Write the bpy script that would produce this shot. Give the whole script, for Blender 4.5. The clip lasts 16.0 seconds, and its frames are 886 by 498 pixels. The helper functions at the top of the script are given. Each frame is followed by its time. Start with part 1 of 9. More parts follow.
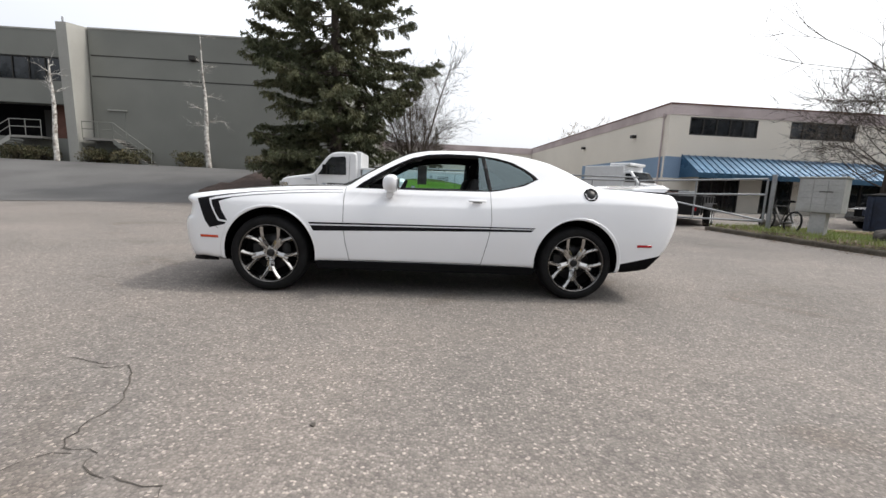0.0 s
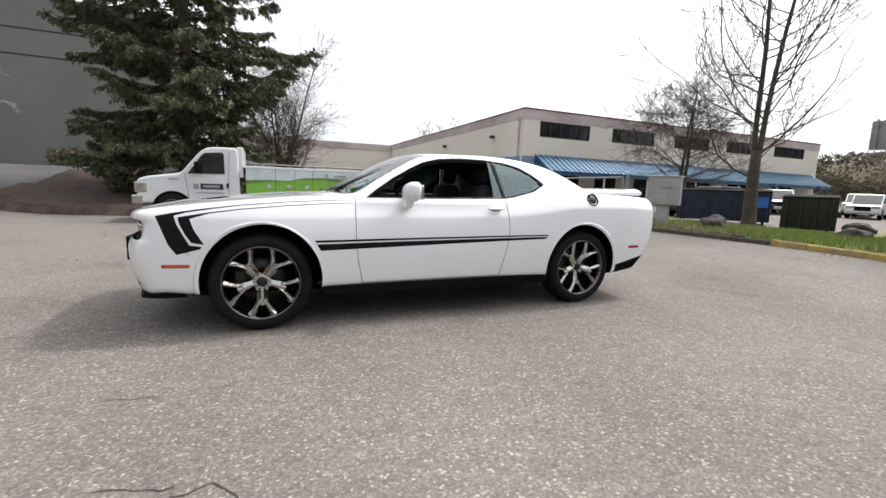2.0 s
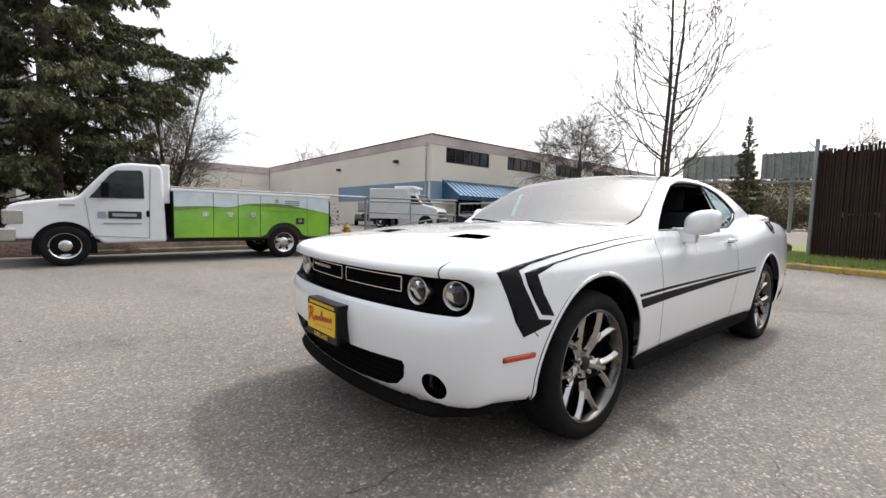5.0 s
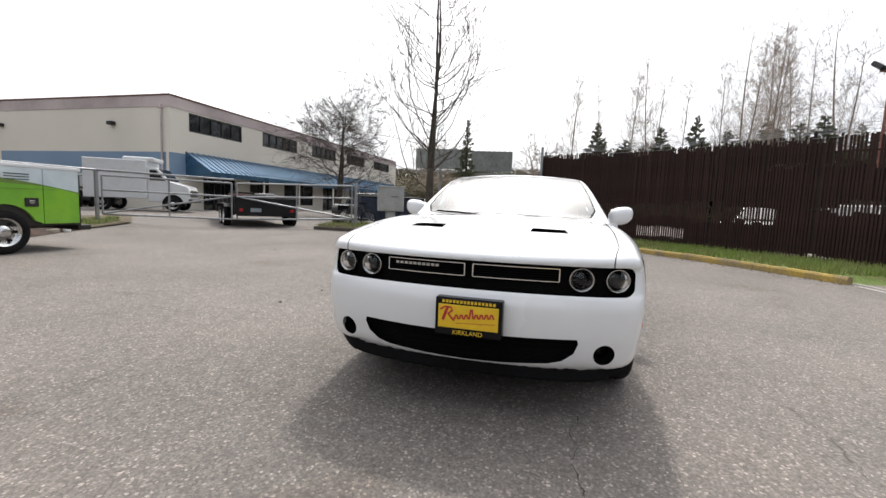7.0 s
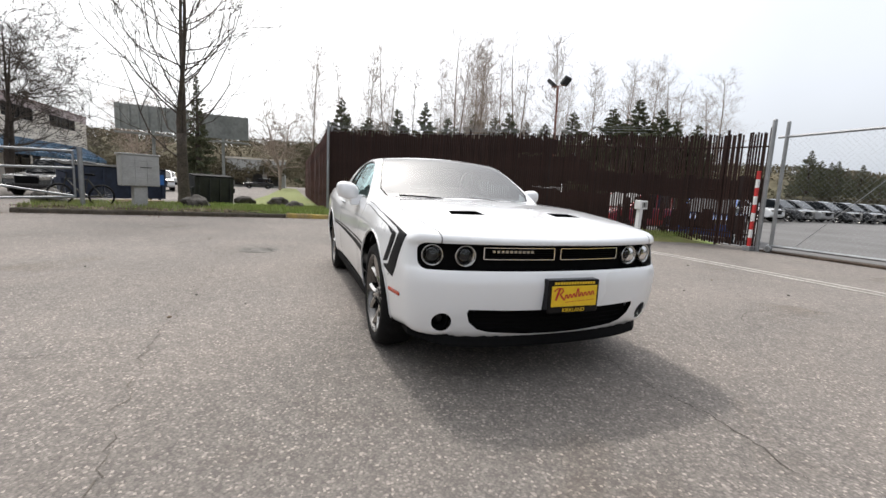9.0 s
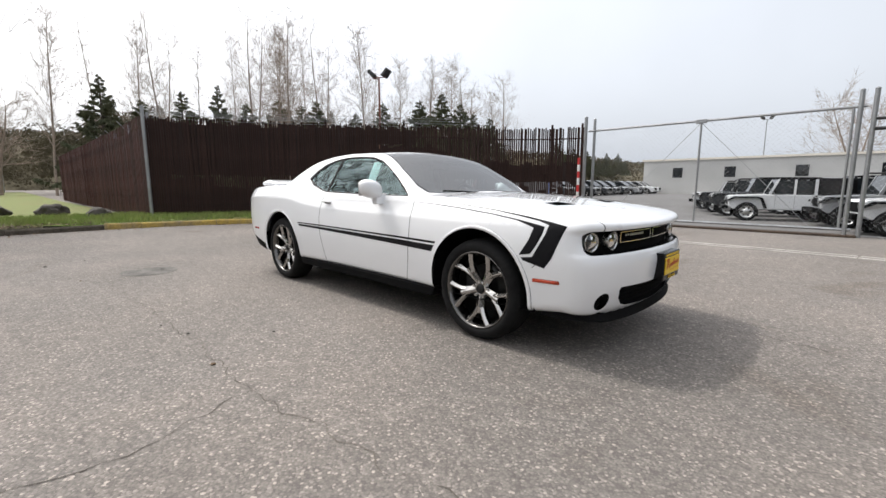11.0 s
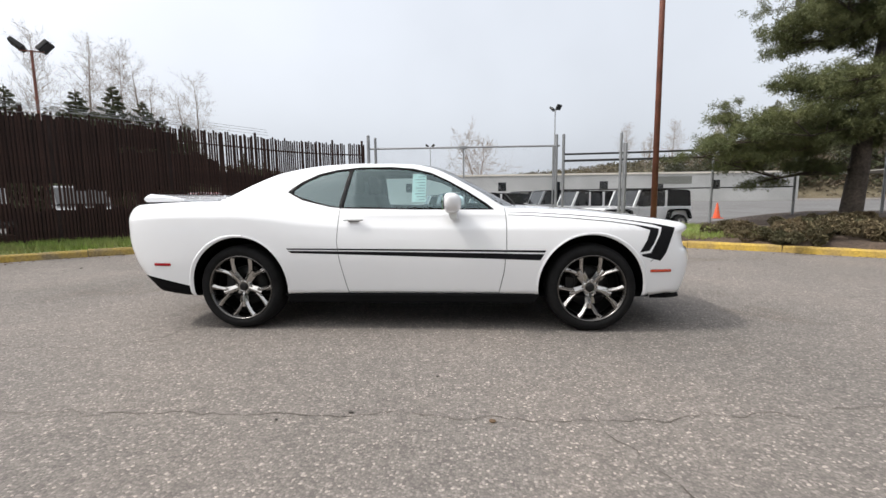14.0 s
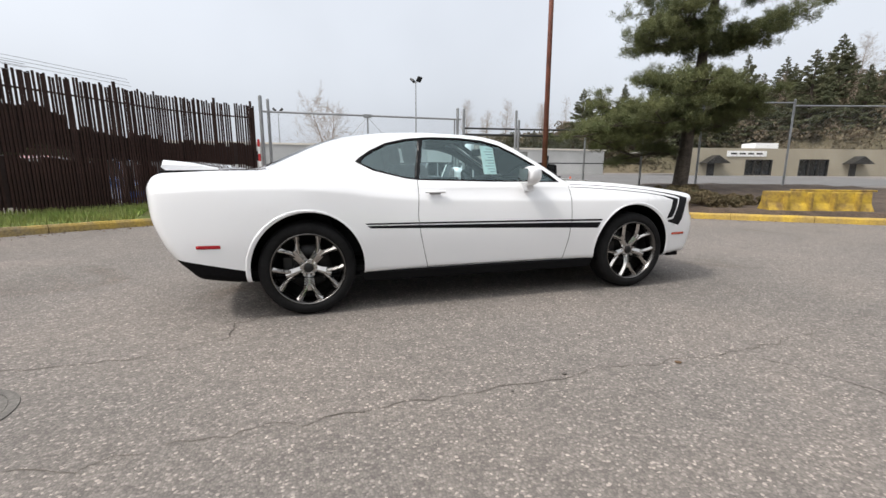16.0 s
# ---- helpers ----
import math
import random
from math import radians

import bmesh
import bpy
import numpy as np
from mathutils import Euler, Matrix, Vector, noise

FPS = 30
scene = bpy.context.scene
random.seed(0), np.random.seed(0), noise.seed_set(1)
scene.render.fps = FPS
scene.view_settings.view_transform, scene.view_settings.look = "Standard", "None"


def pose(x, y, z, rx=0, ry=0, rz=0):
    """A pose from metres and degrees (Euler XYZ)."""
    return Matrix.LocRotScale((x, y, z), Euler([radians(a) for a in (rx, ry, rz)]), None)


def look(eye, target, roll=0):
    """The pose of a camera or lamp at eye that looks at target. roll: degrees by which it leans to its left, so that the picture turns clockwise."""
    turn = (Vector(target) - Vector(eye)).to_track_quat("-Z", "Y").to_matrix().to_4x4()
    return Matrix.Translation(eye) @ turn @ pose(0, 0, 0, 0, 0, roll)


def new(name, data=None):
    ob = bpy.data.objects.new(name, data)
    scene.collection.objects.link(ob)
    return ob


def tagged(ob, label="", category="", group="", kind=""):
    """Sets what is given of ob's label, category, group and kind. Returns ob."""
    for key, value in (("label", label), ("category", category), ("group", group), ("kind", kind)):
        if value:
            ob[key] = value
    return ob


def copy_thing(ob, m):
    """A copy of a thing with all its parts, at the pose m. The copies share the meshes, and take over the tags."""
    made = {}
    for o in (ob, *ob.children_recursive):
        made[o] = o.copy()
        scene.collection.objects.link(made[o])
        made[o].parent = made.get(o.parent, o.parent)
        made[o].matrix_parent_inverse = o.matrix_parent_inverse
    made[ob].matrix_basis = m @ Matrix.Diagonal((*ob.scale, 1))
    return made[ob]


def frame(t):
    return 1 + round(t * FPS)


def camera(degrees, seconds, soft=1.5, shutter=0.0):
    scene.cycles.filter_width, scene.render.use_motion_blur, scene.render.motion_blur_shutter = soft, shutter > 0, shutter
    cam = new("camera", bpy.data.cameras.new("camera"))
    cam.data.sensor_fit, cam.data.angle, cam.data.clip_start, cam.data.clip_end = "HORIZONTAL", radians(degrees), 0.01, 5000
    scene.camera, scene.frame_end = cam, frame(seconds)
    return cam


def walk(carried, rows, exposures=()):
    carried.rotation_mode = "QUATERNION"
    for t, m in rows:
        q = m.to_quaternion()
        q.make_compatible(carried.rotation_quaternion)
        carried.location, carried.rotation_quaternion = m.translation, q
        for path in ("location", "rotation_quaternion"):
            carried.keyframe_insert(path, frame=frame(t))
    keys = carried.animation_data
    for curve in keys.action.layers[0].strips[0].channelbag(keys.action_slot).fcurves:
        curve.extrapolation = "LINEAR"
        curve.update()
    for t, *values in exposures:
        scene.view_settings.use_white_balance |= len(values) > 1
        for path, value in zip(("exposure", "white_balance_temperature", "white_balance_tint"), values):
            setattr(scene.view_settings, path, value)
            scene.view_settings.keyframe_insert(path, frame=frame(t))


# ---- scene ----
cam = camera(92.2, 16.0)

PATH = [
    (0, (-0.071, -4.957, 1.058), (0.045, -2.982, 0.769), 2.6),
    (0.5, (-0.388, -4.832, 1.074), (-0.176, -2.869, 0.752), 4.5),
    (1, (-0.744, -4.705, 1.097), (-0.356, -2.767, 0.79), 2.5),
    (1.5, (-1.088, -4.489, 1.089), (-0.494, -2.607, 0.764), 1.6),
    (2, (-1.458, -4.261, 1.101), (-0.683, -2.439, 0.821), 2.0),
    (2.5, (-1.8, -3.977, 1.095), (-0.969, -2.181, 0.805), 2.0),
    (3, (-2.122, -3.605, 1.11), (-1.246, -1.835, 0.796), 1.9),
    (3.5, (-2.456, -3.228, 1.113), (-1.376, -1.559, 0.887), 1.2),
    (3.7, (-2.58, -3.069, 1.099), (-1.496, -1.401, 0.894), 0.6),
    (5.8, (-3.851, -1.355, 1.058), (-2.225, -0.198, 0.921), 0.6),
    (6, (-3.984, -1.224, 1.074), (-2.268, -0.209, 0.91), 0.3),
    (6.5, (-4.233, -0.841, 1.064), (-2.408, -0.061, 0.818), 1.1),
    (7, (-4.471, -0.433, 1.088), (-2.549, 0.082, 0.889), 2.3),
    (7.5, (-4.613, 0.011, 1.071), (-2.643, 0.267, 0.834), 1.5),
    (8, (-4.634, 0.486, 1.098), (-2.653, 0.437, 0.83), 2.3),
    (8.5, (-4.609, 0.984, 1.111), (-2.676, 0.531, 0.873), 2.9),
    (9, (-4.417, 1.467, 1.102), (-2.553, 0.794, 0.832), 2.7),
    (9.5, (-4.283, 1.972, 1.132), (-2.548, 0.996, 0.933), 1.7),
    (10, (-4.019, 2.389, 1.082), (-2.396, 1.255, 0.801), -0.2),
    (10.2, (-3.9, 2.552, 1.116), (-2.3, 1.391, 0.812), -0.3),
    (12.3, (-2.193, 3.991, 1.045), (-1.446, 2.155, 0.783), 1.2),
    (12.5, (-1.983, 4.073, 1.071), (-1.31, 2.211, 0.786), 1.6),
    (13, (-1.477, 4.254, 1.09), (-1.059, 2.314, 0.841), 1.0),
    (13.5, (-0.988, 4.331, 1.067), (-0.754, 2.364, 0.795), -0.1),
    (14, (-0.485, 4.388, 1.097), (-0.36, 2.405, 0.865), -0.6),
    (14.5, (0.02, 4.437, 1.113), (0.133, 2.458, 0.846), -1.0),
    (15, (0.487, 4.419, 1.101), (0.413, 2.449, 0.759), 0.4),
    (15.5, (0.964, 4.393, 1.116), (0.587, 2.454, 0.802), 0.2),
    (16, (1.419, 4.223, 1.112), (0.846, 2.342, 0.746), 0.3),
]
walk(cam, [(t, look(eye, target, roll)) for t, eye, target, roll in PATH], exposures=[(0.0, -0.05), (1.0, -0.01), (3.5, 0.11), (6.0, 0.01), (7.5, -0.06), (10.0, -0.03), (12.5, -0.09), (16.0, -0.10)])

# ---- world, sun and exposure ----
SUN_FROM = Vector((0.57, 0.085, 0.80)).normalized()
world = bpy.data.worlds.new("sky")
scene.world = world
world.use_nodes = True
wn, wl = world.node_tree.nodes, world.node_tree.links
wn.clear()
sky = wn.new("ShaderNodeTexSky")
sky.sky_type = "NISHITA"
sky.sun_disc = False
sky.sun_elevation = math.asin(SUN_FROM.z)
sky.sun_rotation = math.atan2(SUN_FROM.x, SUN_FROM.y)
sky.air_density, sky.dust_density, sky.ozone_density = 1.0, 10.0, 1.0
haze = wn.new("ShaderNodeTexNoise")
haze.inputs["Scale"].default_value = 2.2
haze.inputs["Detail"].default_value = 4
haze_ramp = wn.new("ShaderNodeMapRange")
for k, v in zip(("From Min", "From Max", "To Min", "To Max"), (0.3, 0.7, 0.92, 1.06)):
    haze_ramp.inputs[k].default_value = v
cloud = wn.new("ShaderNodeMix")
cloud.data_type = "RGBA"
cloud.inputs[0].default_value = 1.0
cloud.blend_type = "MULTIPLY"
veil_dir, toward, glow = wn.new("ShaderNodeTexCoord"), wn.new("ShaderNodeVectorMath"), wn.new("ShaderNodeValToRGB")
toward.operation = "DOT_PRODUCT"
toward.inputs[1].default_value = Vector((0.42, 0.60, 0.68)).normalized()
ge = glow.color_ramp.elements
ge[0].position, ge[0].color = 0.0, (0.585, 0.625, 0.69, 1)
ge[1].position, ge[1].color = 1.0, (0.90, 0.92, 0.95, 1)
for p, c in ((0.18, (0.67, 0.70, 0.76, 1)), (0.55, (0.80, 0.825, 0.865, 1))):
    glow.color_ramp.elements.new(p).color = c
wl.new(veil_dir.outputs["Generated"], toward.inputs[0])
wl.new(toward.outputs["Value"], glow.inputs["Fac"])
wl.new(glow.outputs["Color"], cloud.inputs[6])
wl.new(haze.outputs["Fac"], haze_ramp.inputs["Value"])
wl.new(haze_ramp.outputs[0], cloud.inputs[7])
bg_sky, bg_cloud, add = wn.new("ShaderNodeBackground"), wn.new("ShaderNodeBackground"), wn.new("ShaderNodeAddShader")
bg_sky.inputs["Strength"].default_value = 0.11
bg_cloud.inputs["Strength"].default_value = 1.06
out = wn.new("ShaderNodeOutputWorld")
veil = wn.new("ShaderNodeHueSaturation")
veil.inputs["Saturation"].default_value = 0.3
wl.new(sky.outputs[0], veil.inputs["Color"])
wl.new(veil.outputs[0], bg_sky.inputs["Color"])
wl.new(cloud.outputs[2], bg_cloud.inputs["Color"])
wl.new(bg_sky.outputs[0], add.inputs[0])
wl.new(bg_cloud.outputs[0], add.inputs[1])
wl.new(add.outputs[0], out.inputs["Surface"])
sun = new("sun", bpy.data.lights.new("sun", "SUN"))
sun.data.energy, sun.data.angle, sun.data.color = 2.15, radians(3.5), (1.0, 0.945, 0.885)
sun.matrix_world = look(SUN_FROM * 60, (0, 0, 0))


# ---- materials ----
def material(name, color, rough=0.6, metal=0.0, vary=0.15, grain=40.0, patch=1.2, bump=0.0, color2=None, spread=0.5, coat=0.0, object_random=0.0, spec=0.5):
    """A surface with fine grain and broad patches of wear, in metres."""
    m = bpy.data.materials.new(name)
    m.use_nodes = True
    n, l = m.node_tree.nodes, m.node_tree.links
    b = n["Principled BSDF"]
    b.inputs["Metallic"].default_value = metal
    b.inputs["Coat Weight"].default_value = coat
    b.inputs["Specular IOR Level"].default_value = spec
    b.inputs["Coat Roughness"].default_value = 0.03
    co = n.new("ShaderNodeTexCoord")
    fine, broad = n.new("ShaderNodeTexNoise"), n.new("ShaderNodeTexNoise")
    fine.inputs["Scale"].default_value, fine.inputs["Detail"].default_value = grain, 3
    broad.inputs["Scale"].default_value, broad.inputs["Detail"].default_value = patch, 5
    l.new(co.outputs["Object"], fine.inputs["Vector"])
    l.new(co.outputs["Object"], broad.inputs["Vector"])
    mix = n.new("ShaderNodeMix")
    mix.data_type = "RGBA"
    c2 = color2 or [c * (1 - vary * 1.6) for c in color]
    mix.inputs[6].default_value = (*color, 1)
    mix.inputs[7].default_value = (*c2, 1)
    rng = n.new("ShaderNodeMapRange")
    rng.inputs["From Min"].default_value, rng.inputs["From Max"].default_value = 0.5 - 0.3 * spread, 0.5 + 0.3 * spread
    l.new(broad.outputs["Fac"], rng.inputs["Value"])
    l.new(rng.outputs[0], mix.inputs[0])
    hsv = n.new("ShaderNodeHueSaturation")
    val = n.new("ShaderNodeMapRange")
    for k, v in zip(("From Min", "From Max", "To Min", "To Max"), (0.3, 0.7, 1 - vary, 1 + vary)):
        val.inputs[k].default_value = v
    l.new(fine.outputs["Fac"], val.inputs["Value"])
    l.new(mix.outputs[2], hsv.inputs["Color"])
    if object_random:
        info, rmap, mul = n.new("ShaderNodeObjectInfo"), n.new("ShaderNodeMapRange"), n.new("ShaderNodeMath")
        rmap.inputs["To Min"].default_value, rmap.inputs["To Max"].default_value = 1 - object_random, 1 + object_random
        mul.operation = "MULTIPLY"
        l.new(info.outputs["Random"], rmap.inputs["Value"])
        l.new(rmap.outputs[0], mul.inputs[0])
        l.new(val.outputs[0], mul.inputs[1])
        l.new(mul.outputs[0], hsv.inputs["Value"])
    else:
        l.new(val.outputs[0], hsv.inputs["Value"])
    l.new(hsv.outputs[0], b.inputs["Base Color"])
    rr = n.new("ShaderNodeMapRange")
    for k, v in zip(("From Min", "From Max", "To Min", "To Max"), (0.3, 0.7, max(0.0, rough - 0.06), min(1.0, rough + 0.06))):
        rr.inputs[k].default_value = v
    l.new(broad.outputs["Fac"], rr.inputs["Value"])
    l.new(rr.outputs[0], b.inputs["Roughness"])
    if bump:
        bp = n.new("ShaderNodeBump")
        bp.inputs["Strength"].default_value = 0.7
        bp.inputs["Distance"].default_value = bump
        l.new(fine.outputs["Fac"], bp.inputs["Height"])
        l.new(bp.outputs[0], b.inputs["Normal"])
    return m


def asphalt_material():
    m = material("worn_asphalt", (0.194, 0.176, 0.164), 0.9, vary=0.10, grain=9, patch=0.35, color2=(0.152, 0.140, 0.131), spread=0.8)
    n, l = m.node_tree.nodes, m.node_tree.links
    b = n["Principled BSDF"]
    src = b.inputs["Base Color"].links[0].from_socket
    co = n.new("ShaderNodeTexCoord")
    stones = n.new("ShaderNodeTexVoronoi")
    stones.inputs["Scale"].default_value = 84
    stones.inputs["Randomness"].default_value = 1
    l.new(co.outputs["Object"], stones.inputs["Vector"])
    sep = n.new("ShaderNodeSeparateColor")
    l.new(stones.outputs["Color"], sep.inputs[0])
    tone = n.new("ShaderNodeValToRGB")
    e = tone.color_ramp.elements
    e[0].position, e[0].color = 0.0, (0.68, 0.67, 0.655, 1)
    e[1].position, e[1].color = 1.0, (2.15, 2.08, 1.97, 1)
    for p, v in ((0.42, 0.91), (0.80, 1.09), (0.93, 1.40)):
        el = tone.color_ramp.elements.new(p)
        el.color = (v, v * 0.985, v * 0.96, 1)
    l.new(sep.outputs[0], tone.inputs["Fac"])
    gap = n.new("ShaderNodeMapRange")
    for k, v in zip(("From Min", "From Max", "To Min", "To Max"), (0.25, 0.75, 1.04, 0.80)):
        gap.inputs[k].default_value = v
    l.new(stones.outputs["Distance"], gap.inputs["Value"])
    m1, m2 = n.new("ShaderNodeMix"), n.new("ShaderNodeMix")
    for mm in (m1, m2):
        mm.data_type, mm.blend_type = "RGBA", "MULTIPLY"
        mm.inputs[0].default_value = 1
    l.new(src, m1.inputs[6])
    l.new(tone.outputs[0], m1.inputs[7])
    l.new(m1.outputs[2], m2.inputs[6])
    l.new(gap.outputs[0], m2.inputs[7])
    stain, edge, m3 = n.new("ShaderNodeTexNoise"), n.new("ShaderNodeValToRGB"), n.new("ShaderNodeMix")
    stain.inputs["Scale"].default_value, stain.inputs["Detail"].default_value, stain.inputs["Distortion"].default_value = 0.75, 6, 0.6
    ee = edge.color_ramp.elements
    ee[0].position, ee[0].color = 0.60, (1, 1, 1, 1)
    ee[1].position, ee[1].color = 0.76, (0.74, 0.67, 0.60, 1)
    low = edge.color_ramp.elements.new(0.32)
    low.color = (1.11, 1.09, 1.07, 1)
    m3.data_type, m3.blend_type = "RGBA", "MULTIPLY"
    m3.inputs[0].default_value = 1
    l.new(co.outputs["Object"], stain.inputs["Vector"])
    l.new(stain.outputs["Fac"], edge.inputs["Fac"])
    l.new(m2.outputs[2], m3.inputs[6])
    l.new(edge.outputs[0], m3.inputs[7])
    l.new(m3.outputs[2], b.inputs["Base Color"])
    bp = n.new("ShaderNodeBump")
    bp.invert = True
    bp.inputs["Strength"].default_value, bp.inputs["Distance"].default_value = 0.45, 0.006
    l.new(stones.outputs["Distance"], bp.inputs["Height"])
    l.new(bp.outputs[0], b.inputs["Normal"])
    return m


def glass_material(name, tint, rough=0.0, ior=1.5, sheen=(0.8, 0.8, 0.8)):
    m = bpy.data.materials.new(name)
    m.use_nodes = True
    n, l = m.node_tree.nodes, m.node_tree.links
    n.clear()
    o, mixs, clear, gloss, fres = (n.new("ShaderNode" + k) for k in ("OutputMaterial", "MixShader", "BsdfTransparent", "BsdfGlossy", "Fresnel"))
    clear.inputs[0].default_value = (*tint, 1)
    gloss.inputs["Color"].default_value = (*sheen, 1)
    gloss.inputs["Roughness"].default_value = rough
    fres.inputs["IOR"].default_value = ior
    l.new(fres.outputs[0], mixs.inputs[0])
    l.new(clear.outputs[0], mixs.inputs[1])
    l.new(gloss.outputs[0], mixs.inputs[2])
    l.new(mixs.outputs[0], o.inputs["Surface"])
    return m


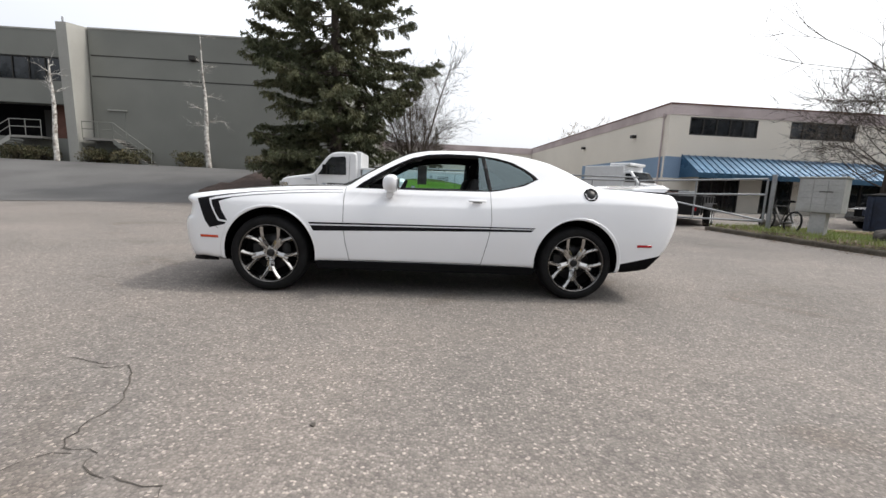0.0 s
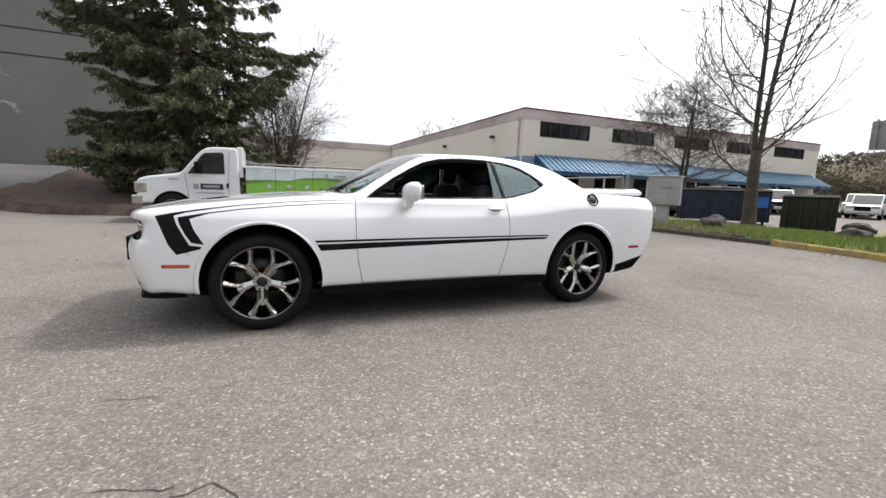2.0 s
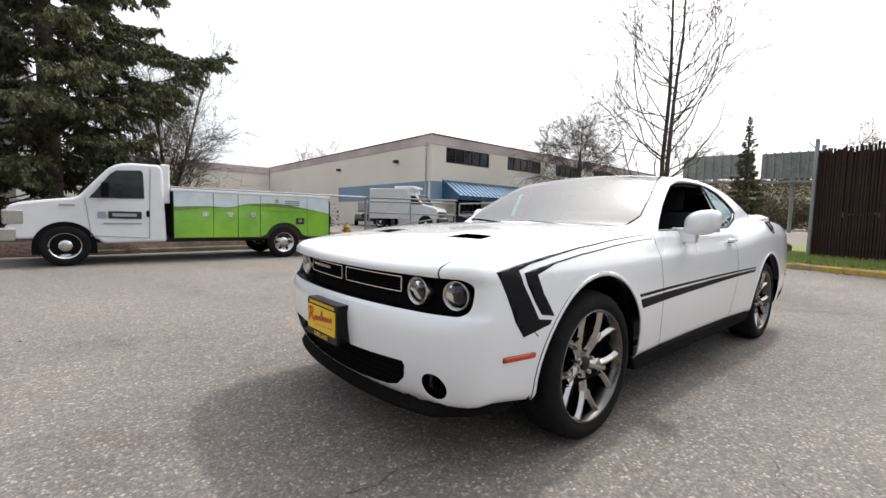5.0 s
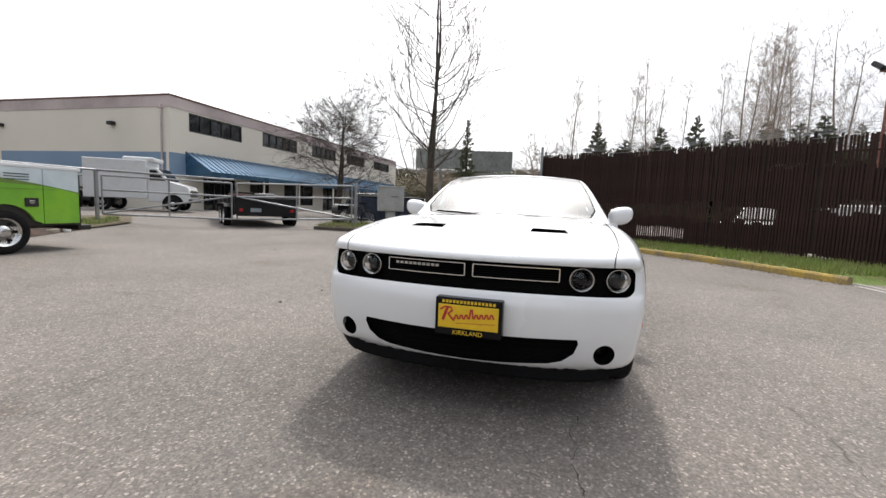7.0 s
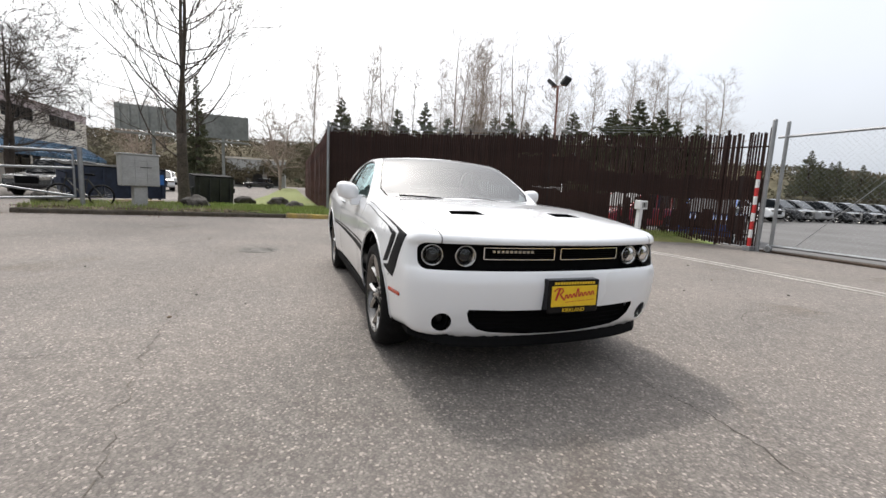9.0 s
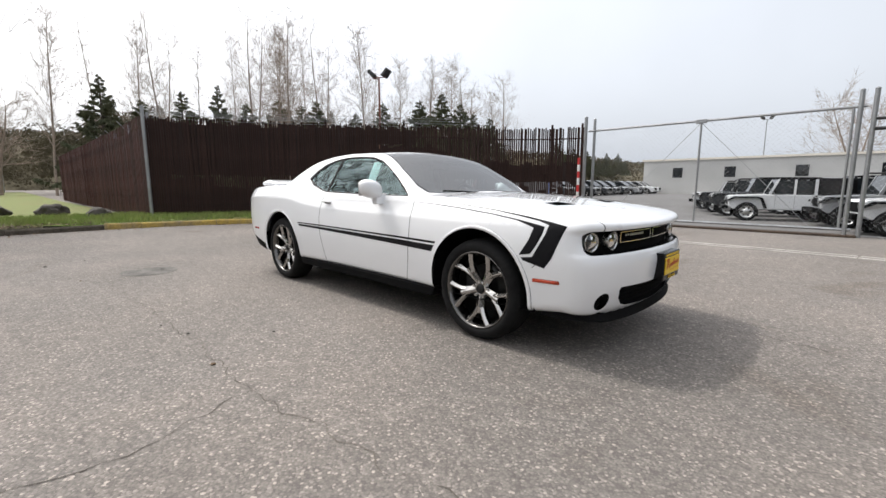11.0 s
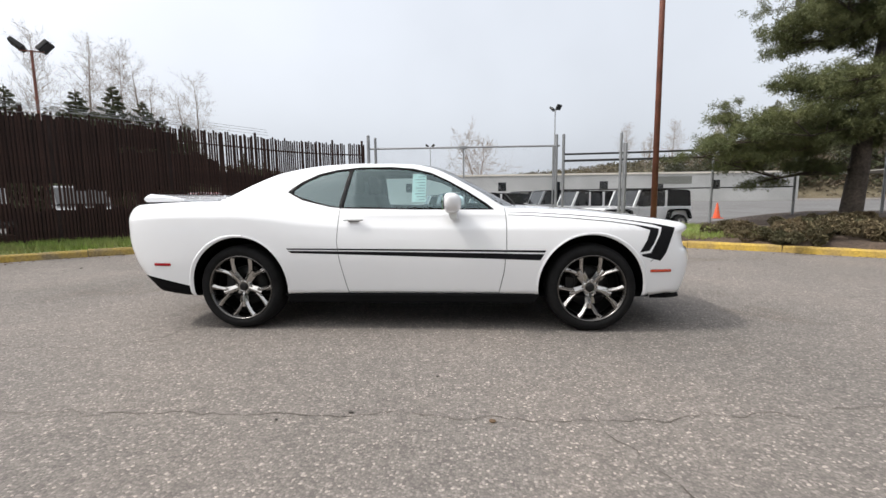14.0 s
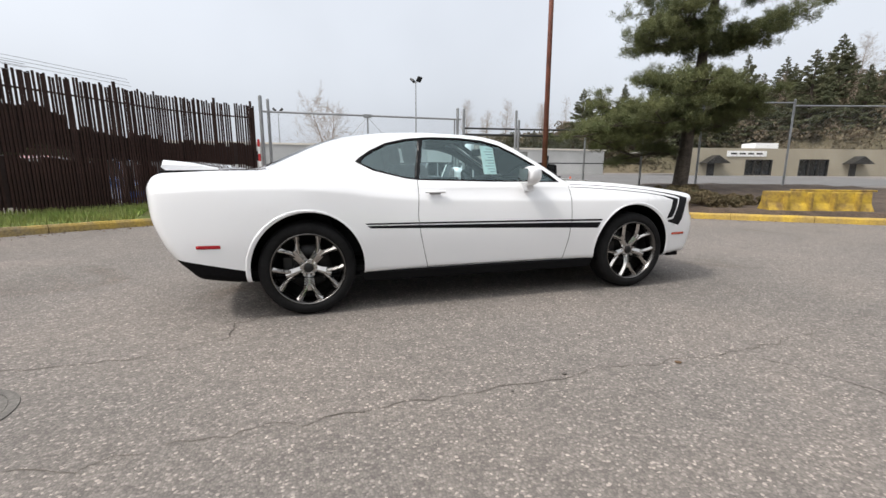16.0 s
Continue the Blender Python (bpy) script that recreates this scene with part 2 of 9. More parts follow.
M = {
    "asphalt": asphalt_material(),
    "road": material("dark_road_asphalt", (0.10, 0.098, 0.096), 0.85, vary=0.2, grain=60, patch=0.3, bump=0.004),
    "concrete": material("concrete", (0.30, 0.285, 0.26), 0.85, vary=0.15, grain=50, patch=1.5, bump=0.003, color2=(0.22, 0.21, 0.195)),
    "gutter": material("pale_gutter_concrete", (0.40, 0.38, 0.35), 0.85, vary=0.2, grain=40, patch=2.5, bump=0.003, color2=(0.27, 0.255, 0.235)),
    "lot": material("grey_lot_asphalt", (0.135, 0.132, 0.13), 0.9, vary=0.15, grain=30, patch=0.4, bump=0.003, color2=(0.11, 0.107, 0.104)),
    "kerb": material("mossy_kerb_concrete", (0.20, 0.18, 0.15), 0.9, vary=0.25, grain=30, patch=2.5, bump=0.006, color2=(0.13, 0.115, 0.085)),
    "kerb_yellow": material("worn_yellow_kerb_paint", (0.42, 0.29, 0.06), 0.8, vary=0.25, grain=30, patch=3.0, bump=0.004, color2=(0.24, 0.19, 0.11)),
    "kerb_bright": material("yellow_kerb_paint", (0.52, 0.35, 0.05), 0.75, vary=0.2, grain=30, patch=2.5, bump=0.004, color2=(0.34, 0.24, 0.08)),
    "mulch": material("dark_red_bark_mulch", (0.062, 0.036, 0.026), 0.95, vary=0.45, grain=18, patch=2.5, bump=0.03, color2=(0.034, 0.022, 0.017)),
    "litter_soil": material("leafy_brown_soil", (0.105, 0.078, 0.052), 0.95, vary=0.45, grain=22, patch=1.6, bump=0.03, color2=(0.07, 0.062, 0.03)),
    "kerb_dirty": material("dirt_covered_kerb", (0.10, 0.085, 0.067), 0.95, vary=0.35, grain=25, patch=3.0, bump=0.008, color2=(0.055, 0.045, 0.032)),
    "soil": material("mulch_soil", (0.085, 0.06, 0.042), 0.95, vary=0.4, grain=25, patch=2.0, bump=0.03, color2=(0.05, 0.035, 0.026)),
    "turf": material("turf_soil", (0.12, 0.17, 0.036), 0.95, vary=0.45, grain=30, patch=0.8, bump=0.012, color2=(0.17, 0.16, 0.06)),
    "dead_leaf": material("dead_leaves", (0.16, 0.10, 0.055), 0.9, vary=0.4, grain=20, patch=3),
    "trailer_black": material("black_trailer_paint", (0.012, 0.011, 0.012), 0.5, vary=0.3, grain=20, patch=3, spec=0.25),
    "grass": material("grass_blades", (0.20, 0.29, 0.055), 0.7, vary=0.3, grain=8, patch=1.5, color2=(0.25, 0.265, 0.09)),
    "manhole": material("worn_iron_and_grit", (0.150, 0.140, 0.128), 0.9, vary=0.25, grain=50, patch=4, bump=0.004),
    "crack_dark": material("open_crack_dirt", (0.072, 0.063, 0.053), 0.95, vary=0.3),
    "crack": material("crack_dirt", (0.130, 0.113, 0.094), 0.95, vary=0.3),
    "slat": material("brown_fence_slat", (0.036, 0.0155, 0.0115), 0.7, vary=0.25, grain=20, patch=1.5, color2=(0.025, 0.0115, 0.009), object_random=0.14, spec=0.3),
    "slat_red": material("red_brown_fence_slat", (0.085, 0.028, 0.022), 0.7, vary=0.25, grain=20, patch=1.5, object_random=0.3),
    "panel_brown": material("dark_brown_panel", (0.027, 0.0125, 0.0100), 0.75, vary=0.2, grain=15, patch=2.0),
    "galv": material("galvanised_steel", (0.35, 0.36, 0.37), 0.45, 0.7, vary=0.12, grain=60, patch=4),
    "iron": material("black_pipe", (0.03, 0.03, 0.03), 0.5, 0.3, vary=0.2),
    "rust": material("rust_red_painted_steel", (0.235, 0.085, 0.055), 0.65, vary=0.2, grain=25, patch=2.0, color2=(0.14, 0.055, 0.038)),
    "red": material("red_paint", (0.55, 0.03, 0.03), 0.5, vary=0.1),
    "white": material("white_paint", (0.78, 0.78, 0.77), 0.5, vary=0.05, grain=30, patch=1.0),
    "plaster_grey": material("grey_green_concrete_wall", (0.205, 0.208, 0.186), 0.9, vary=0.07, grain=20, patch=0.25, bump=0.003, color2=(0.175, 0.178, 0.16)),
    "plaster_light": material("pale_concrete_fin", (0.36, 0.355, 0.325), 0.9, vary=0.08, grain=20, patch=0.4, bump=0.003),
    "plaster_beige": material("beige_painted_wall", (0.73, 0.68, 0.60), 0.9, vary=0.05, grain=20, patch=0.2, bump=0.002, color2=(0.66, 0.615, 0.54)),
    "plaster_mauve": material("mauve_painted_parapet", (0.54, 0.46, 0.45), 0.9, vary=0.07, grain=20, patch=0.4, color2=(0.37, 0.305, 0.30)),
    "plaster_blue": material("blue_painted_wall_band", (0.21, 0.30, 0.42), 0.9, vary=0.07, grain=20, patch=0.4),
    "plaster_tan": material("tan_block_wall", (0.33, 0.295, 0.225), 0.9, vary=0.08, grain=10, patch=0.3),
    "plaster_white": material("off_white_wall", (0.52, 0.52, 0.51), 0.9, vary=0.06, grain=10, patch=0.2, color2=(0.42, 0.42, 0.41)),
    "awning": material("blue_metal_awning", (0.065, 0.15, 0.25), 0.30, 0.45, vary=0.12, grain=12, patch=1.0, object_random=0.12),
    "window_dark": material("dark_window_glass", (0.018, 0.021, 0.024), 0.06, 0.0, vary=0.3, grain=3, patch=1.0),
    "frame_dark": material("dark_bronze_frame", (0.03, 0.028, 0.025), 0.5, 0.3, vary=0.1),
    "bark": material("grey_brown_bark", (0.088, 0.070, 0.056), 0.95, vary=0.35, grain=18, patch=3, bump=0.01, color2=(0.055, 0.045, 0.037)),
    # pale brown bark, lightened further to put distance haze into the colour
    "bark_hazed": material("pale_hazed_poplar_bark", (0.34, 0.27, 0.215), 0.95, vary=0.3, grain=10, patch=1.5, color2=(0.25, 0.205, 0.17)),
    "bark_birch": material("white_birch_bark", (0.62, 0.60, 0.56), 0.8, vary=0.2, grain=12, patch=5, color2=(0.16, 0.14, 0.12), spread=0.5),
    "needles": material("dark_spruce_needles", (0.058, 0.078, 0.038), 0.8, vary=0.35, grain=6, patch=0.8, color2=(0.105, 0.098, 0.048), spread=1.0),
    "needles_pine": material("pine_needles", (0.070, 0.092, 0.034), 0.8, vary=0.35, grain=5, patch=1.3, color2=(0.15, 0.155, 0.06), spread=1.0),
    "needles_far": material("far_conifer_needles", (0.046, 0.060, 0.036), 0.9, vary=0.3, grain=3, patch=0.6, color2=(0.068, 0.074, 0.042)),
    "shrub": material("shrub_leaves", (0.055, 0.068, 0.028), 0.85, vary=0.35, grain=10, patch=2, color2=(0.10, 0.075, 0.04), spread=1.0),
    "shrub_brown": material("brown_bramble", (0.14, 0.098, 0.055), 0.9, vary=0.35, grain=10, patch=2, color2=(0.095, 0.085, 0.042), spread=1.0),
    "wood_hill": material("budding_hill_woods", (0.150, 0.124, 0.085), 0.95, vary=0.2, grain=0.6, patch=0.05, color2=(0.095, 0.092, 0.06), spec=0.1, spread=0.9),
    "wood_brown": material("leafless_hill_woods", (0.17, 0.125, 0.085), 0.95, vary=0.35, grain=0.6, patch=0.05, color2=(0.075, 0.072, 0.045), spread=0.9),
    "rock": material("dark_boulder", (0.09, 0.08, 0.07), 0.9, vary=0.3, grain=12, patch=3, bump=0.03),
    "car_white": material("gloss_white_car_paint", (0.83, 0.84, 0.86), 0.3, vary=0.008, grain=3, patch=0.6, coat=1.0),
    "gloss_black": material("gloss_black_plastic", (0.005, 0.005, 0.006), 0.22, vary=0.1, spec=0.22),
    # plastic parts, and black pieces standing in for shade in rooms, recess and gaps
    "matt_black": material("matt_black_plastic_and_shade", (0.007, 0.007, 0.0075), 0.75, vary=0.2, spec=0.06),
    "vinyl": material("black_vinyl_stripe", (0.007, 0.007, 0.009), 0.5, vary=0.15, spec=0.14),
    # mid grey holds the shade of panel gaps and handle recesses in the colour
    "gap": material("panel_gap_shadow_line", (0.24, 0.24, 0.25), 0.8, vary=0.1),
    "rubber": material("tyre_rubber", (0.012, 0.012, 0.0125), 0.8, vary=0.25, grain=40, patch=5, bump=0.002, spec=0.15),
    "alloy": material("polished_hyper_black_alloy", (0.50, 0.49, 0.475), 0.17, 1.0, vary=0.08, grain=20, patch=4),
    "alloy_rim": material("dark_polished_rim", (0.17, 0.165, 0.16), 0.25, 1.0, vary=0.1, grain=20, patch=4),
    "alloy_dark": material("dark_wheel_barrel", (0.03, 0.03, 0.03), 0.4, 0.6, vary=0.15),
    "steel": material("bright_steel", (0.62, 0.62, 0.61), 0.25, 1.0, vary=0.08),
    "chrome": material("chrome_trim", (0.8, 0.8, 0.8), 0.12, 1.0, vary=0.03),
    "seat": material("black_seat_cloth", (0.018, 0.018, 0.019), 0.9, vary=0.25, grain=80, patch=4, bump=0.002),
    "amber": material("amber_marker_lens", (0.55, 0.07, 0.03), 0.25, vary=0.1),
    "redlens": material("red_marker_lens", (0.42, 0.012, 0.02), 0.22, vary=0.1),
    "yellow": material("yellow_dealer_plate", (0.85, 0.55, 0.02), 0.4, vary=0.05),
    "barrier_yellow": material("weathered_yellow_paint", (0.48, 0.33, 0.03), 0.8, vary=0.2, grain=14, patch=4, bump=0.004, color2=(0.15, 0.095, 0.04), spread=0.7),
    "paper": material("window_sticker_paper", (0.80, 0.86, 0.84), 0.8, vary=0.06, grain=30, patch=20),
    "green": material("lime_green_wrap", (0.24, 0.50, 0.035), 0.35, vary=0.06, grain=6, patch=1.0, color2=(0.13, 0.36, 0.03), coat=0.5),
    "sky_wrap": material("pale_sky_wrap", (0.52, 0.62, 0.66), 0.35, vary=0.06, grain=6, patch=1.5, color2=(0.62, 0.68, 0.69), coat=0.5),
    "olive_wrap": material("olive_hill_wrap", (0.16, 0.26, 0.05), 0.4, vary=0.15, grain=6, patch=2.0, coat=0.5),
    "truck_white": material("white_truck_paint", (0.72, 0.73, 0.74), 0.3, vary=0.03, grain=5, patch=0.8, coat=0.6),
    "car_dark": material("dark_car_paint", (0.03, 0.032, 0.036), 0.25, vary=0.1, coat=1.0),
    "car_grey": material("silver_car_paint", (0.38, 0.39, 0.40), 0.3, 0.4, vary=0.05, coat=1.0),
    "car_red": material("red_car_paint", (0.36, 0.02, 0.02), 0.25, vary=0.1, coat=1.0),
    "car_blue": material("blue_car_paint", (0.03, 0.09, 0.30), 0.25, vary=0.1, coat=1.0),
    "dumpster_black": material("black_painted_dumpster", (0.018, 0.02, 0.019), 0.6, vary=0.25, grain=10, patch=3),
    "dumpster_blue": material("navy_painted_dumpster", (0.016, 0.026, 0.055), 0.6, vary=0.25, grain=10, patch=3),
    "blue_mark": material("blue_paint", (0.03, 0.16, 0.5), 0.5, vary=0.15),
    "mailbox": material("grey_mailbox_metal", (0.43, 0.43, 0.42), 0.5, 0.2, vary=0.08, grain=20, patch=3, color2=(0.34, 0.34, 0.325)),
    "billboard": material("grey_billboard_back", (0.24, 0.25, 0.235), 0.8, vary=0.15, grain=3, patch=0.5),
    "plank": material("weathered_board", (0.36, 0.26, 0.17), 0.85, vary=0.25, grain=12, patch=3, bump=0.004, color2=(0.24, 0.18, 0.12)),
    "orange": material("orange_plastic", (0.7, 0.10, 0.03), 0.5, vary=0.1),
    "brick_red": material("reddish_board", (0.16, 0.07, 0.05), 0.8, vary=0.2),
    "lens": glass_material("clear_lens", (0.93, 0.95, 0.97)),
    "glass": glass_material("car_window_glass", (0.66, 0.88, 0.89), ior=2.0, sheen=(0.68, 0.86, 0.88)),
    "glass_screen": glass_material("windscreen_glass", (0.42, 0.52, 0.52), ior=3.0),
    "glass_dark": glass_material("tinted_window_glass", (0.48, 0.64, 0.65), ior=2.4, sheen=(0.68, 0.84, 0.86)),
    "plaque_blue": material("pale_decal_bar", (0.3, 0.34, 0.38), 0.6, vary=0.1),
}


# ---- helpers for meshes ----
def part(name, bm, mat, parent=None, label="", smooth=False):
    me = bpy.data.meshes.new(name)
    bm.to_mesh(me)
    bm.free()
    me.materials.append(M[mat] if isinstance(mat, str) else mat)
    if smooth:
        me.shade_smooth()
    ob = new(name, me)
    ob.parent = parent
    if label:
        tagged(ob, label)
    return ob


def raw(name, verts, faces, mat, parent=None, label="", smooth=False):
    me = bpy.data.meshes.new(name)
    me.from_pydata([tuple(v) for v in verts], [], [tuple(f) for f in faces])
    me.materials.append(M[mat] if isinstance(mat, str) else mat)
    if smooth:
        me.shade_smooth()
    ob = new(name, me)
    ob.parent = parent
    if label:
        tagged(ob, label)
    return ob


def thing(name, label, category, m=None, group="", kind=""):
    ob = new(name)
    ob.empty_display_size = 0.2
    if m is not None:
        ob.matrix_world = m
    return tagged(ob, label, category, group, kind)


def box(bm, lo, hi, bevel=0.0, m=None):
    c = [(a + b) / 2 for a, b in zip(lo, hi)]
    s = [b - a for a, b in zip(lo, hi)]
    r = bmesh.ops.create_cube(bm, size=1, matrix=Matrix.LocRotScale(c, None, s))
    vs = r["verts"]
    if bevel:
        es = list({e for v in vs for e in v.link_edges})
        g = bmesh.ops.bevel(bm, geom=es, offset=bevel, segments=2, affect="EDGES", profile=0.5)
        vs = list({v for f in g["faces"] for v in f.verts} | {v for v in vs if v.is_valid})
    if m is not None:
        bmesh.ops.transform(bm, matrix=m, verts=[v for v in vs if v.is_valid])
    return bm


def new_box(lo, hi, bevel=0.0, m=None):
    return box(bmesh.new(), lo, hi, bevel, m)


def rod(bm, a, b, r0, r1=None, n=10, caps=True):
    a, b = Vector(a), Vector(b)
    d = b - a
    m = Matrix.Translation((a + b) / 2) @ d.to_track_quat("Z", "Y").to_matrix().to_4x4()
    bmesh.ops.create_cone(bm, cap_ends=caps, segments=n, radius1=r0, radius2=r0 if r1 is None else r1, depth=d.length, matrix=m)
    return bm


def lathe(bm, profile, axis="Y", n=48, center=(0, 0, 0)):
    """Turns a profile of (radius, offset along the axis) round the axis."""
    rings = []
    for k in range(n):
        a = 2 * math.pi * k / n
        ring = []
        for r, o in profile:
            p = (r * math.cos(a), o, r * math.sin(a)) if axis == "Y" else (r * math.cos(a), r * math.sin(a), o)
            ring.append(bm.verts.new(Vector(p) + Vector(center)))
        rings.append(ring)
    for k in range(n):
        p, q = rings[k], rings[(k + 1) % n]
        for j in range(len(profile) - 1):
            bm.faces.new((p[j], p[j + 1], q[j + 1], q[j]))
    return bm


def prism(bm, pts, axis, lo, hi, bevel=0.0):
    """A polygon of 2D points pulled along one axis from lo to hi."""
    def at(p, o):
        return {"x": (o, p[0], p[1]), "y": (p[0], o, p[1]), "z": (p[0], p[1], o)}[axis]
    a = [bm.verts.new(at(p, lo)) for p in pts]
    b = [bm.verts.new(at(p, hi)) for p in pts]
    fs = [bm.faces.new(a), bm.faces.new(b[::-1])]
    for i in range(len(pts)):
        j = (i + 1) % len(pts)
        fs.append(bm.faces.new((a[j], a[i], b[i], b[j])))
    bmesh.ops.recalc_face_normals(bm, faces=fs)
    if bevel:
        es = list({e for f in fs for e in f.edges})
        bmesh.ops.bevel(bm, geom=es, offset=bevel, segments=2, affect="EDGES", profile=0.5)
    return bm


def pipe(points, r, n=8):
    """One continuous tube through the points."""
    P = [Vector(p) for p in points]
    bm, prev, u = bmesh.new(), None, None
    for i, p in enumerate(P):
        d0 = (p - P[i - 1]).normalized() if i else (P[1] - p).normalized()
        d1 = (P[i + 1] - p).normalized() if i + 1 < len(P) else d0
        d = d0 + d1
        d = d.normalized() if d.length > 0.2 else d0
        u = d.orthogonal() if u is None else u - d * u.dot(d)
        u = u.normalized() if u.length > 1e-4 else d.orthogonal().normalized()
        w = d.cross(u)
        k = min(1.6, 1 / max(0.4, d.dot(d0)))
        cur = [bm.verts.new(p + (u * math.cos(2 * math.pi * j / n) + w * math.sin(2 * math.pi * j / n)) * r * k) for j in range(n)]
        if prev:
            for j in range(n):
                bm.faces.new((prev[j], prev[(j + 1) % n], cur[(j + 1) % n], cur[j]))
        else:
            bm.faces.new(cur[::-1])
        prev = cur
    bm.faces.new(prev)
    bmesh.ops.recalc_face_normals(bm, faces=bm.faces[:])
    return bm


def smooth01(a, b, x):
    t = np.clip((np.asarray(x, float) - a) / (b - a), 0, 1)
    return t * t * (3 - 2 * t)


def curve(xs, ys):
    """A smooth curve through knots (monotone cubic)."""
    xs, ys = np.array(xs, float), np.array(ys, float)
    h, d = np.diff(xs), np.diff(ys) / np.diff(xs)
    m = np.zeros(len(xs))
    m[0], m[-1] = d[0], d[-1]
    for i in range(1, len(xs) - 1):
        m[i] = 0 if d[i - 1] * d[i] <= 0 else (h[i - 1] + h[i]) * 3 / ((2 * h[i] + h[i - 1]) / d[i - 1] + (h[i] + 2 * h[i - 1]) / d[i])
    def f(x):
        x = np.clip(np.asarray(x, float), xs[0], xs[-1])
        i = np.clip(np.searchsorted(xs, x, side="right") - 1, 0, len(xs) - 2)
        t = (x - xs[i]) / h[i]
        return ys[i] * (2 * t ** 3 - 3 * t ** 2 + 1) + h[i] * m[i] * (t ** 3 - 2 * t ** 2 + t) + ys[i + 1] * (3 * t ** 2 - 2 * t ** 3) + h[i] * m[i + 1] * (t ** 3 - t ** 2)
    return f


# ---- ground ----
def ground_z(x, y):
    x, y = np.asarray(x, float), np.asarray(y, float)
    lot = 0.10 * smooth01(2, 10, x) - 0.07 * smooth01(11, 15, x)
    rise = 1.55 * smooth01(10.5, 23, y) * smooth01(4, -9, x)
    far = 0.25 * smooth01(10, 18, y) * smooth01(0, 8, x)
    west = 0.42 * smooth01(-6, -11, x) * smooth01(-3.6, -7.5, y)
    dip = -0.32 * smooth01(-9.9, -11.6, y) * smooth01(-34, -24, y)
    return lot + rise + far + west + dip


def gz(x, y):
    return float(ground_z(x, y))


def sheet(name, xs, ys, zf, mat, **tags):
    X, Y = np.meshgrid(xs, ys, indexing="ij")
    V = np.stack([X, Y, zf(X, Y)], -1).reshape(-1, 3)
    n, k = len(xs), len(ys)
    F = [(i * k + j, (i + 1) * k + j, (i + 1) * k + j + 1, i * k + j + 1) for i in range(n - 1) for j in range(k - 1)]
    return tagged(raw(name, V, F, mat, smooth=True), **tags)


axis = np.concatenate([[-2500, -600, -200, -100], np.arange(-70, 70.1, 1.0), [100, 200, 600, 2500]])
sheet("ground", axis, axis, ground_z, "asphalt", label="worn grey asphalt lot with exposed pale aggregate", category="ground", kind="structure")


def resample(pts, step):
    pts = [Vector((*p, 0)) for p in pts]
    out, carry = [], 0.0
    for a, b in zip(pts[:-1], pts[1:]):
        d = (b - a).length
        s = carry
        while s < d:
            out.append(a.lerp(b, s / d))
            s += step
        carry = s - d
    out.append(pts[-1])
    return out


def rounded(pts, turns=2):
    for _ in range(turns):
        q = [pts[0]]
        for a, b in zip(pts[:-1], pts[1:]):
            q += [(a[0] * .75 + b[0] * .25, a[1] * .75 + b[1] * .25), (a[0] * .25 + b[0] * .75, a[1] * .25 + b[1] * .75)]
        pts = q + [pts[-1]]
    return pts


def kerb(name, pts, width, height, mat, label, gap=1.6):
    """A kerb of cast lengths along a line; the lot lies to the right of the line."""
    path = resample(rounded(pts), 0.2)
    root = thing(name, label, "kerb", kind="structure")
    per = max(2, int(gap / 0.2))
    for s in range(0, len(path) - 1, per):
        seg = path[s:s + per + 1]
        if len(seg) < 2:
            continue
        V, F = [], []
        dz = random.uniform(-0.008, 0.008)
        for i, p in enumerate(seg):
            d = (seg[min(i + 1, len(seg) - 1)] - seg[max(i - 1, 0)]).normalized()
            nrm = Vector((-d.y, d.x, 0))
            pull = 0.006 * (1 if i == 0 else -1 if i == len(seg) - 1 else 0)
            q = p + d * pull
            z = gz(p.x, p.y)
            wob = random.uniform(-0.004, 0.004)
            sgn, w = (1, width) if width > 0 else (-1, -width)
            for off, h in ((0, -0.05), (0.012, height * 0.75), (0.035, height + dz + wob), (w * 0.8, height + dz + wob), (w, height * 0.8), (w, -0.05)):
                r = q + nrm * off * sgn
                V.append((r.x, r.y, z + h))
        for i in range(len(seg) - 1):
            for j in range(5):
                a = i * 6 + j
                F.append((a, a + 6, a + 7, a + 1))
        F.append(tuple(range(6))[::-1])
        F.append(tuple(range((len(seg) - 1) * 6, len(seg) * 6)))
        raw("kerb_stone", V, F, mat, root, smooth=False)
    return root


KERB_EAST = [(4.3, -5.25), (5.0, -4.8), (6.1, -3.95), (7.2, -2.95), (8.0, -2.0), (8.58, -0.8), (8.85, 0.3), (8.95, 1.6), (8.9, 3.2), (8.85, 4.6), (8.78, 6.2), (8.85, 7.9)]
KERB_WEST = [(-20.0, 4.4), (-14.0, 0.9), (-10.5, -1.35), (-8.0, -3.1), (-6.2, -4.45), (-5.0, -5.15), (-4.4, -5.6)]
kerb("kerb_east", KERB_EAST[:8], -0.16, 0.13, "kerb_yellow", "low worn kerb with faded yellow paint along the grass")
kerb("kerb_east_bare", KERB_EAST[7:], -0.16, 0.11, "kerb_dirty", "low worn unpainted kerb with dirt along the grass")
kerb("kerb_west_bare", KERB_WEST[5:] + [(-4.05, -6.3), (-3.9, -7.2), (-3.85, -9.0)], -0.17, 0.13, "concrete", "plain concrete kerb end beside the gateway")
kerb("kerb_west", KERB_WEST[:6], -0.17, 0.14, "kerb_bright", "bright yellow painted kerb beside the chain-link fence")

sheet("lot", np.arange(-62, 58, 1.0), np.concatenate([np.arange(-60.6, -12, 1.6), np.arange(-12, -9.55, .3)]), lambda x, y: ground_z(x, y) + .012, "lot", label="cooler grey asphalt of the car lot beyond the gate", category="ground", kind="structure")

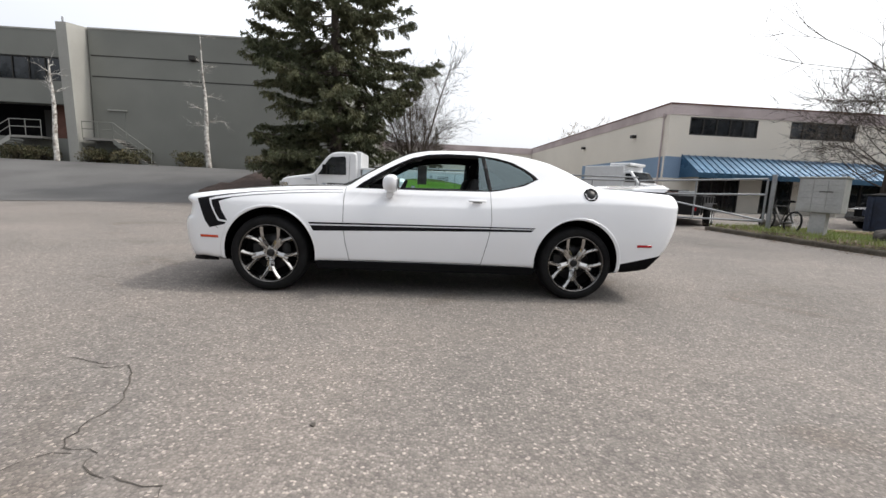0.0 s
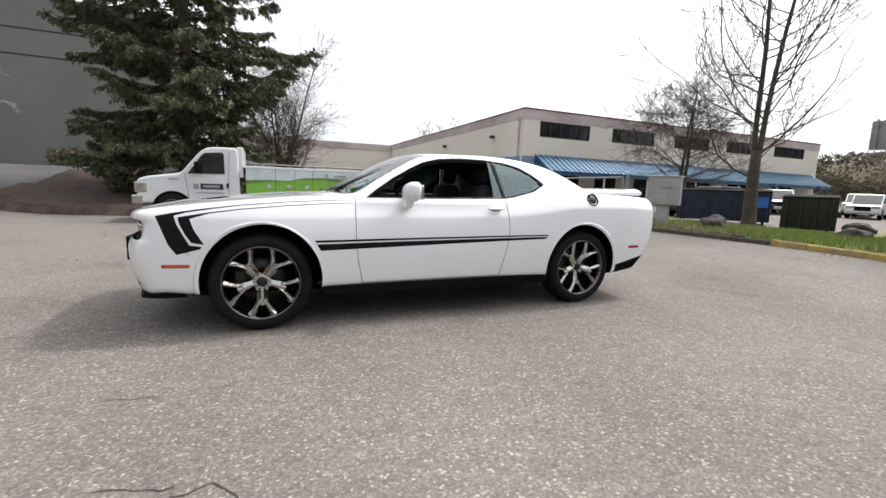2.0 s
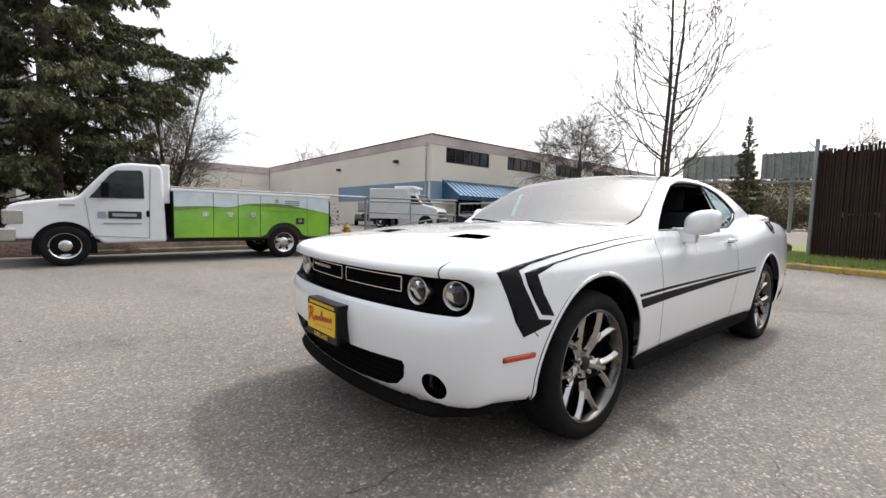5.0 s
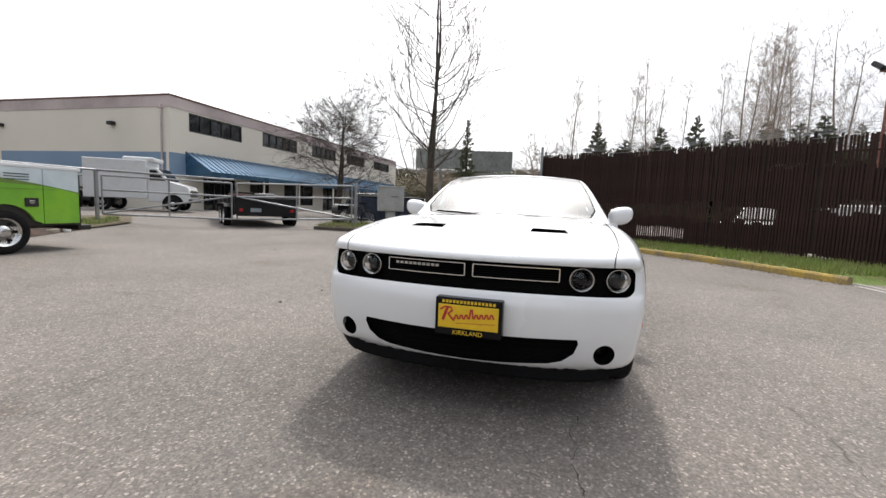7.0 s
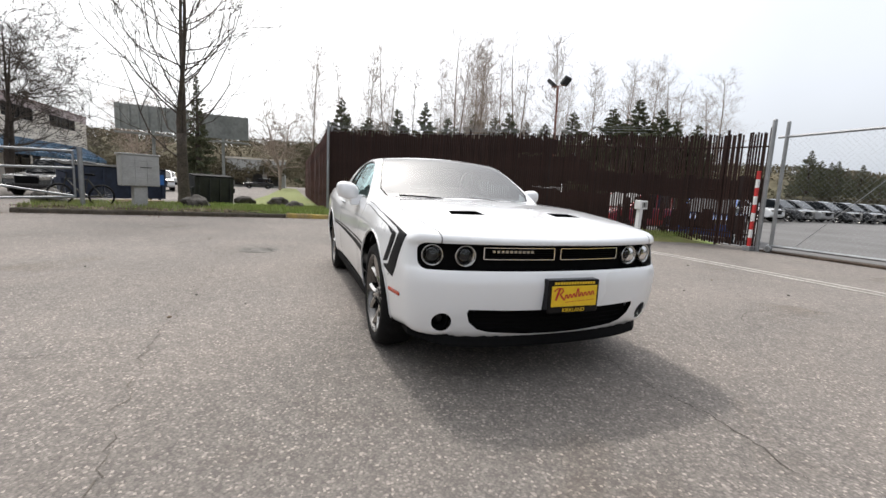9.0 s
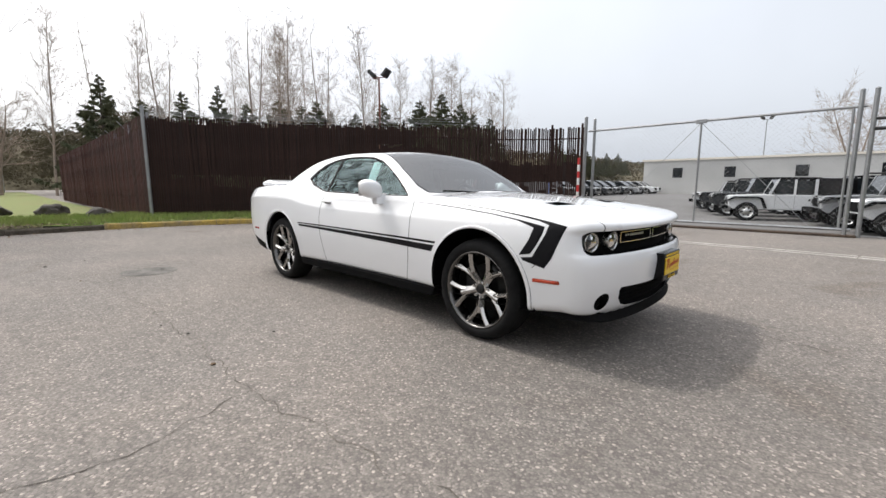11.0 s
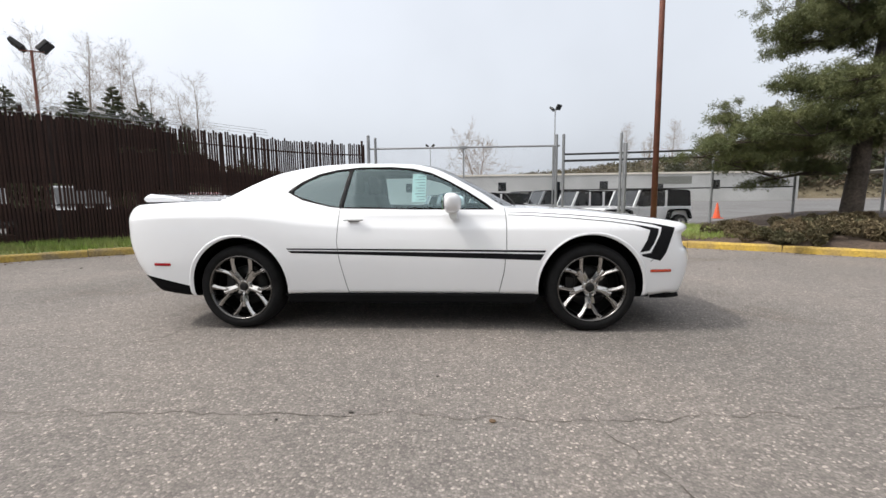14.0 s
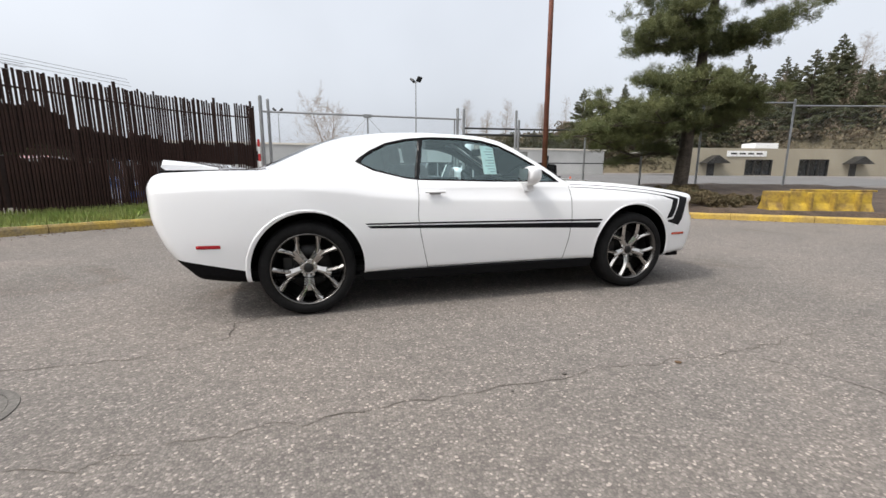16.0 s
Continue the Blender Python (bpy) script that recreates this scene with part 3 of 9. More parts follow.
# flush concrete strip across the gateway
strip = thing("gutter_strip", "flush pale concrete gutter strip across the gateway", "gutter", kind="structure")
line = resample(rounded([(4.6, -5.2), (3.4, -5.5), (2.3, -5.76), (0.3, -5.8), (-1.5, -5.82), (-4.4, -5.75), (-5.2, -5.2)]), 0.9)
for off in (0.0, 0.24):
    for a, b in zip(line[:-1], line[1:]):
        d = (b - a).normalized()
        q = Vector((-d.y, d.x, 0))
        bm = bmesh.new()
        ps = [a + d * 0.006 + q * off, b - d * 0.006 + q * off, b - d * 0.006 + q * (off + 0.10), a + d * 0.006 + q * (off + 0.10)]
        lo = [bm.verts.new((p.x, p.y, gz(p.x, p.y) - 0.03)) for p in ps]
        hi = [bm.verts.new((p.x, p.y, gz(p.x, p.y) + 0.008)) for p in ps]
        bm.faces.new(hi)
        for i in range(4):
            bm.faces.new((lo[i], lo[(i + 1) % 4], hi[(i + 1) % 4], hi[i]))
        part("kerb_stone", bm, "gutter", strip)


def inside(px, py, poly):
    px, py = np.asarray(px), np.asarray(py)
    c = np.zeros(px.shape, bool)
    for (x1, y1), (x2, y2) in zip(poly, poly[1:] + poly[:1]):
        t = ((y1 > py) != (y2 > py)) & (px < (x2 - x1) * (py - y1) / (y2 - y1 + 1e-12) + x1)
        c ^= t
    return c


def bed(name, poly, height, mat, step=0.4, mound=0.0, fade=None, rough=0.04, **tags):
    """A raised bed of soil or turf inside a polygon."""
    bm = bmesh.new()
    f = bm.faces.new([bm.verts.new((x, y, 0)) for x, y in poly])
    xs, ys = [p[0] for p in poly], [p[1] for p in poly]
    for k in range(int((max(xs) - min(xs)) / step)):
        bmesh.ops.bisect_plane(bm, geom=bm.verts[:] + bm.edges[:] + bm.faces[:], plane_co=(min(xs) + (k + .5) * step, 0, 0), plane_no=(1, 0, 0))
    for k in range(int((max(ys) - min(ys)) / step)):
        bmesh.ops.bisect_plane(bm, geom=bm.verts[:] + bm.edges[:] + bm.faces[:], plane_co=(0, min(ys) + (k + .5) * step, 0), plane_no=(0, 1, 0))
    for v in bm.verts:
        edge = v.is_boundary
        v.co.z = gz(v.co.x, v.co.y) + height + (0 if edge else mound + rough * noise.noise(Vector((v.co.x * 1.3, v.co.y * 1.3, 3))))
        if fade:
            v.co.z -= (1 - fade(v.co.x, v.co.y)) * (v.co.z - gz(v.co.x, v.co.y) + 0.02)
    bmesh.ops.recalc_face_normals(bm, faces=bm.faces[:])
    if sum(f.normal.z for f in bm.faces) < 0:
        bmesh.ops.reverse_faces(bm, faces=bm.faces[:])
    return tagged(part(name, bm, mat, smooth=True), **tags)


def off_line(pts, d):
    p = rounded(pts)
    out = []
    for i, a in enumerate(p):
        b, c = p[max(i - 1, 0)], p[min(i + 1, len(p) - 1)]
        dx, dy = c[0] - b[0], c[1] - b[1]
        s = math.hypot(dx, dy)
        out.append((a[0] - dy / s * d, a[1] + dx / s * d))
    return out


FENCE = [(10.9, 0.2), (10.0, -2.0), (9.0, -3.5), (7.5, -5.3), (6.3, -6.7), (5.05, -8.45), (4.1, -9.2), (2.95, -9.55)]
DIRT_EDGE = [(14.5, 6.8), (12.4, 5.6), (11.0, 4.6), (10.1, 3.4), (9.6, 2.6)]
VERGE = [p for p in off_line(KERB_EAST, -0.15) if p[1] < 2.5] + DIRT_EDGE[::-1] + [ (17.2, 5.4), (17.5, 3.7), (30, 3.4), (34, 3.3), (34, 0.3), (11.1, 0.0)] + [(x + .25, y - .25) for x, y in FENCE[1:]] + [(3.9, -9.2), (4.6, -6.9)]
def verge_end(x, y):
    """Runs the turf out to the asphalt where the kerb stops and far from it."""
    if y > -5.2:
        return 1 - 0.65 * float(smooth01(11.8, 14, x))
    return float(np.clip((x - np.interp(y, [-9.6, -6.9, -5.25], [3.85, 4.6, 4.4])) / 0.7, 0, 1))


DIRT = [p for p in off_line(KERB_EAST, -0.15) if p[1] >= 2.5] + [(10.8, 8.3)] + DIRT_EDGE
bed("dirt_verge", DIRT, 0.11, "litter_soil", mound=0.05, label="bare brown soil with leaf litter behind the kerb", category="verge", kind="structure")
bed("grass_verge", VERGE, 0.11, "turf", mound=0.04, fade=verge_end, label="rough turf verge along the fence and kerb", category="verge", kind="structure")
bed("far_verge", [(33.8, 0.32), (33.8, 3.25), (60, 3.2), (95, 3.0), (95, 0.32)], 0.03, "turf", step=3.0, rough=0.0, label="flat green turf running on along the side fence", category="verge", kind="structure")
WESTBED = off_line(KERB_WEST, -0.16) + [(-3.9, -7.2), (-3.9, -9.3), (-9.5, -9.3), (-13, -9.0), (-22, -5.0)]
bed("planting_bed", WESTBED, 0.12, "soil", mound=0.10, label="mulched planting bed behind the yellow kerb", category="planting bed", kind="structure")
BED_NORTH = [(-9.5, 13.8), (-8.3, 11.7), (-7.0, 11.0), (-4, 10.5), (2.5, 11.2), (4.6, 12.6), (4.0, 18), (-3, 22), (-9, 19)]
bed("mulch_bed", BED_NORTH, 0.012, "mulch", mound=0.24, label="dark bark mulch bed under the spruce", category="planting bed", kind="structure")
kerb("kerb_north", BED_NORTH[3:6], 0.14, 0.12, "kerb", "worn grey kerb round the mulch bed")
bed("driveway", [(-8.45, 11.62), (-9.2, 11.3), (-11.6, 10.6), (-13.0, 9.3), (-17, 7.2), (-30, 4.0), (-46, 4.0), (-46, 24.6), (-7, 24.6), (-9.2, 19.2), (-9.65, 13.8)], 0.016, "road", step=1.0, rough=0.0, label="darker asphalt drive rising towards the warehouse", category="driveway", kind="structure")
bed("weedy_strip", [(2.8, 11.6), (6.3, 13.0), (7.6, 14.6), (5.6, 16.0), (3.0, 14.5)], 0.05, "litter_soil", mound=0.03, label="thin weedy strip beside the pipe gate", category="verge", kind="structure")


def blades(name, poly, count, height, mat, label, keep=None, base=0.15):
    """Grass as many single blades."""
    xs, ys = np.array([p[0] for p in poly]), np.array([p[1] for p in poly])
    rng = np.random.default_rng(5)
    P = rng.uniform((xs.min(), ys.min()), (xs.max(), ys.max()), (count * 6, 2))
    P = P[inside(P[:, 0], P[:, 1], poly)]
    if keep is not None:
        P = P[keep(P[:, 0], P[:, 1], rng)]
    P = P[:count]
    n = len(P)
    a = rng.uniform(0, 2 * math.pi, n)
    h = height * rng.uniform(0.35, 1.25, n)
    w = rng.uniform(0.006, 0.014, n)
    lean = rng.normal(0, 0.35, (n, 2)) * h[:, None]
    z = ground_z(P[:, 0], P[:, 1]) + base
    d = np.stack([np.cos(a), np.sin(a)], 1) * w[:, None]
    V = np.zeros((n, 3, 3))
    V[:, 0, :2], V[:, 1, :2], V[:, 2, :2] = P - d, P + d, P + lean
    V[:, 0, 2] = V[:, 1, 2] = z - 0.03
    V[:, 2, 2] = z + h
    F = np.arange(n * 3).reshape(n, 3)
    return tagged(raw(name, V.reshape(-1, 3), F.tolist(), mat), label, "grass", kind="stuff")


blades("grass", VERGE, 60000, 0.12, "grass", "uneven green grass on the verge", keep=lambda x, y, r: (x < 12.6) & ((y > -5.2) | (x > np.interp(y, [-9.6, -6.9, -5.25], [4.3, 5.0, 4.7]))))
blades("grass", DIRT, 5000, 0.10, "grass", "sparse grass tufts in the leaf litter")
blades("grass", [(3.0, 11.9), (6.0, 13.1), (6.8, 14.2), (4.0, 14.2)], 2600, 0.10, "grass", "thin weeds beside the pipe gate", base=.08)
bed("grass_patch", [(-4.2, -6.0), (-5.0, -5.5), (-6.1, -5.0), (-7.2, -5.3), (-7.4, -6.6), (-6.8, -9.2), (-4.1, -9.1)], 0.14, "turf", mound=0.10, label="small patch of green turf round the pole", category="verge", kind="structure")
blades("grass", [(-4.1, -5.9), (-5.0, -5.4), (-6.1, -4.9), (-7.4, -5.0), (-7.5, -6.6), (-6.8, -9.2), (-4.0, -9.2)], 14000, 0.12, "grass", "green grass round the pole base", base=0.2)


# ---- cracks and manhole ----
def crack(pts, width, seed, mat="crack"):
    rng = np.random.default_rng(seed)
    path = resample(pts, 0.045)
    V, F, dx, dy = [], [], 0.0, 0.0
    for i, p in enumerate(path):
        dx, dy = dx * 0.88 + rng.normal(0, 0.019), dy * 0.88 + rng.normal(0, 0.019)
        d = (path[min(i + 1, len(path) - 1)] - path[max(i - 1, 0)]).normalized()
        w = width * rng.uniform(0.05, 1.1)
        for s in (-1, 1):
            x, y = p.x + dx - d.y * w * s, p.y + dy + d.x * w * s
            V.append((x, y, gz(x, y) + 0.003))
    for i in range(len(path) - 1):
        F.append((2 * i, 2 * i + 2, 2 * i + 3, 2 * i + 1))
    return tagged(raw("crack", V, F, mat), "dirt-filled crack wandering across the asphalt", "crack", kind="structure")


crack([(-2.05, -2.56), (-1.79, -2.63), (-1.59, -2.69), (-1.46, -2.88), (-1.39, -3.1), (-1.37, -3.32), (-1.35, -3.4), (-1.21, -3.43), (-1.1, -3.57), (-0.84, -3.67), (-0.3, -4.1)], 0.0045, 1, "crack_dark")
crack([(-1.35, -3.4), (-1.43, -3.5), (-1.55, -3.7), (-1.6, -4.1)], 0.004, 2, "crack_dark")
crack([(3.3, 1.45), (2.83, 1.45), (2.21, 1.33), (2.03, 1.2), (2.02, 0.95), (1.6, 0.86)], 0.005, 3)
crack([(3.4, 2.5), (1.6, 2.36), (0.25, 2.3), (-0.3, 2.28), (-0.9, 2.29), (-1.4, 2.27), (-2.0, 2.23), (-2.8, 2.2)], 0.0035, 4)
crack([(-1.1, 2.33), (-1.16, 2.57), (-1.23, 2.8), (-1.2, 3.4)], 0.004, 5)
crack([(-2.1, -0.68), (-2.6, -0.62), (-2.9, -0.57), (-3.2, -0.52), (-3.6, -0.53), (-4.6, -0.4), (-5.6, -0.6)], 0.0045, 6, "crack_dark")
crack([(-1.0, -1.55), (-1.8, -1.9), (-2.9, -1.75)], 0.003, 7)
mh = thing("manhole", "flush round iron manhole cover in the asphalt", "manhole", pose(3.1, 1.95, gz(3.1, 1.95)), kind="structure")
part("ring", lathe(bmesh.new(), [(0.27, -0.02), (0.27, 0.003), (0.31, 0.003), (0.32, -0.02)], "Z", 32), "manhole", mh)
bm = lathe(bmesh.new(), [(0.0005, 0.003), (0.267, 0.003), (0.269, -0.004)], "Z", 32)
part("cover", bm, "manhole", mh)
for k in range(12):
    a = k * math.pi / 6
    part("stud", new_box((-0.05, -0.008, 0.003), (0.05, 0.008, 0.006), m=pose(.18 * math.cos(a), .18 * math.sin(a), 0, 0, 0, math.degrees(a))), "manhole", mh)


# ---- slatted fence ----
def along(pts, step):
    return resample(pts, step)


fence = thing("slat_fence", "tall brown slatted chain-link fence with missing slats", "fence")
pts = along(FENCE, 0.062)
slat_me = []
for k in range(4):
    bm = box(bmesh.new(), (-0.021, -0.008, 0), (0.021, 0.008, 2.79 + 0.015 * k))
    me = bpy.data.meshes.new("slat")
    bm.to_mesh(me)
    bm.free()
    me.materials.append(M["slat"])
    slat_me.append(me)
FRNG = random.Random(4)
for i, p in enumerate(pts):
    s = i / len(pts)
    if FRNG.random() < 0.02:
        continue
    d = (pts[min(i + 1, len(pts) - 1)] - pts[max(i - 1, 0)]).normalized()
    ob = new("slat", FRNG.choice(slat_me))
    ob.parent = fence
    ob.matrix_world = pose(p.x, p.y, gz(p.x, p.y) + 0.06 + FRNG.choice((FRNG.uniform(-0.02, 0.02), FRNG.uniform(-0.03, 0.05))), FRNG.gauss(0, 0.3), FRNG.gauss(0, 0.22), math.degrees(math.atan2(d.y, d.x)) + FRNG.gauss(0, 4))
step = along(FENCE, 2.4)
for a in step:
    z = gz(a.x, a.y)
    part("post", rod(bmesh.new(), (a.x + .06, a.y - .05, z), (a.x + .06, a.y - .05, z + 3.0), 0.035), "slat", fence)
for zz in (0.35, 1.45, 2.55):
    part("rail", pipe([(p.x + .045, p.y - .035, gz(p.x, p.y) + zz) for p in along(FENCE, 0.8)], 0.02, 6), "slat", fence)
for zz, o in ((2.85, 0.0), (2.95, 0.05), (3.02, 0.1)):
    part("wire", pipe([(p.x + o, p.y - o, gz(p.x, p.y) + zz) for p in along(FENCE, 2.0)][:5], 0.006, 4), "galv", fence)
# dark boards behind the slats
def backing(s0, s1, z0, z1):
    fine = along(FENCE, 0.07)
    seg = fine[int(s0 * len(fine)):int(s1 * len(fine)) + 1]
    bm = bmesh.new()
    prev = None
    for p in seg:
        q = (p.x + 0.024, p.y - 0.019)
        cur = [bm.verts.new((q[0], q[1], gz(p.x, p.y) + z0)), bm.verts.new((q[0], q[1], gz(p.x, p.y) + z1)), bm.verts.new((q[0] + .015, q[1] - .012, gz(p.x, p.y) + z1)), bm.verts.new((q[0] + .015, q[1] - .012, gz(p.x, p.y) + z0))]
        if prev:
            for j in range(4):
                bm.faces.new((prev[j], prev[(j + 1) % 4], cur[(j + 1) % 4], cur[j]))
        else:
            bm.faces.new(cur)
        prev = cur
    bm.faces.new(prev[::-1])
    part("backing_board", bm, "panel_brown", fence, "dark brown board behind the slats")


BR = random.Random(21)
for s0, s1, z0, z1 in ((0.0, .345, 1.28, 2.80), (.345, .43, 1.42, 2.80), (.43, .49, 1.29, 2.80), (.49, .60, 1.29, 2.24), (.49, .585, 2.29, 2.80),
                       (.60, .635, 1.48, 2.28), (.635, .66, 1.48, 2.12), (.66, .69, 1.24, 1.92), (.69, .82, 1.23, 1.86), (.82, .99, 1.20, 1.80),
                       (0.0, .12, .12, 1.28), (.12, .25, .12, .96), (.25, .35, .12, .38), (.25, .35, .66, .96), (.35, .515, .12, .93), (.515, .60, .25, 1.29),
                       (.60, .655, .12, 1.22), (.655, .705, .20, 1.24), (.76, .80, .55, 1.20)):
    cells = max(1, round((s1 - s0) / .013))
    for k in range(cells):
        backing(s0 + (s1 - s0) * k / cells, s0 + (s1 - s0) * (k + 1) / cells, z0 + BR.uniform(-.03, .04), z1 + BR.uniform(-.09, .05))
for k in range(24):
    s0 = .705 + k * .0119
    if BR.random() < .62:
        backing(s0, s0 + .0119 * BR.uniform(.6, 1.3), .12 + BR.uniform(0, .5), BR.uniform(.75, 1.2))
corner = part("corner_post", rod(bmesh.new(), (10.86, .26, gz(10.9, .2) - .1), (10.86, .26, 3.25), .045, n=12), "galv", fence, "galvanised corner post")
for zz, o in ((2.97, 0.05), (3.06, 0.10), (3.14, 0.15)):
    part("wire", pipe([(p.x + o, p.y - o, gz(p.x, p.y) + zz) for p in along(FENCE, 2.0)][:6], 0.005, 4), "galv", fence)

# the fence that runs away from the corner
side_fence = thing("side_fence", "red-brown slatted fence running away from the corner post", "fence")
red_me = slat_me[0].copy()
red_me.materials[0] = M["slat_red"]
sp = along([(11.0, 0.28), (34.0, 0.28)], 0.16)
for i, p in enumerate(sp):
    ob = new("slat", red_me)
    ob.parent = side_fence
    ob.matrix_world = pose(p.x, p.y, gz(p.x, p.y) + 0.12, 0, FRNG.gauss(0, 0.4), FRNG.gauss(0, 4))
for a in along([(10.95, 0.2), (34.0, -0.65)], 3.0):
    z = gz(a.x, a.y)
    part("post", rod(bmesh.new(), (a.x, a.y - .06, z), (a.x, a.y - .06, z + 3.0), 0.04), "galv", side_fence)
    part("wire_arm", rod(bmesh.new(), (a.x, a.y - .06, z + 2.75), (a.x, a.y + .25, z + 3.1), 0.012), "galv", side_fence)
part("backing_board", new_box((11.1, 0.06, 0.2), (34.0, 0.16, 2.72)), "slat_red", side_fence)


# ---- gate, posts and chain-link ----
def mesh_wire(name, a, b, z0, z1, parent, pitch=0.11, r=0.0011):
    """Chain-link netting between two posts: crossing diagonal wires."""
    a, b = Vector((*a, 0)), Vector((*b, 0))
    L, H = (b - a).length, z1 - z0
    d = (b - a).normalized()
    V, F = [], []
    for sgn in (1, -1):
        k = -H
        while k < L:
            s0, s1 = (k, k + H)
            t0, t1 = max(0, -k / H), min(1, (L - k) / H)
            if t1 > t0:
                ends = []
                for t in (t0, t1):
                    s = k + t * H
                    zz = z0 + (t if sgn > 0 else 1 - t) * H
                    ends.append(a + d * s + Vector((0, 0, zz)))
                p, q = ends
                dirv = (q - p).normalized()
                side = Vector((-d.y, d.x, 0))
                up = dirv.cross(side)
                base = len(V)
                for e in (p, q):
                    for ang in (90, 210, 330):
                        V.append(e + side * r * math.cos(radians(ang)) + up * r * math.sin(radians(ang)))
                for j in range(3):
                    F.append((base + j, base + (j + 1) % 3, base + 3 + (j + 1) % 3, base + 3 + j))
            k += pitch
    return tagged(raw(name, V, F, "galv", parent), kind="stuff")


def post(parent, x, y, h, r=0.04, mat="galv", dz=0.0):
    z = gz(x, y) + dz
    bm = rod(bmesh.new(), (x, y, z - 0.05), (x, y, z + h), r)
    rod(bm, (x, y, z + h), (x, y, z + h + 0.03), r * 1.15, r * 0.3)
    return part("post", bm, mat, parent)


gate = thing("sliding_gate", "wide chain-link cantilever gate with a galvanised pipe frame", "gate")
GY = -9.4
post(gate, 2.70, -9.2, 3.1, 0.05)
post(gate, 2.52, -9.4, 3.05, 0.04)
for x in (-3.2, -3.42):
    post(gate, x, GY, 3.05, 0.045)
part("top_rail", pipe([(2.7, GY, 2.72), (-3.3, GY, 2.72)], 0.03), "galv", gate)
part("bottom_rail", pipe([(2.6, GY, 0.16), (-3.3, GY, 0.16)], 0.03), "galv", gate)
for x in (2.5, -0.3, -3.1):
    part("stile", pipe([(x, GY, 0.16), (x, GY, 2.72)], 0.025), "galv", gate)
for s in (1, -1):
    part("brace_wire", pipe([(-0.3, GY, 2.68), (-0.3 + s * 2.3, GY, 0.2)], 0.006, 5), "galv", gate)
part("roller_plate", new_box((-0.42, GY - .04, 2.66), (-0.18, GY + .04, 2.76), 0.01), "galv", gate)
mesh_wire("netting", (2.5, GY), (-3.1, GY), 0.18, 2.70, gate)
part("wheel", lathe(bmesh.new(), [(0.02, -0.03), (0.07, -0.03), (0.08, 0), (0.07, 0.03), (0.02, 0.03)], "Y", 20, (2.45, -9.2, 0.10)), "galv", gate)
part("track", new_box((-3.4, GY - 0.18, 0.0), (2.7, GY + 0.12, 0.05), 0.01), "soil", gate, "dirt-filled gate track")

arm = thing("barrier_post", "red and white striped post beside the gate", "barrier post", pose(2.80, -9.05, gz(2.6, -9.05)))
for k in range(9):
    part("band", new_box((-0.03, -0.03, 0.12 + k * 0.2), (0.03, 0.03, 0.32 + k * 0.2)), ("red", "white")[k % 2], arm)
part("foot", new_box((-0.09, -0.09, 0), (0.09, 0.09, 0.12), 0.01), "galv", arm)

sg = thing("keypad_post", "white painted post with a small sign box on the verge", "post", pose(4.08, -6.75, gz(4.08, -6.75), 0, 0, -78))
part("post", new_box((-0.06, -0.05, 0), (0.06, 0.05, 1.0), 0.008, pose(0.03, 0, 0, 0, 4, 0)), "white", sg)
part("box", new_box((-0.05, -0.09, 0.86), (0.26, 0.07, 1.08), 0.012), "white", sg)
part("panel", new_box((0.03, -0.096, 0.90), (0.22, -0.088, 1.04)), "mailbox", sg)
part("button", new_box((0.08, -0.10, 0.93), (0.13, -0.095, 1.02)), "frame_dark", sg)

link = thing("chain_fence", "galvanised chain-link fence with black top and middle pipes", "fence")
CH = [(-3.42, -9.4), (-5.2, -9.2), (-7.6, -8.75), (-9.6, -8.3), (-11.25, -7.5), (-14.7, -7.0), (-20.4, -6.0)]
for (a, b) in zip(CH[:4], CH[1:5]):
    post(link, b[0], b[1], 2.75 + (0.35 if b[0] < -11 else 0), 0.035)
    for z, r in ((2.45, 0.03), (2.25, 0.035), (1.35, 0.018)):
        if b[0] > -10:
            part("pipe", pipe([(a[0], a[1], z), (b[0], b[1], z)], r), "iron", link)
    mesh_wire("netting", a, b, 0.15, 2.3, link, 0.12)
for (a, b) in zip(CH[4:-1], CH[5:]):
    post(link, b[0], b[1], 3.15, 0.035)
    part("pipe", pipe([(a[0], a[1], 3.05 + .3), (b[0], b[1], 3.05 + .4)], 0.025), "galv", link)
    mesh_wire("netting", a, b, 0.3, 3.4, link, 0.14)
for x, y, h in ((-4.9, -8.6, 2.95), (-5.15, -8.9, 2.7)):
    post(link, x, y, h, 0.04)

pole = thing("pole", "tall rust-red painted steel pole on the grass", "pole", pose(-5.7, -8.1, gz(-5.7, -8.1) + 0.15))
part("shaft", rod(bmesh.new(), (0, 0, 0), (0.05, 0, 13), 0.082, 0.06, 16), "rust", pole, smooth=True)
part("collar", rod(bmesh.new(), (0, 0, -0.1), (0, 0, 0.12), 0.14, n=16), "rust", pole)


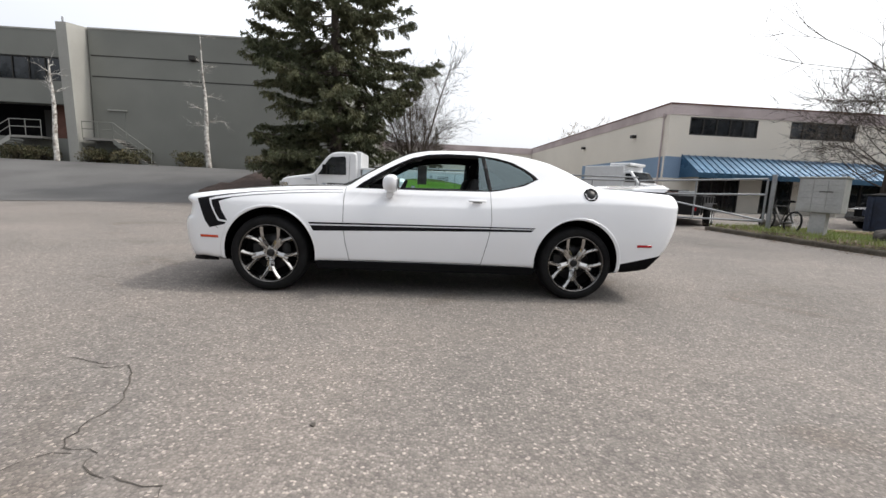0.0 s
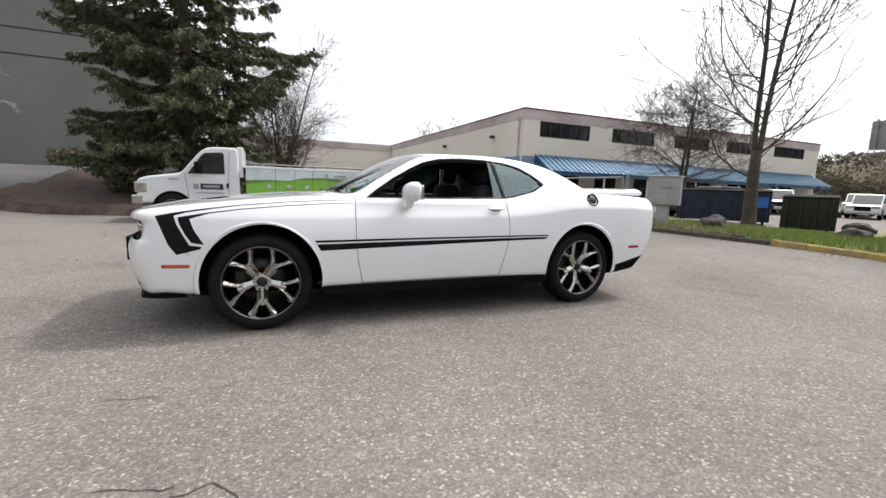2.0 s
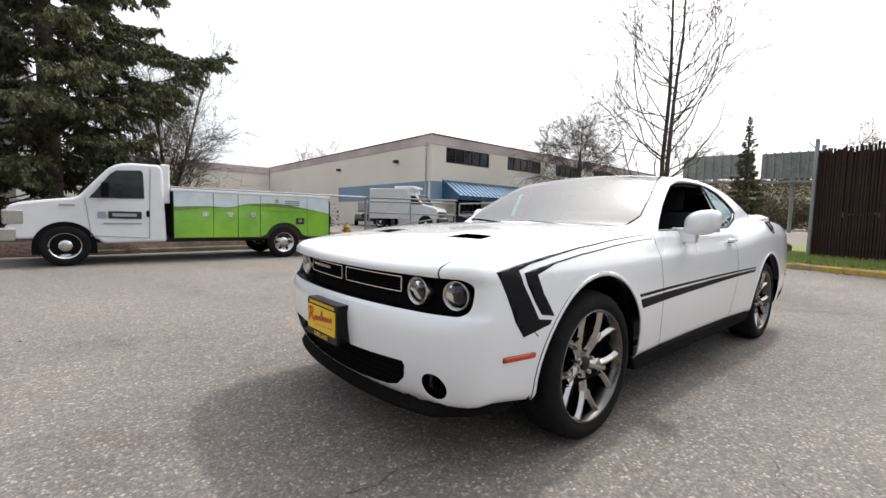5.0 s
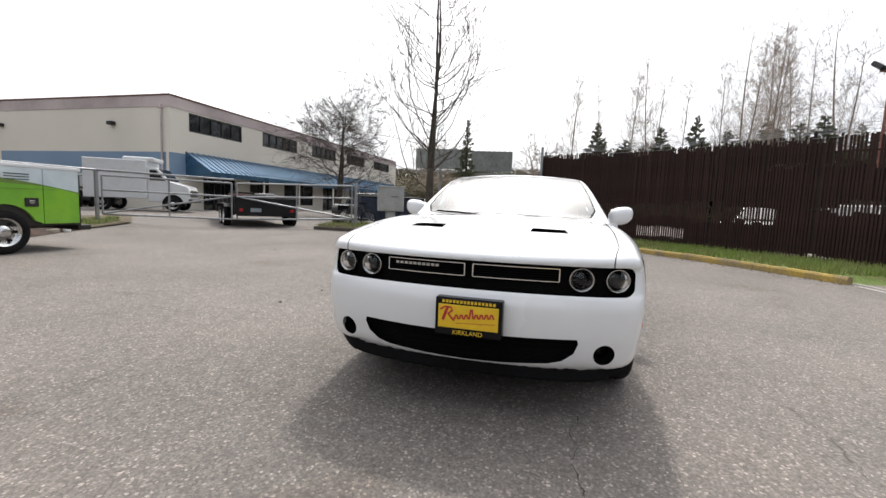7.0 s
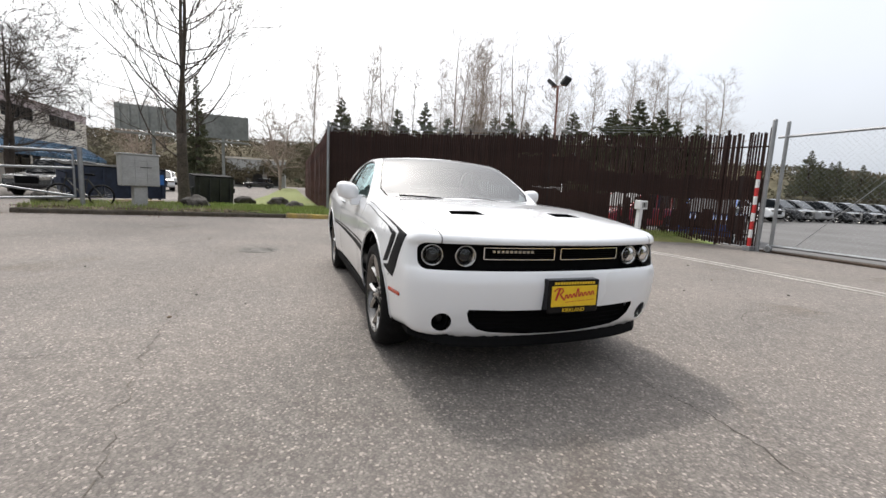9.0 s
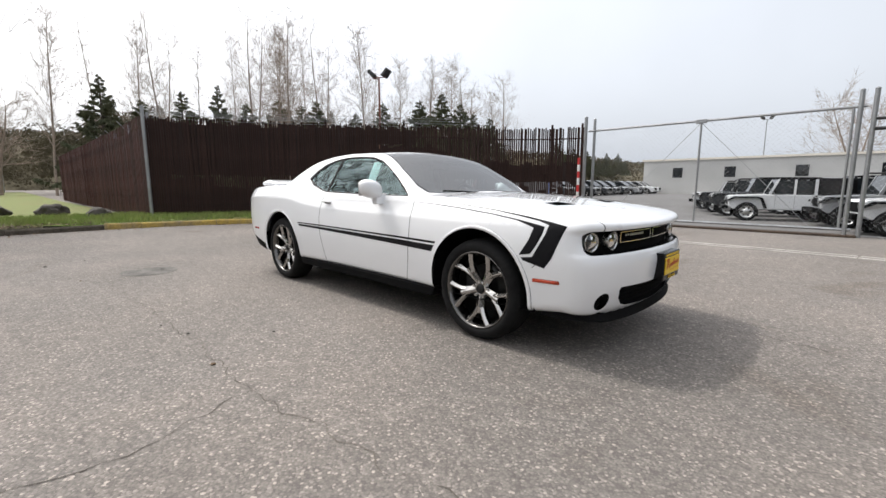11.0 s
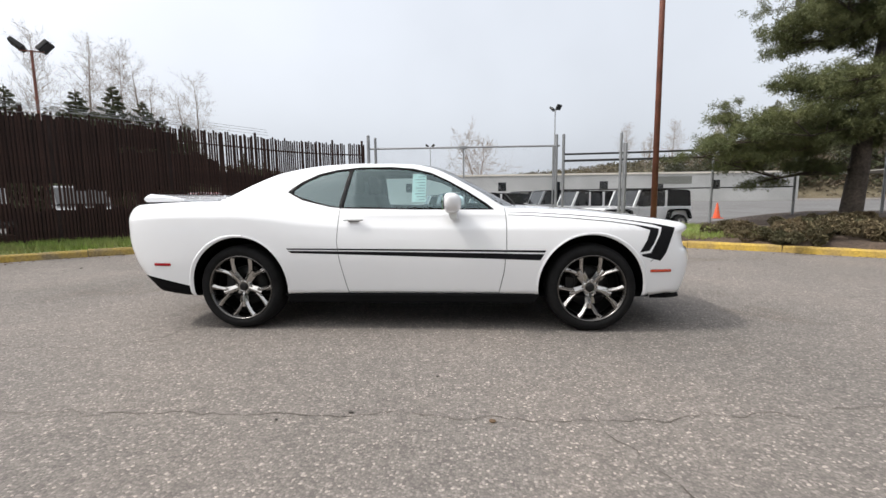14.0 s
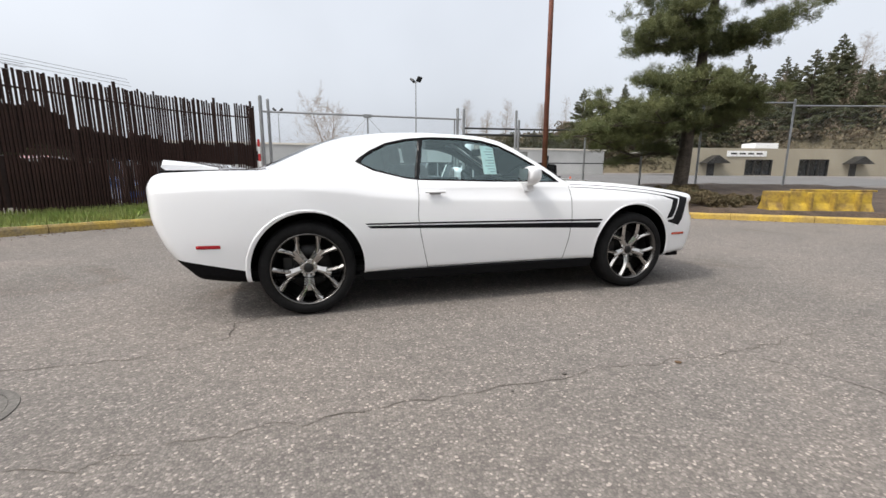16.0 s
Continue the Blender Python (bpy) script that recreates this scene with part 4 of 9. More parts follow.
def lamp_mast(name, x, y, h, mat, yaw, label, heads=1.0):
    """A slim mast with two shoebox floodlights tilted apart."""
    t = thing(name, label, "lamp", pose(x, y, gz(x, y), 0, 0, yaw))
    part("shaft", rod(bmesh.new(), (0, 0, 0), (0, 0, h), 0.075, 0.05, 10), mat, t)
    part("crossarm", rod(bmesh.new(), (-0.42 * heads, 0, h - 0.03), (0.42 * heads, 0, h - 0.03), 0.03, n=8), mat, t)
    for sx, ang in ((-0.40 * heads, 48), (0.40 * heads, -38)):
        m = pose(sx * 1.15, -0.05, h + 0.20 * heads, 14, ang, 0)
        part("floodlight", new_box((-0.27 * heads, -0.24 * heads, -0.09 * heads), (0.27 * heads, 0.24 * heads, 0.10 * heads), 0.035, m), "iron", t)
        part("lens_plate", new_box((-0.23 * heads, -0.20 * heads, -0.105 * heads), (0.23 * heads, 0.20 * heads, -0.092 * heads), 0.0, m), "window_dark", t)
        part("bracket", rod(bmesh.new(), (sx * 0.95, 0, h - 0.03), (sx * 1.1, -0.03, h + 0.12 * heads), 0.028, n=6), "iron", t)
    return t


lamp_mast("lamp_mast", 17.8, -13.2, 7.75, "rust", 25, "rust-red floodlight mast with two tilted lamps behind the fence")
lamp_mast("lamp_mast", -8.8, -38.8, 9.3, "galv", -62, "floodlight mast over the far car lot")
lamp_mast("lamp_mast", 5.5, -62, 9.0, "galv", 0, "distant slim floodlight mast over the car lot")


# ---- buildings ----
def window(parent, x0, x1, z0, z1, y, panes, depth=0.12, mat="window_dark"):
    """A window set into a wall that faces -y: frame, mullions and single panes."""
    w = thing("window", "", "")
    w.parent = parent
    fr = 0.07
    for lo, hi in (((x0, y - .03, z0), (x1, y + depth, z0 + fr)), ((x0, y - .03, z1 - fr), (x1, y + depth, z1)), ((x0, y - .03, z0 + fr), (x0 + fr, y + depth, z1 - fr)), ((x1 - fr, y - .03, z0 + fr), (x1, y + depth, z1 - fr))):
        part("frame", new_box(lo, hi), "frame_dark", w)
    step = (x1 - x0 - fr) / panes
    for i in range(panes):
        a = x0 + fr + i * step
        part("pane", new_box((a, y + 0.04 + 0.004 * (i % 2), z0 + fr), (a + step - fr, y + 0.06 + 0.004 * (i % 2), z1 - fr)), mat, w)
        if i:
            part("mullion", new_box((a - fr, y - .02, z0 + fr), (a, y + depth, z1 - fr)), "frame_dark", w)
    return w


def wall_with_holes(parent, x0, x1, z0, z1, y0, y1, holes, mat, name="wall"):
    """A wall along x as one slab with openings (x0, x1, z0, z1) right through it."""
    xs = sorted({x0, x1, *[h[0] for h in holes], *[h[1] for h in holes]})
    zs = sorted({z0, z1, *[h[2] for h in holes], *[h[3] for h in holes]})
    bm = bmesh.new()
    grid = [[[bm.verts.new((x, y, z)) for z in zs] for x in xs] for y in (y0, y1)]
    def solid(i, j):
        if not (0 <= i < len(xs) - 1 and 0 <= j < len(zs) - 1):
            return False
        cx, cz = (xs[i] + xs[i + 1]) / 2, (zs[j] + zs[j + 1]) / 2
        return not any(h[0] < cx < h[1] and h[2] < cz < h[3] for h in holes)
    f, b = grid
    for i in range(len(xs) - 1):
        for j in range(len(zs) - 1):
            if not solid(i, j):
                continue
            bm.faces.new((f[i][j], f[i + 1][j], f[i + 1][j + 1], f[i][j + 1]))
            bm.faces.new((b[i][j], b[i][j + 1], b[i + 1][j + 1], b[i + 1][j]))
            for di, dj, p, q in ((-1, 0, (i, j), (i, j + 1)), (1, 0, (i + 1, j), (i + 1, j + 1)), (0, -1, (i, j), (i + 1, j)), (0, 1, (i, j + 1), (i + 1, j + 1))):
                if not solid(i + di, j + dj):
                    bm.faces.new((f[p[0]][p[1]], f[q[0]][q[1]], b[q[0]][q[1]], b[p[0]][p[1]]))
    bmesh.ops.delete(bm, geom=[v for v in bm.verts if not v.link_faces], context="VERTS")
    bmesh.ops.recalc_face_normals(bm, faces=bm.faces[:])
    return part(name, bm, mat, parent)


shop = thing("shop_building", "two-storey beige commercial building with mauve parapet and blue metal awning", "building")
SX0, SX1, SY = 14.4, 47.5, 20.2
up = [(15.65, 19.85, 4.75, 5.78), (21.9, 26.05, 4.82, 5.82), (28.2, 32.2, 4.85, 5.85), (34.3, 38.3, 4.9, 5.9), (40.7, 45.2, 4.95, 5.95)]
down = [(16.6, 19.2, 0.2, 2.5), (20.6, 22.6, 0.2, 2.4), (24.4, 28.4, 0.7, 2.5), (30, 33, 0.2, 2.5), (35, 39, 0.7, 2.5), (41, 44, 0.2, 2.5)]
wall_with_holes(shop, SX0, SX1, -0.3, 5.86, SY, SY + .3, up + down, "plaster_beige", "front_wall")
part("side_wall", new_box((SX0, SY + .3, 3.45), (SX0 + .3, 52, 5.86)), "plaster_beige", shop)
part("side_wall", new_box((SX0 + .01, SY + .3, -.3), (SX0 + .3, 52, 2.2)), "plaster_beige", shop)
part("blue_band", new_box((SX0 - .004, SY + .3, 2.2), (SX0 + .3, 33.4, 3.45)), "plaster_blue", shop, "blue painted band on the side wall")
part("side_wall", new_box((SX0 + .002, 33.4, 2.2), (SX0 + .3, 52, 3.45)), "plaster_beige", shop)
part("blue_band", new_box((SX0 - .004, SY - .004, 2.2), (SX0 + 1.0, SY - .0035 + .1, 3.45)), "plaster_blue", shop)
part("parapet", new_box((SX0 - .03, SY - .03, 5.86), (SX1 + .03, SY + .35, 6.45)), "plaster_mauve", shop)
part("parapet", new_box((SX0 - .03, SY + .35, 5.86), (SX0 + .35, 52, 6.45)), "plaster_mauve", shop)
part("coping", new_box((SX0 - .06, SY - .06, 6.45), (SX1 + .06, SY + .4, 6.53)), "brick_red", shop)
part("coping", new_box((SX0 - .06, SY + .4, 6.45), (SX0 + .4, 52, 6.53)), "brick_red", shop)
part("roof", new_box((SX0 + .35, SY + .35, 5.9), (SX1, 52, 6.1)), "concrete", shop)
part("end_wall", new_box((SX1 - .3, SY + .3, -.3), (SX1, 52, 5.86)), "plaster_beige", shop)
part("back_wall", new_box((SX0, 52, -.3), (SX1, 52.3, 6.45)), "plaster_beige", shop)
part("downpipe", rod(bmesh.new(), (SX0 - .08, SY + .5, 0), (SX0 - .08, SY + .5, 5.9), 0.05), "plaster_mauve", shop)
part("rain_head", new_box((SX0 - .2, SY + .4, 5.75), (SX0, SY + .65, 5.95), .02), "plaster_mauve", shop)
for yy in (24.0, 33.0):
    part("wall_lamp", new_box((SX0 - .3, yy, 4.9), (SX0, yy + .35, 5.1), .03), "frame_dark", shop)
for yy in (28, 36, 44):
    part("roof_vent", rod(bmesh.new(), (SX0 + 2, yy, 6), (SX0 + 2, yy, 7.0), 0.12), "galv", shop)
for i, (a, b, c, d) in enumerate(up):
    window(shop, a, b, c, d, SY + .04, 5)
for i, (a, b, c, d) in enumerate(down):
    window(shop, a, b, c, d, SY + .04, 3 if b - a > 2.2 else 2)
# black sheet added to stand in for the unlit rooms behind the windows
part("unlit_room_backing", new_box((SX0 + .4, SY + .9, 0), (SX1 - .4, SY + 1.0, 5.8)), "matt_black", shop)
aw = thing("awning", "", "")
aw.parent = shop
n = 78
AX0, AX1 = 15.4, 46.8
w = (AX1 - AX0) / n
me = bpy.data.meshes.new("awning_panel")
bm = bmesh.new()
a = [bm.verts.new(p) for p in ((0, 0, 3.56), (w - .006, 0, 3.56), (w - .006, -1.7, 2.50), (0, -1.7, 2.50))]
b = [bm.verts.new(p) for p in ((0, 0, 3.53), (w - .006, 0, 3.53), (w - .006, -1.7, 2.47), (0, -1.7, 2.47))]
bm.faces.new(a[::-1]), bm.faces.new(b)
for i in range(4):
    bm.faces.new((a[i], a[(i + 1) % 4], b[(i + 1) % 4], b[i]))
rib = [(-.02, 0, 3.56), (.02, 0, 3.56), (.02, -1.7, 2.50), (-.02, -1.7, 2.50)]
r0, r1 = [bm.verts.new(p) for p in rib], [bm.verts.new((p[0], p[1], p[2] + .05)) for p in rib]
bm.faces.new(r1)
for i in range(4):
    bm.faces.new((r0[i], r0[(i + 1) % 4], r1[(i + 1) % 4], r1[i]))
bmesh.ops.recalc_face_normals(bm, faces=bm.faces[:])
bm.to_mesh(me)
bm.free()
me.materials.append(M["awning"])
for i in range(n):
    ob = new("awning_panel", me)
    ob.parent = aw
    ob.location = (AX0 + i * w, SY - .01, 0)
part("valance", new_box((AX0, SY - 1.74, 2.22), (AX1, SY - 1.70, 2.50)), "awning", aw)
for x in (AX0, AX1):
    part("cheek", prism(bmesh.new(), [(SY, 3.56), (SY - 1.72, 2.5), (SY - 1.72, 2.24), (SY, 2.24)], "x", x - .03, x), "awning", aw)
for x in (20, 24, 29, 34, 39, 44):
    part("column", rod(bmesh.new(), (x, SY - 1.6, 0), (x, SY - 1.6, 2.4), 0.06), "plaster_beige", aw)
part("sidewalk", new_box((15, SY - 2.2, -.2), (SX1, SY, 0.30), .02), "concrete", shop)

annex = thing("annex_building", "low beige industrial building with a mauve parapet band", "building")
part("wall", new_box((-14, 51.6, 0), (14.36, 52.0, 5.75)), "plaster_beige", annex)
part("parapet", new_box((-14.1, 51.5, 5.75), (14.36, 52.0, 6.5)), "plaster_mauve", annex)
part("roof", new_box((-14, 52.0, 5.8), (14.3, 70, 6.0)), "concrete", annex)

grey = thing("warehouse", "tall grey-green concrete tilt-up warehouse with a pale fin wall", "building")
GYY = 25.5
wall_with_holes(grey, -21.9, -5.5, 1.0, 10.1, GYY, GYY + .4, [], "plaster_grey", "wall")
wall_with_holes(grey, -46, -22.62, 1.0, 9.85, GYY, GYY + .4, [(-36, -23.7, 6.75, 8.25), (-36, -23.4, 3.1, 5.3)], "plaster_grey", "wall")
part("side_wall", new_box((-5.9, GYY + .4, 1.0), (-5.5, 60, 10.1)), "plaster_grey", grey)
part("roof", new_box((-46, GYY + .4, 9.6), (-5.9, 60, 9.8)), "concrete", grey)
part("fin", prism(bmesh.new(), [(GYY + .4, 1.0), (GYY - 1.25, 1.0), (GYY - 1.6, 9.95), (GYY + .4, 10.25)], "x", -22.62, -22.0), "plaster_light", grey, "pale battered concrete fin")
for z in (8.45, 7.15):
    part("reveal_joint", new_box((-21.8, GYY - .012, z), (-5.6, GYY - .002, z + .07)), "frame_dark", grey)
window(grey, -36, -23.7, 6.75, 8.25, GYY + .08, 12)
# the recess's deep shade is put in as a black sheet
part("recess", new_box((-36, GYY + 2.6, 1.0), (-23.0, GYY + 2.7, 5.6)), "matt_black", grey, "black back sheet painted as the deep shade of the entrance recess")
part("recess_side", new_box((-25.2, GYY + 1.2, 3.0), (-23.4, GYY + 1.3, 5.4)), "brick_red", grey, "red-brown panel in the recess")
part("recess_ceiling", new_box((-36, GYY + .4, 5.5), (-23.0, GYY + 2.6, 5.6)), "plaster_grey", grey)
part("recess_door", new_box((-27.0, GYY + 2.45, 3.1), (-25.9, GYY + 2.58, 5.2)), "frame_dark", grey)
part("recess_floor", new_box((-36, GYY + .4, 2.9), (-23.0, GYY + 2.6, 3.05)), "concrete", grey)
part("coping", new_box((-21.9, GYY - .03, 10.1), (-5.5, GYY + .42, 10.2)), "plaster_light", grey)
part("coping", new_box((-46, GYY - .03, 9.85), (-22.63, GYY + .42, 9.95)), "plaster_light", grey)
part("roof_vent", rod(bmesh.new(), (-24.0, GYY + .8, 9.7), (-24.0, GYY + .8, 11.0), .06), "galv", grey)
part("wall_lamp", new_box((-15.5, GYY - .3, 8.5), (-15.1, GYY, 8.8), .03), "frame_dark", grey)
part("door", new_box((-20.75, GYY - .03, 3.18), (-19.85, GYY - .005, 5.05)), "plaster_grey", grey)
part("door_canopy", new_box((-20.9, GYY - .12, 5.05), (-19.7, GYY - .005, 5.12)), "plaster_light", grey)


def wall_stair(x_top, x_foot, z_top, z_foot, rail):
    """A straight concrete stair along the wall with its landing and a pipe rail."""
    st = thing("stair", "", "")
    st.parent = grey
    sgn = 1 if x_foot > x_top else -1
    part("landing", new_box((min(x_top, x_top - sgn * 1.9), GYY - 1.2, z_top - .14), (max(x_top, x_top - sgn * 1.9), GYY - .02, z_top)), "concrete", st)
    n = 10
    dx, dz = (x_foot - x_top) / n, (z_top - z_foot) / n
    for i in range(n):
        a, b = x_top + dx * i, x_top + dx * (i + 1.1)
        part("step", new_box((min(a, b), GYY - 1.2, z_top - dz * (i + 1) - .05), (max(a, b), GYY - .02, z_top - dz * (i + 1)), .01), "concrete", st)
    part("stringer", prism(bmesh.new(), [(x_top, z_top), (x_foot, z_foot), (x_foot, z_foot - .25), (x_top, z_top - .32)], "y", GYY - 1.26, GYY - 1.21), rail, st)
    for up in (1.0, .55):
        part("handrail", pipe([(x_top - sgn * 1.9, GYY - 1.2, z_top + up), (x_top, GYY - 1.2, z_top + up), (x_foot, GYY - 1.2, z_foot + up)], .022), rail, st)
    for f in (-.7, -.35, 0, .33, .66, 1):
        x = x_top + (x_foot - x_top) * f if f >= 0 else x_top + sgn * 1.9 * f / .7
        z = z_top - (z_top - z_foot) * max(f, 0)
        part("baluster", pipe([(x, GYY - 1.2, z), (x, GYY - 1.2, z + 1.0)], .02), rail, st)
    return st


wall_stair(-19.9, -17.6, 3.15, 1.5, "plaster_grey")
wall_stair(-26.2, -28.4, 3.1, 1.65, "plaster_light")

tan = thing("tan_building", "low tan block building with dark shop windows and small gabled porches", "building", pose(-62, -47, 0.3, 0, 0, -12))
wall_with_holes(tan, -28, 8, -1, 4.3, -.4, 0, [(-5.6, -1.2, .2, 2.6), (-15.2, -10.2, -.2, 2.7)], "plaster_tan", "wall")
for a, b, c in ((-5.6, -1.2, 2.6), (-15.2, -10.2, 2.7)):
    t = thing("window", "", "")
    t.parent = tan
    part("pane", new_box((a, -.3, 0), (b, -.25, c)), "window_dark", t)
    for k in range(4):
        xx = a + (b - a) * k / 3
        part("mullion", new_box((xx - .06, -.32, -.2), (xx + .06, .02, c)), "frame_dark", t)
for x in (4.5, -19.5):
    part("porch", prism(bmesh.new(), [(x - 2, 2.0), (x, 3.2), (x + 2, 2.0)], "y", 0.0, 1.6), "frame_dark", tan)
    part("door", new_box((x - .6, .004, 0), (x + .6, .02, 2.0)), "frame_dark", tan)
part("sign", new_box((-4.4, .01, 3.05), (2.1, .12, 3.9)), "white", tan)
for k in range(4):
    part("bar", new_box((-3.7 + k * 1.4, .12, 3.35), (-2.7 + k * 1.4, .13, 3.6)), "frame_dark", tan)
part("roof_unit", new_box((-9, -6, 4.3), (-5, -3, 5.3), .05), "white", tan)
part("roof", new_box((-28, -20, 4.1), (8, -.4, 4.25)), "concrete", tan)
tagged(tan, "low tan block building with dark shop windows and small gabled porches")

white_b = thing("service_building", "long low off-white building with small windows behind the car lot", "building", pose(0, -61, 0))
wall_with_holes(white_b, -48, 19, 0, 4.45, -.4, 0, [], "plaster_white", "wall")
part("eave", new_box((-48.2, -.5, 4.45), (19.2, .2, 4.7)), "plaster_beige", white_b)
part("side_wall", new_box((18.6, -14, 0), (19, -.4, 4.45)), "plaster_white", white_b)
part("roof", new_box((-48, -14, 4.3), (19, -.4, 4.44)), "concrete", white_b)
for x in (14, 8, 1, -6, -14, -21, -29, -37):
    part("window", new_box((x, .004, 2.2), (x + 1.2, .03, 3.5)), "window_dark", white_b)
part("sign", new_box((-33, .004, 3.0), (-27.5, .05, 4.1)), "plaster_grey", white_b)

bill = thing("billboard", "grey back of a large twin billboard on steel posts", "billboard", pose(60, 12.6, 0.2, 0, 0, 97))
for k, (a, b, z) in enumerate(((-5.8, .4, 6.4), (1.2, 8.9, 6.6))):
    part("panel", new_box((a, -.2, z), (b, .1, z + 3.0), .04), "billboard", bill)
    for i in range(8):
        x = a + (b - a) * (i + .5) / 8
        part("rib", new_box((x - .08, .1, z), (x + .08, .3, z + 3.1)), "billboard", bill)
    part("catwalk", new_box((a, -.6, z - .5), (b, .9, z - .35)), "billboard", bill)
    part("mast", rod(bmesh.new(), ((a + b) / 2, 0, 0), ((a + b) / 2, 0, z), 0.2), "billboard", bill)


depot = thing("depot_building", "pale low depot building far beyond the side fence", "building", pose(92, 7.5, 0))
part("wall", new_box((0, -5, 0), (.4, 6, 5.6)), "plaster_white", depot)
part("side_wall", new_box((.4, -5, 0), (12, -4.6, 5.6)), "plaster_white", depot)
part("roof", new_box((-.2, -5.2, 5.6), (12, 6.2, 5.9)), "plaster_beige", depot)
for y in (-3.6, -.6, 2.4):
    part("loading_door", new_box((-.03, y, .4), (-.004, y + 2.2, 3.4)), "frame_dark", depot)


# ---- trees ----
def tubes(segs, n):
    """Tapered tubes for rows (ax, ay, az, bx, by, bz, r0, r1)."""
    S = np.array(segs, float)
    A, B, r0, r1 = S[:, :3], S[:, 3:6], S[:, 6], S[:, 7]
    D = B - A
    D /= np.linalg.norm(D, axis=1)[:, None] + 1e-9
    ref = np.where(np.abs(D[:, 2:3]) < 0.9, np.array([[0, 0, 1.0]]), np.array([[1.0, 0, 0]]))
    U = np.cross(D, ref)
    U /= np.linalg.norm(U, axis=1)[:, None]
    W = np.cross(D, U)
    ang = 2 * math.pi * np.arange(n) / n
    ring = U[:, None, :] * np.cos(ang)[None, :, None] + W[:, None, :] * np.sin(ang)[None, :, None]
    V = np.concatenate([A[:, None] + ring * r0[:, None, None], B[:, None] + ring * r1[:, None, None]], 1)
    k = len(S)
    base = np.arange(k)[:, None] * 2 * n
    j = np.arange(n)
    F = np.stack([base + j, base + (j + 1) % n, base + n + (j + 1) % n, base + n + j], -1).reshape(-1, 4)
    return V.reshape(-1, 3), F


def stem_mesh(points, radii, n=10):
    """One tapered stem through the points."""
    P = np.array(points, float)
    V, F = [], []
    for i, (p, r) in enumerate(zip(P, radii)):
        d = P[min(i + 1, len(P) - 1)] - P[max(i - 1, 0)]
        d /= np.linalg.norm(d)
        u = np.cross(d, (1.0, 0.0, 0.0))
        u /= np.linalg.norm(u)
        w = np.cross(d, u)
        for k in range(n):
            a = 2 * math.pi * k / n
            V.append(p + (u * math.cos(a) + w * math.sin(a)) * r)
    for i in range(len(P) - 1):
        for k in range(n):
            F.append((i * n + k, i * n + (k + 1) % n, (i + 1) * n + (k + 1) % n, (i + 1) * n + k))
    F.append(tuple(range((len(P) - 1) * n, len(P) * n)))
    return V, F


def branching(rng, start, direction, length, radius, depth, up, segs, wander=0.18, kids=(4, 7), spread=0.8, shrink=0.62, least=0.004):
    p, d = np.array(start, float), np.array(direction, float)
    steps = max(3, int(4 + depth))
    pts = [p.copy()]
    for i in range(steps):
        d = d + rng.normal(0, wander, 3) + np.array([0, 0, up])
        d /= np.linalg.norm(d)
        q = p + d * length / steps
        f0, f1 = 1 - i / steps * 0.75, 1 - (i + 1) / steps * 0.75
        segs.append((*p, *q, radius * f0, radius * f1))
        p = q
        pts.append((p.copy(), d.copy(), radius * f1))
    if depth > 0:
        for _ in range(int(rng.integers(*kids))):
            i = int(rng.integers(1, steps + 1))
            bp, bd, br = pts[i]
            side = np.cross(bd, rng.normal(0, 1, 3))
            side /= np.linalg.norm(side) + 1e-9
            nd = bd + side * rng.uniform(0.6, 1.2) * spread
            nd /= np.linalg.norm(nd)
            branching(rng, bp, nd, length * shrink * rng.uniform(0.7, 1.15), max(br * 0.55, least), depth - 1, up, segs, wander, kids, spread, shrink, least)


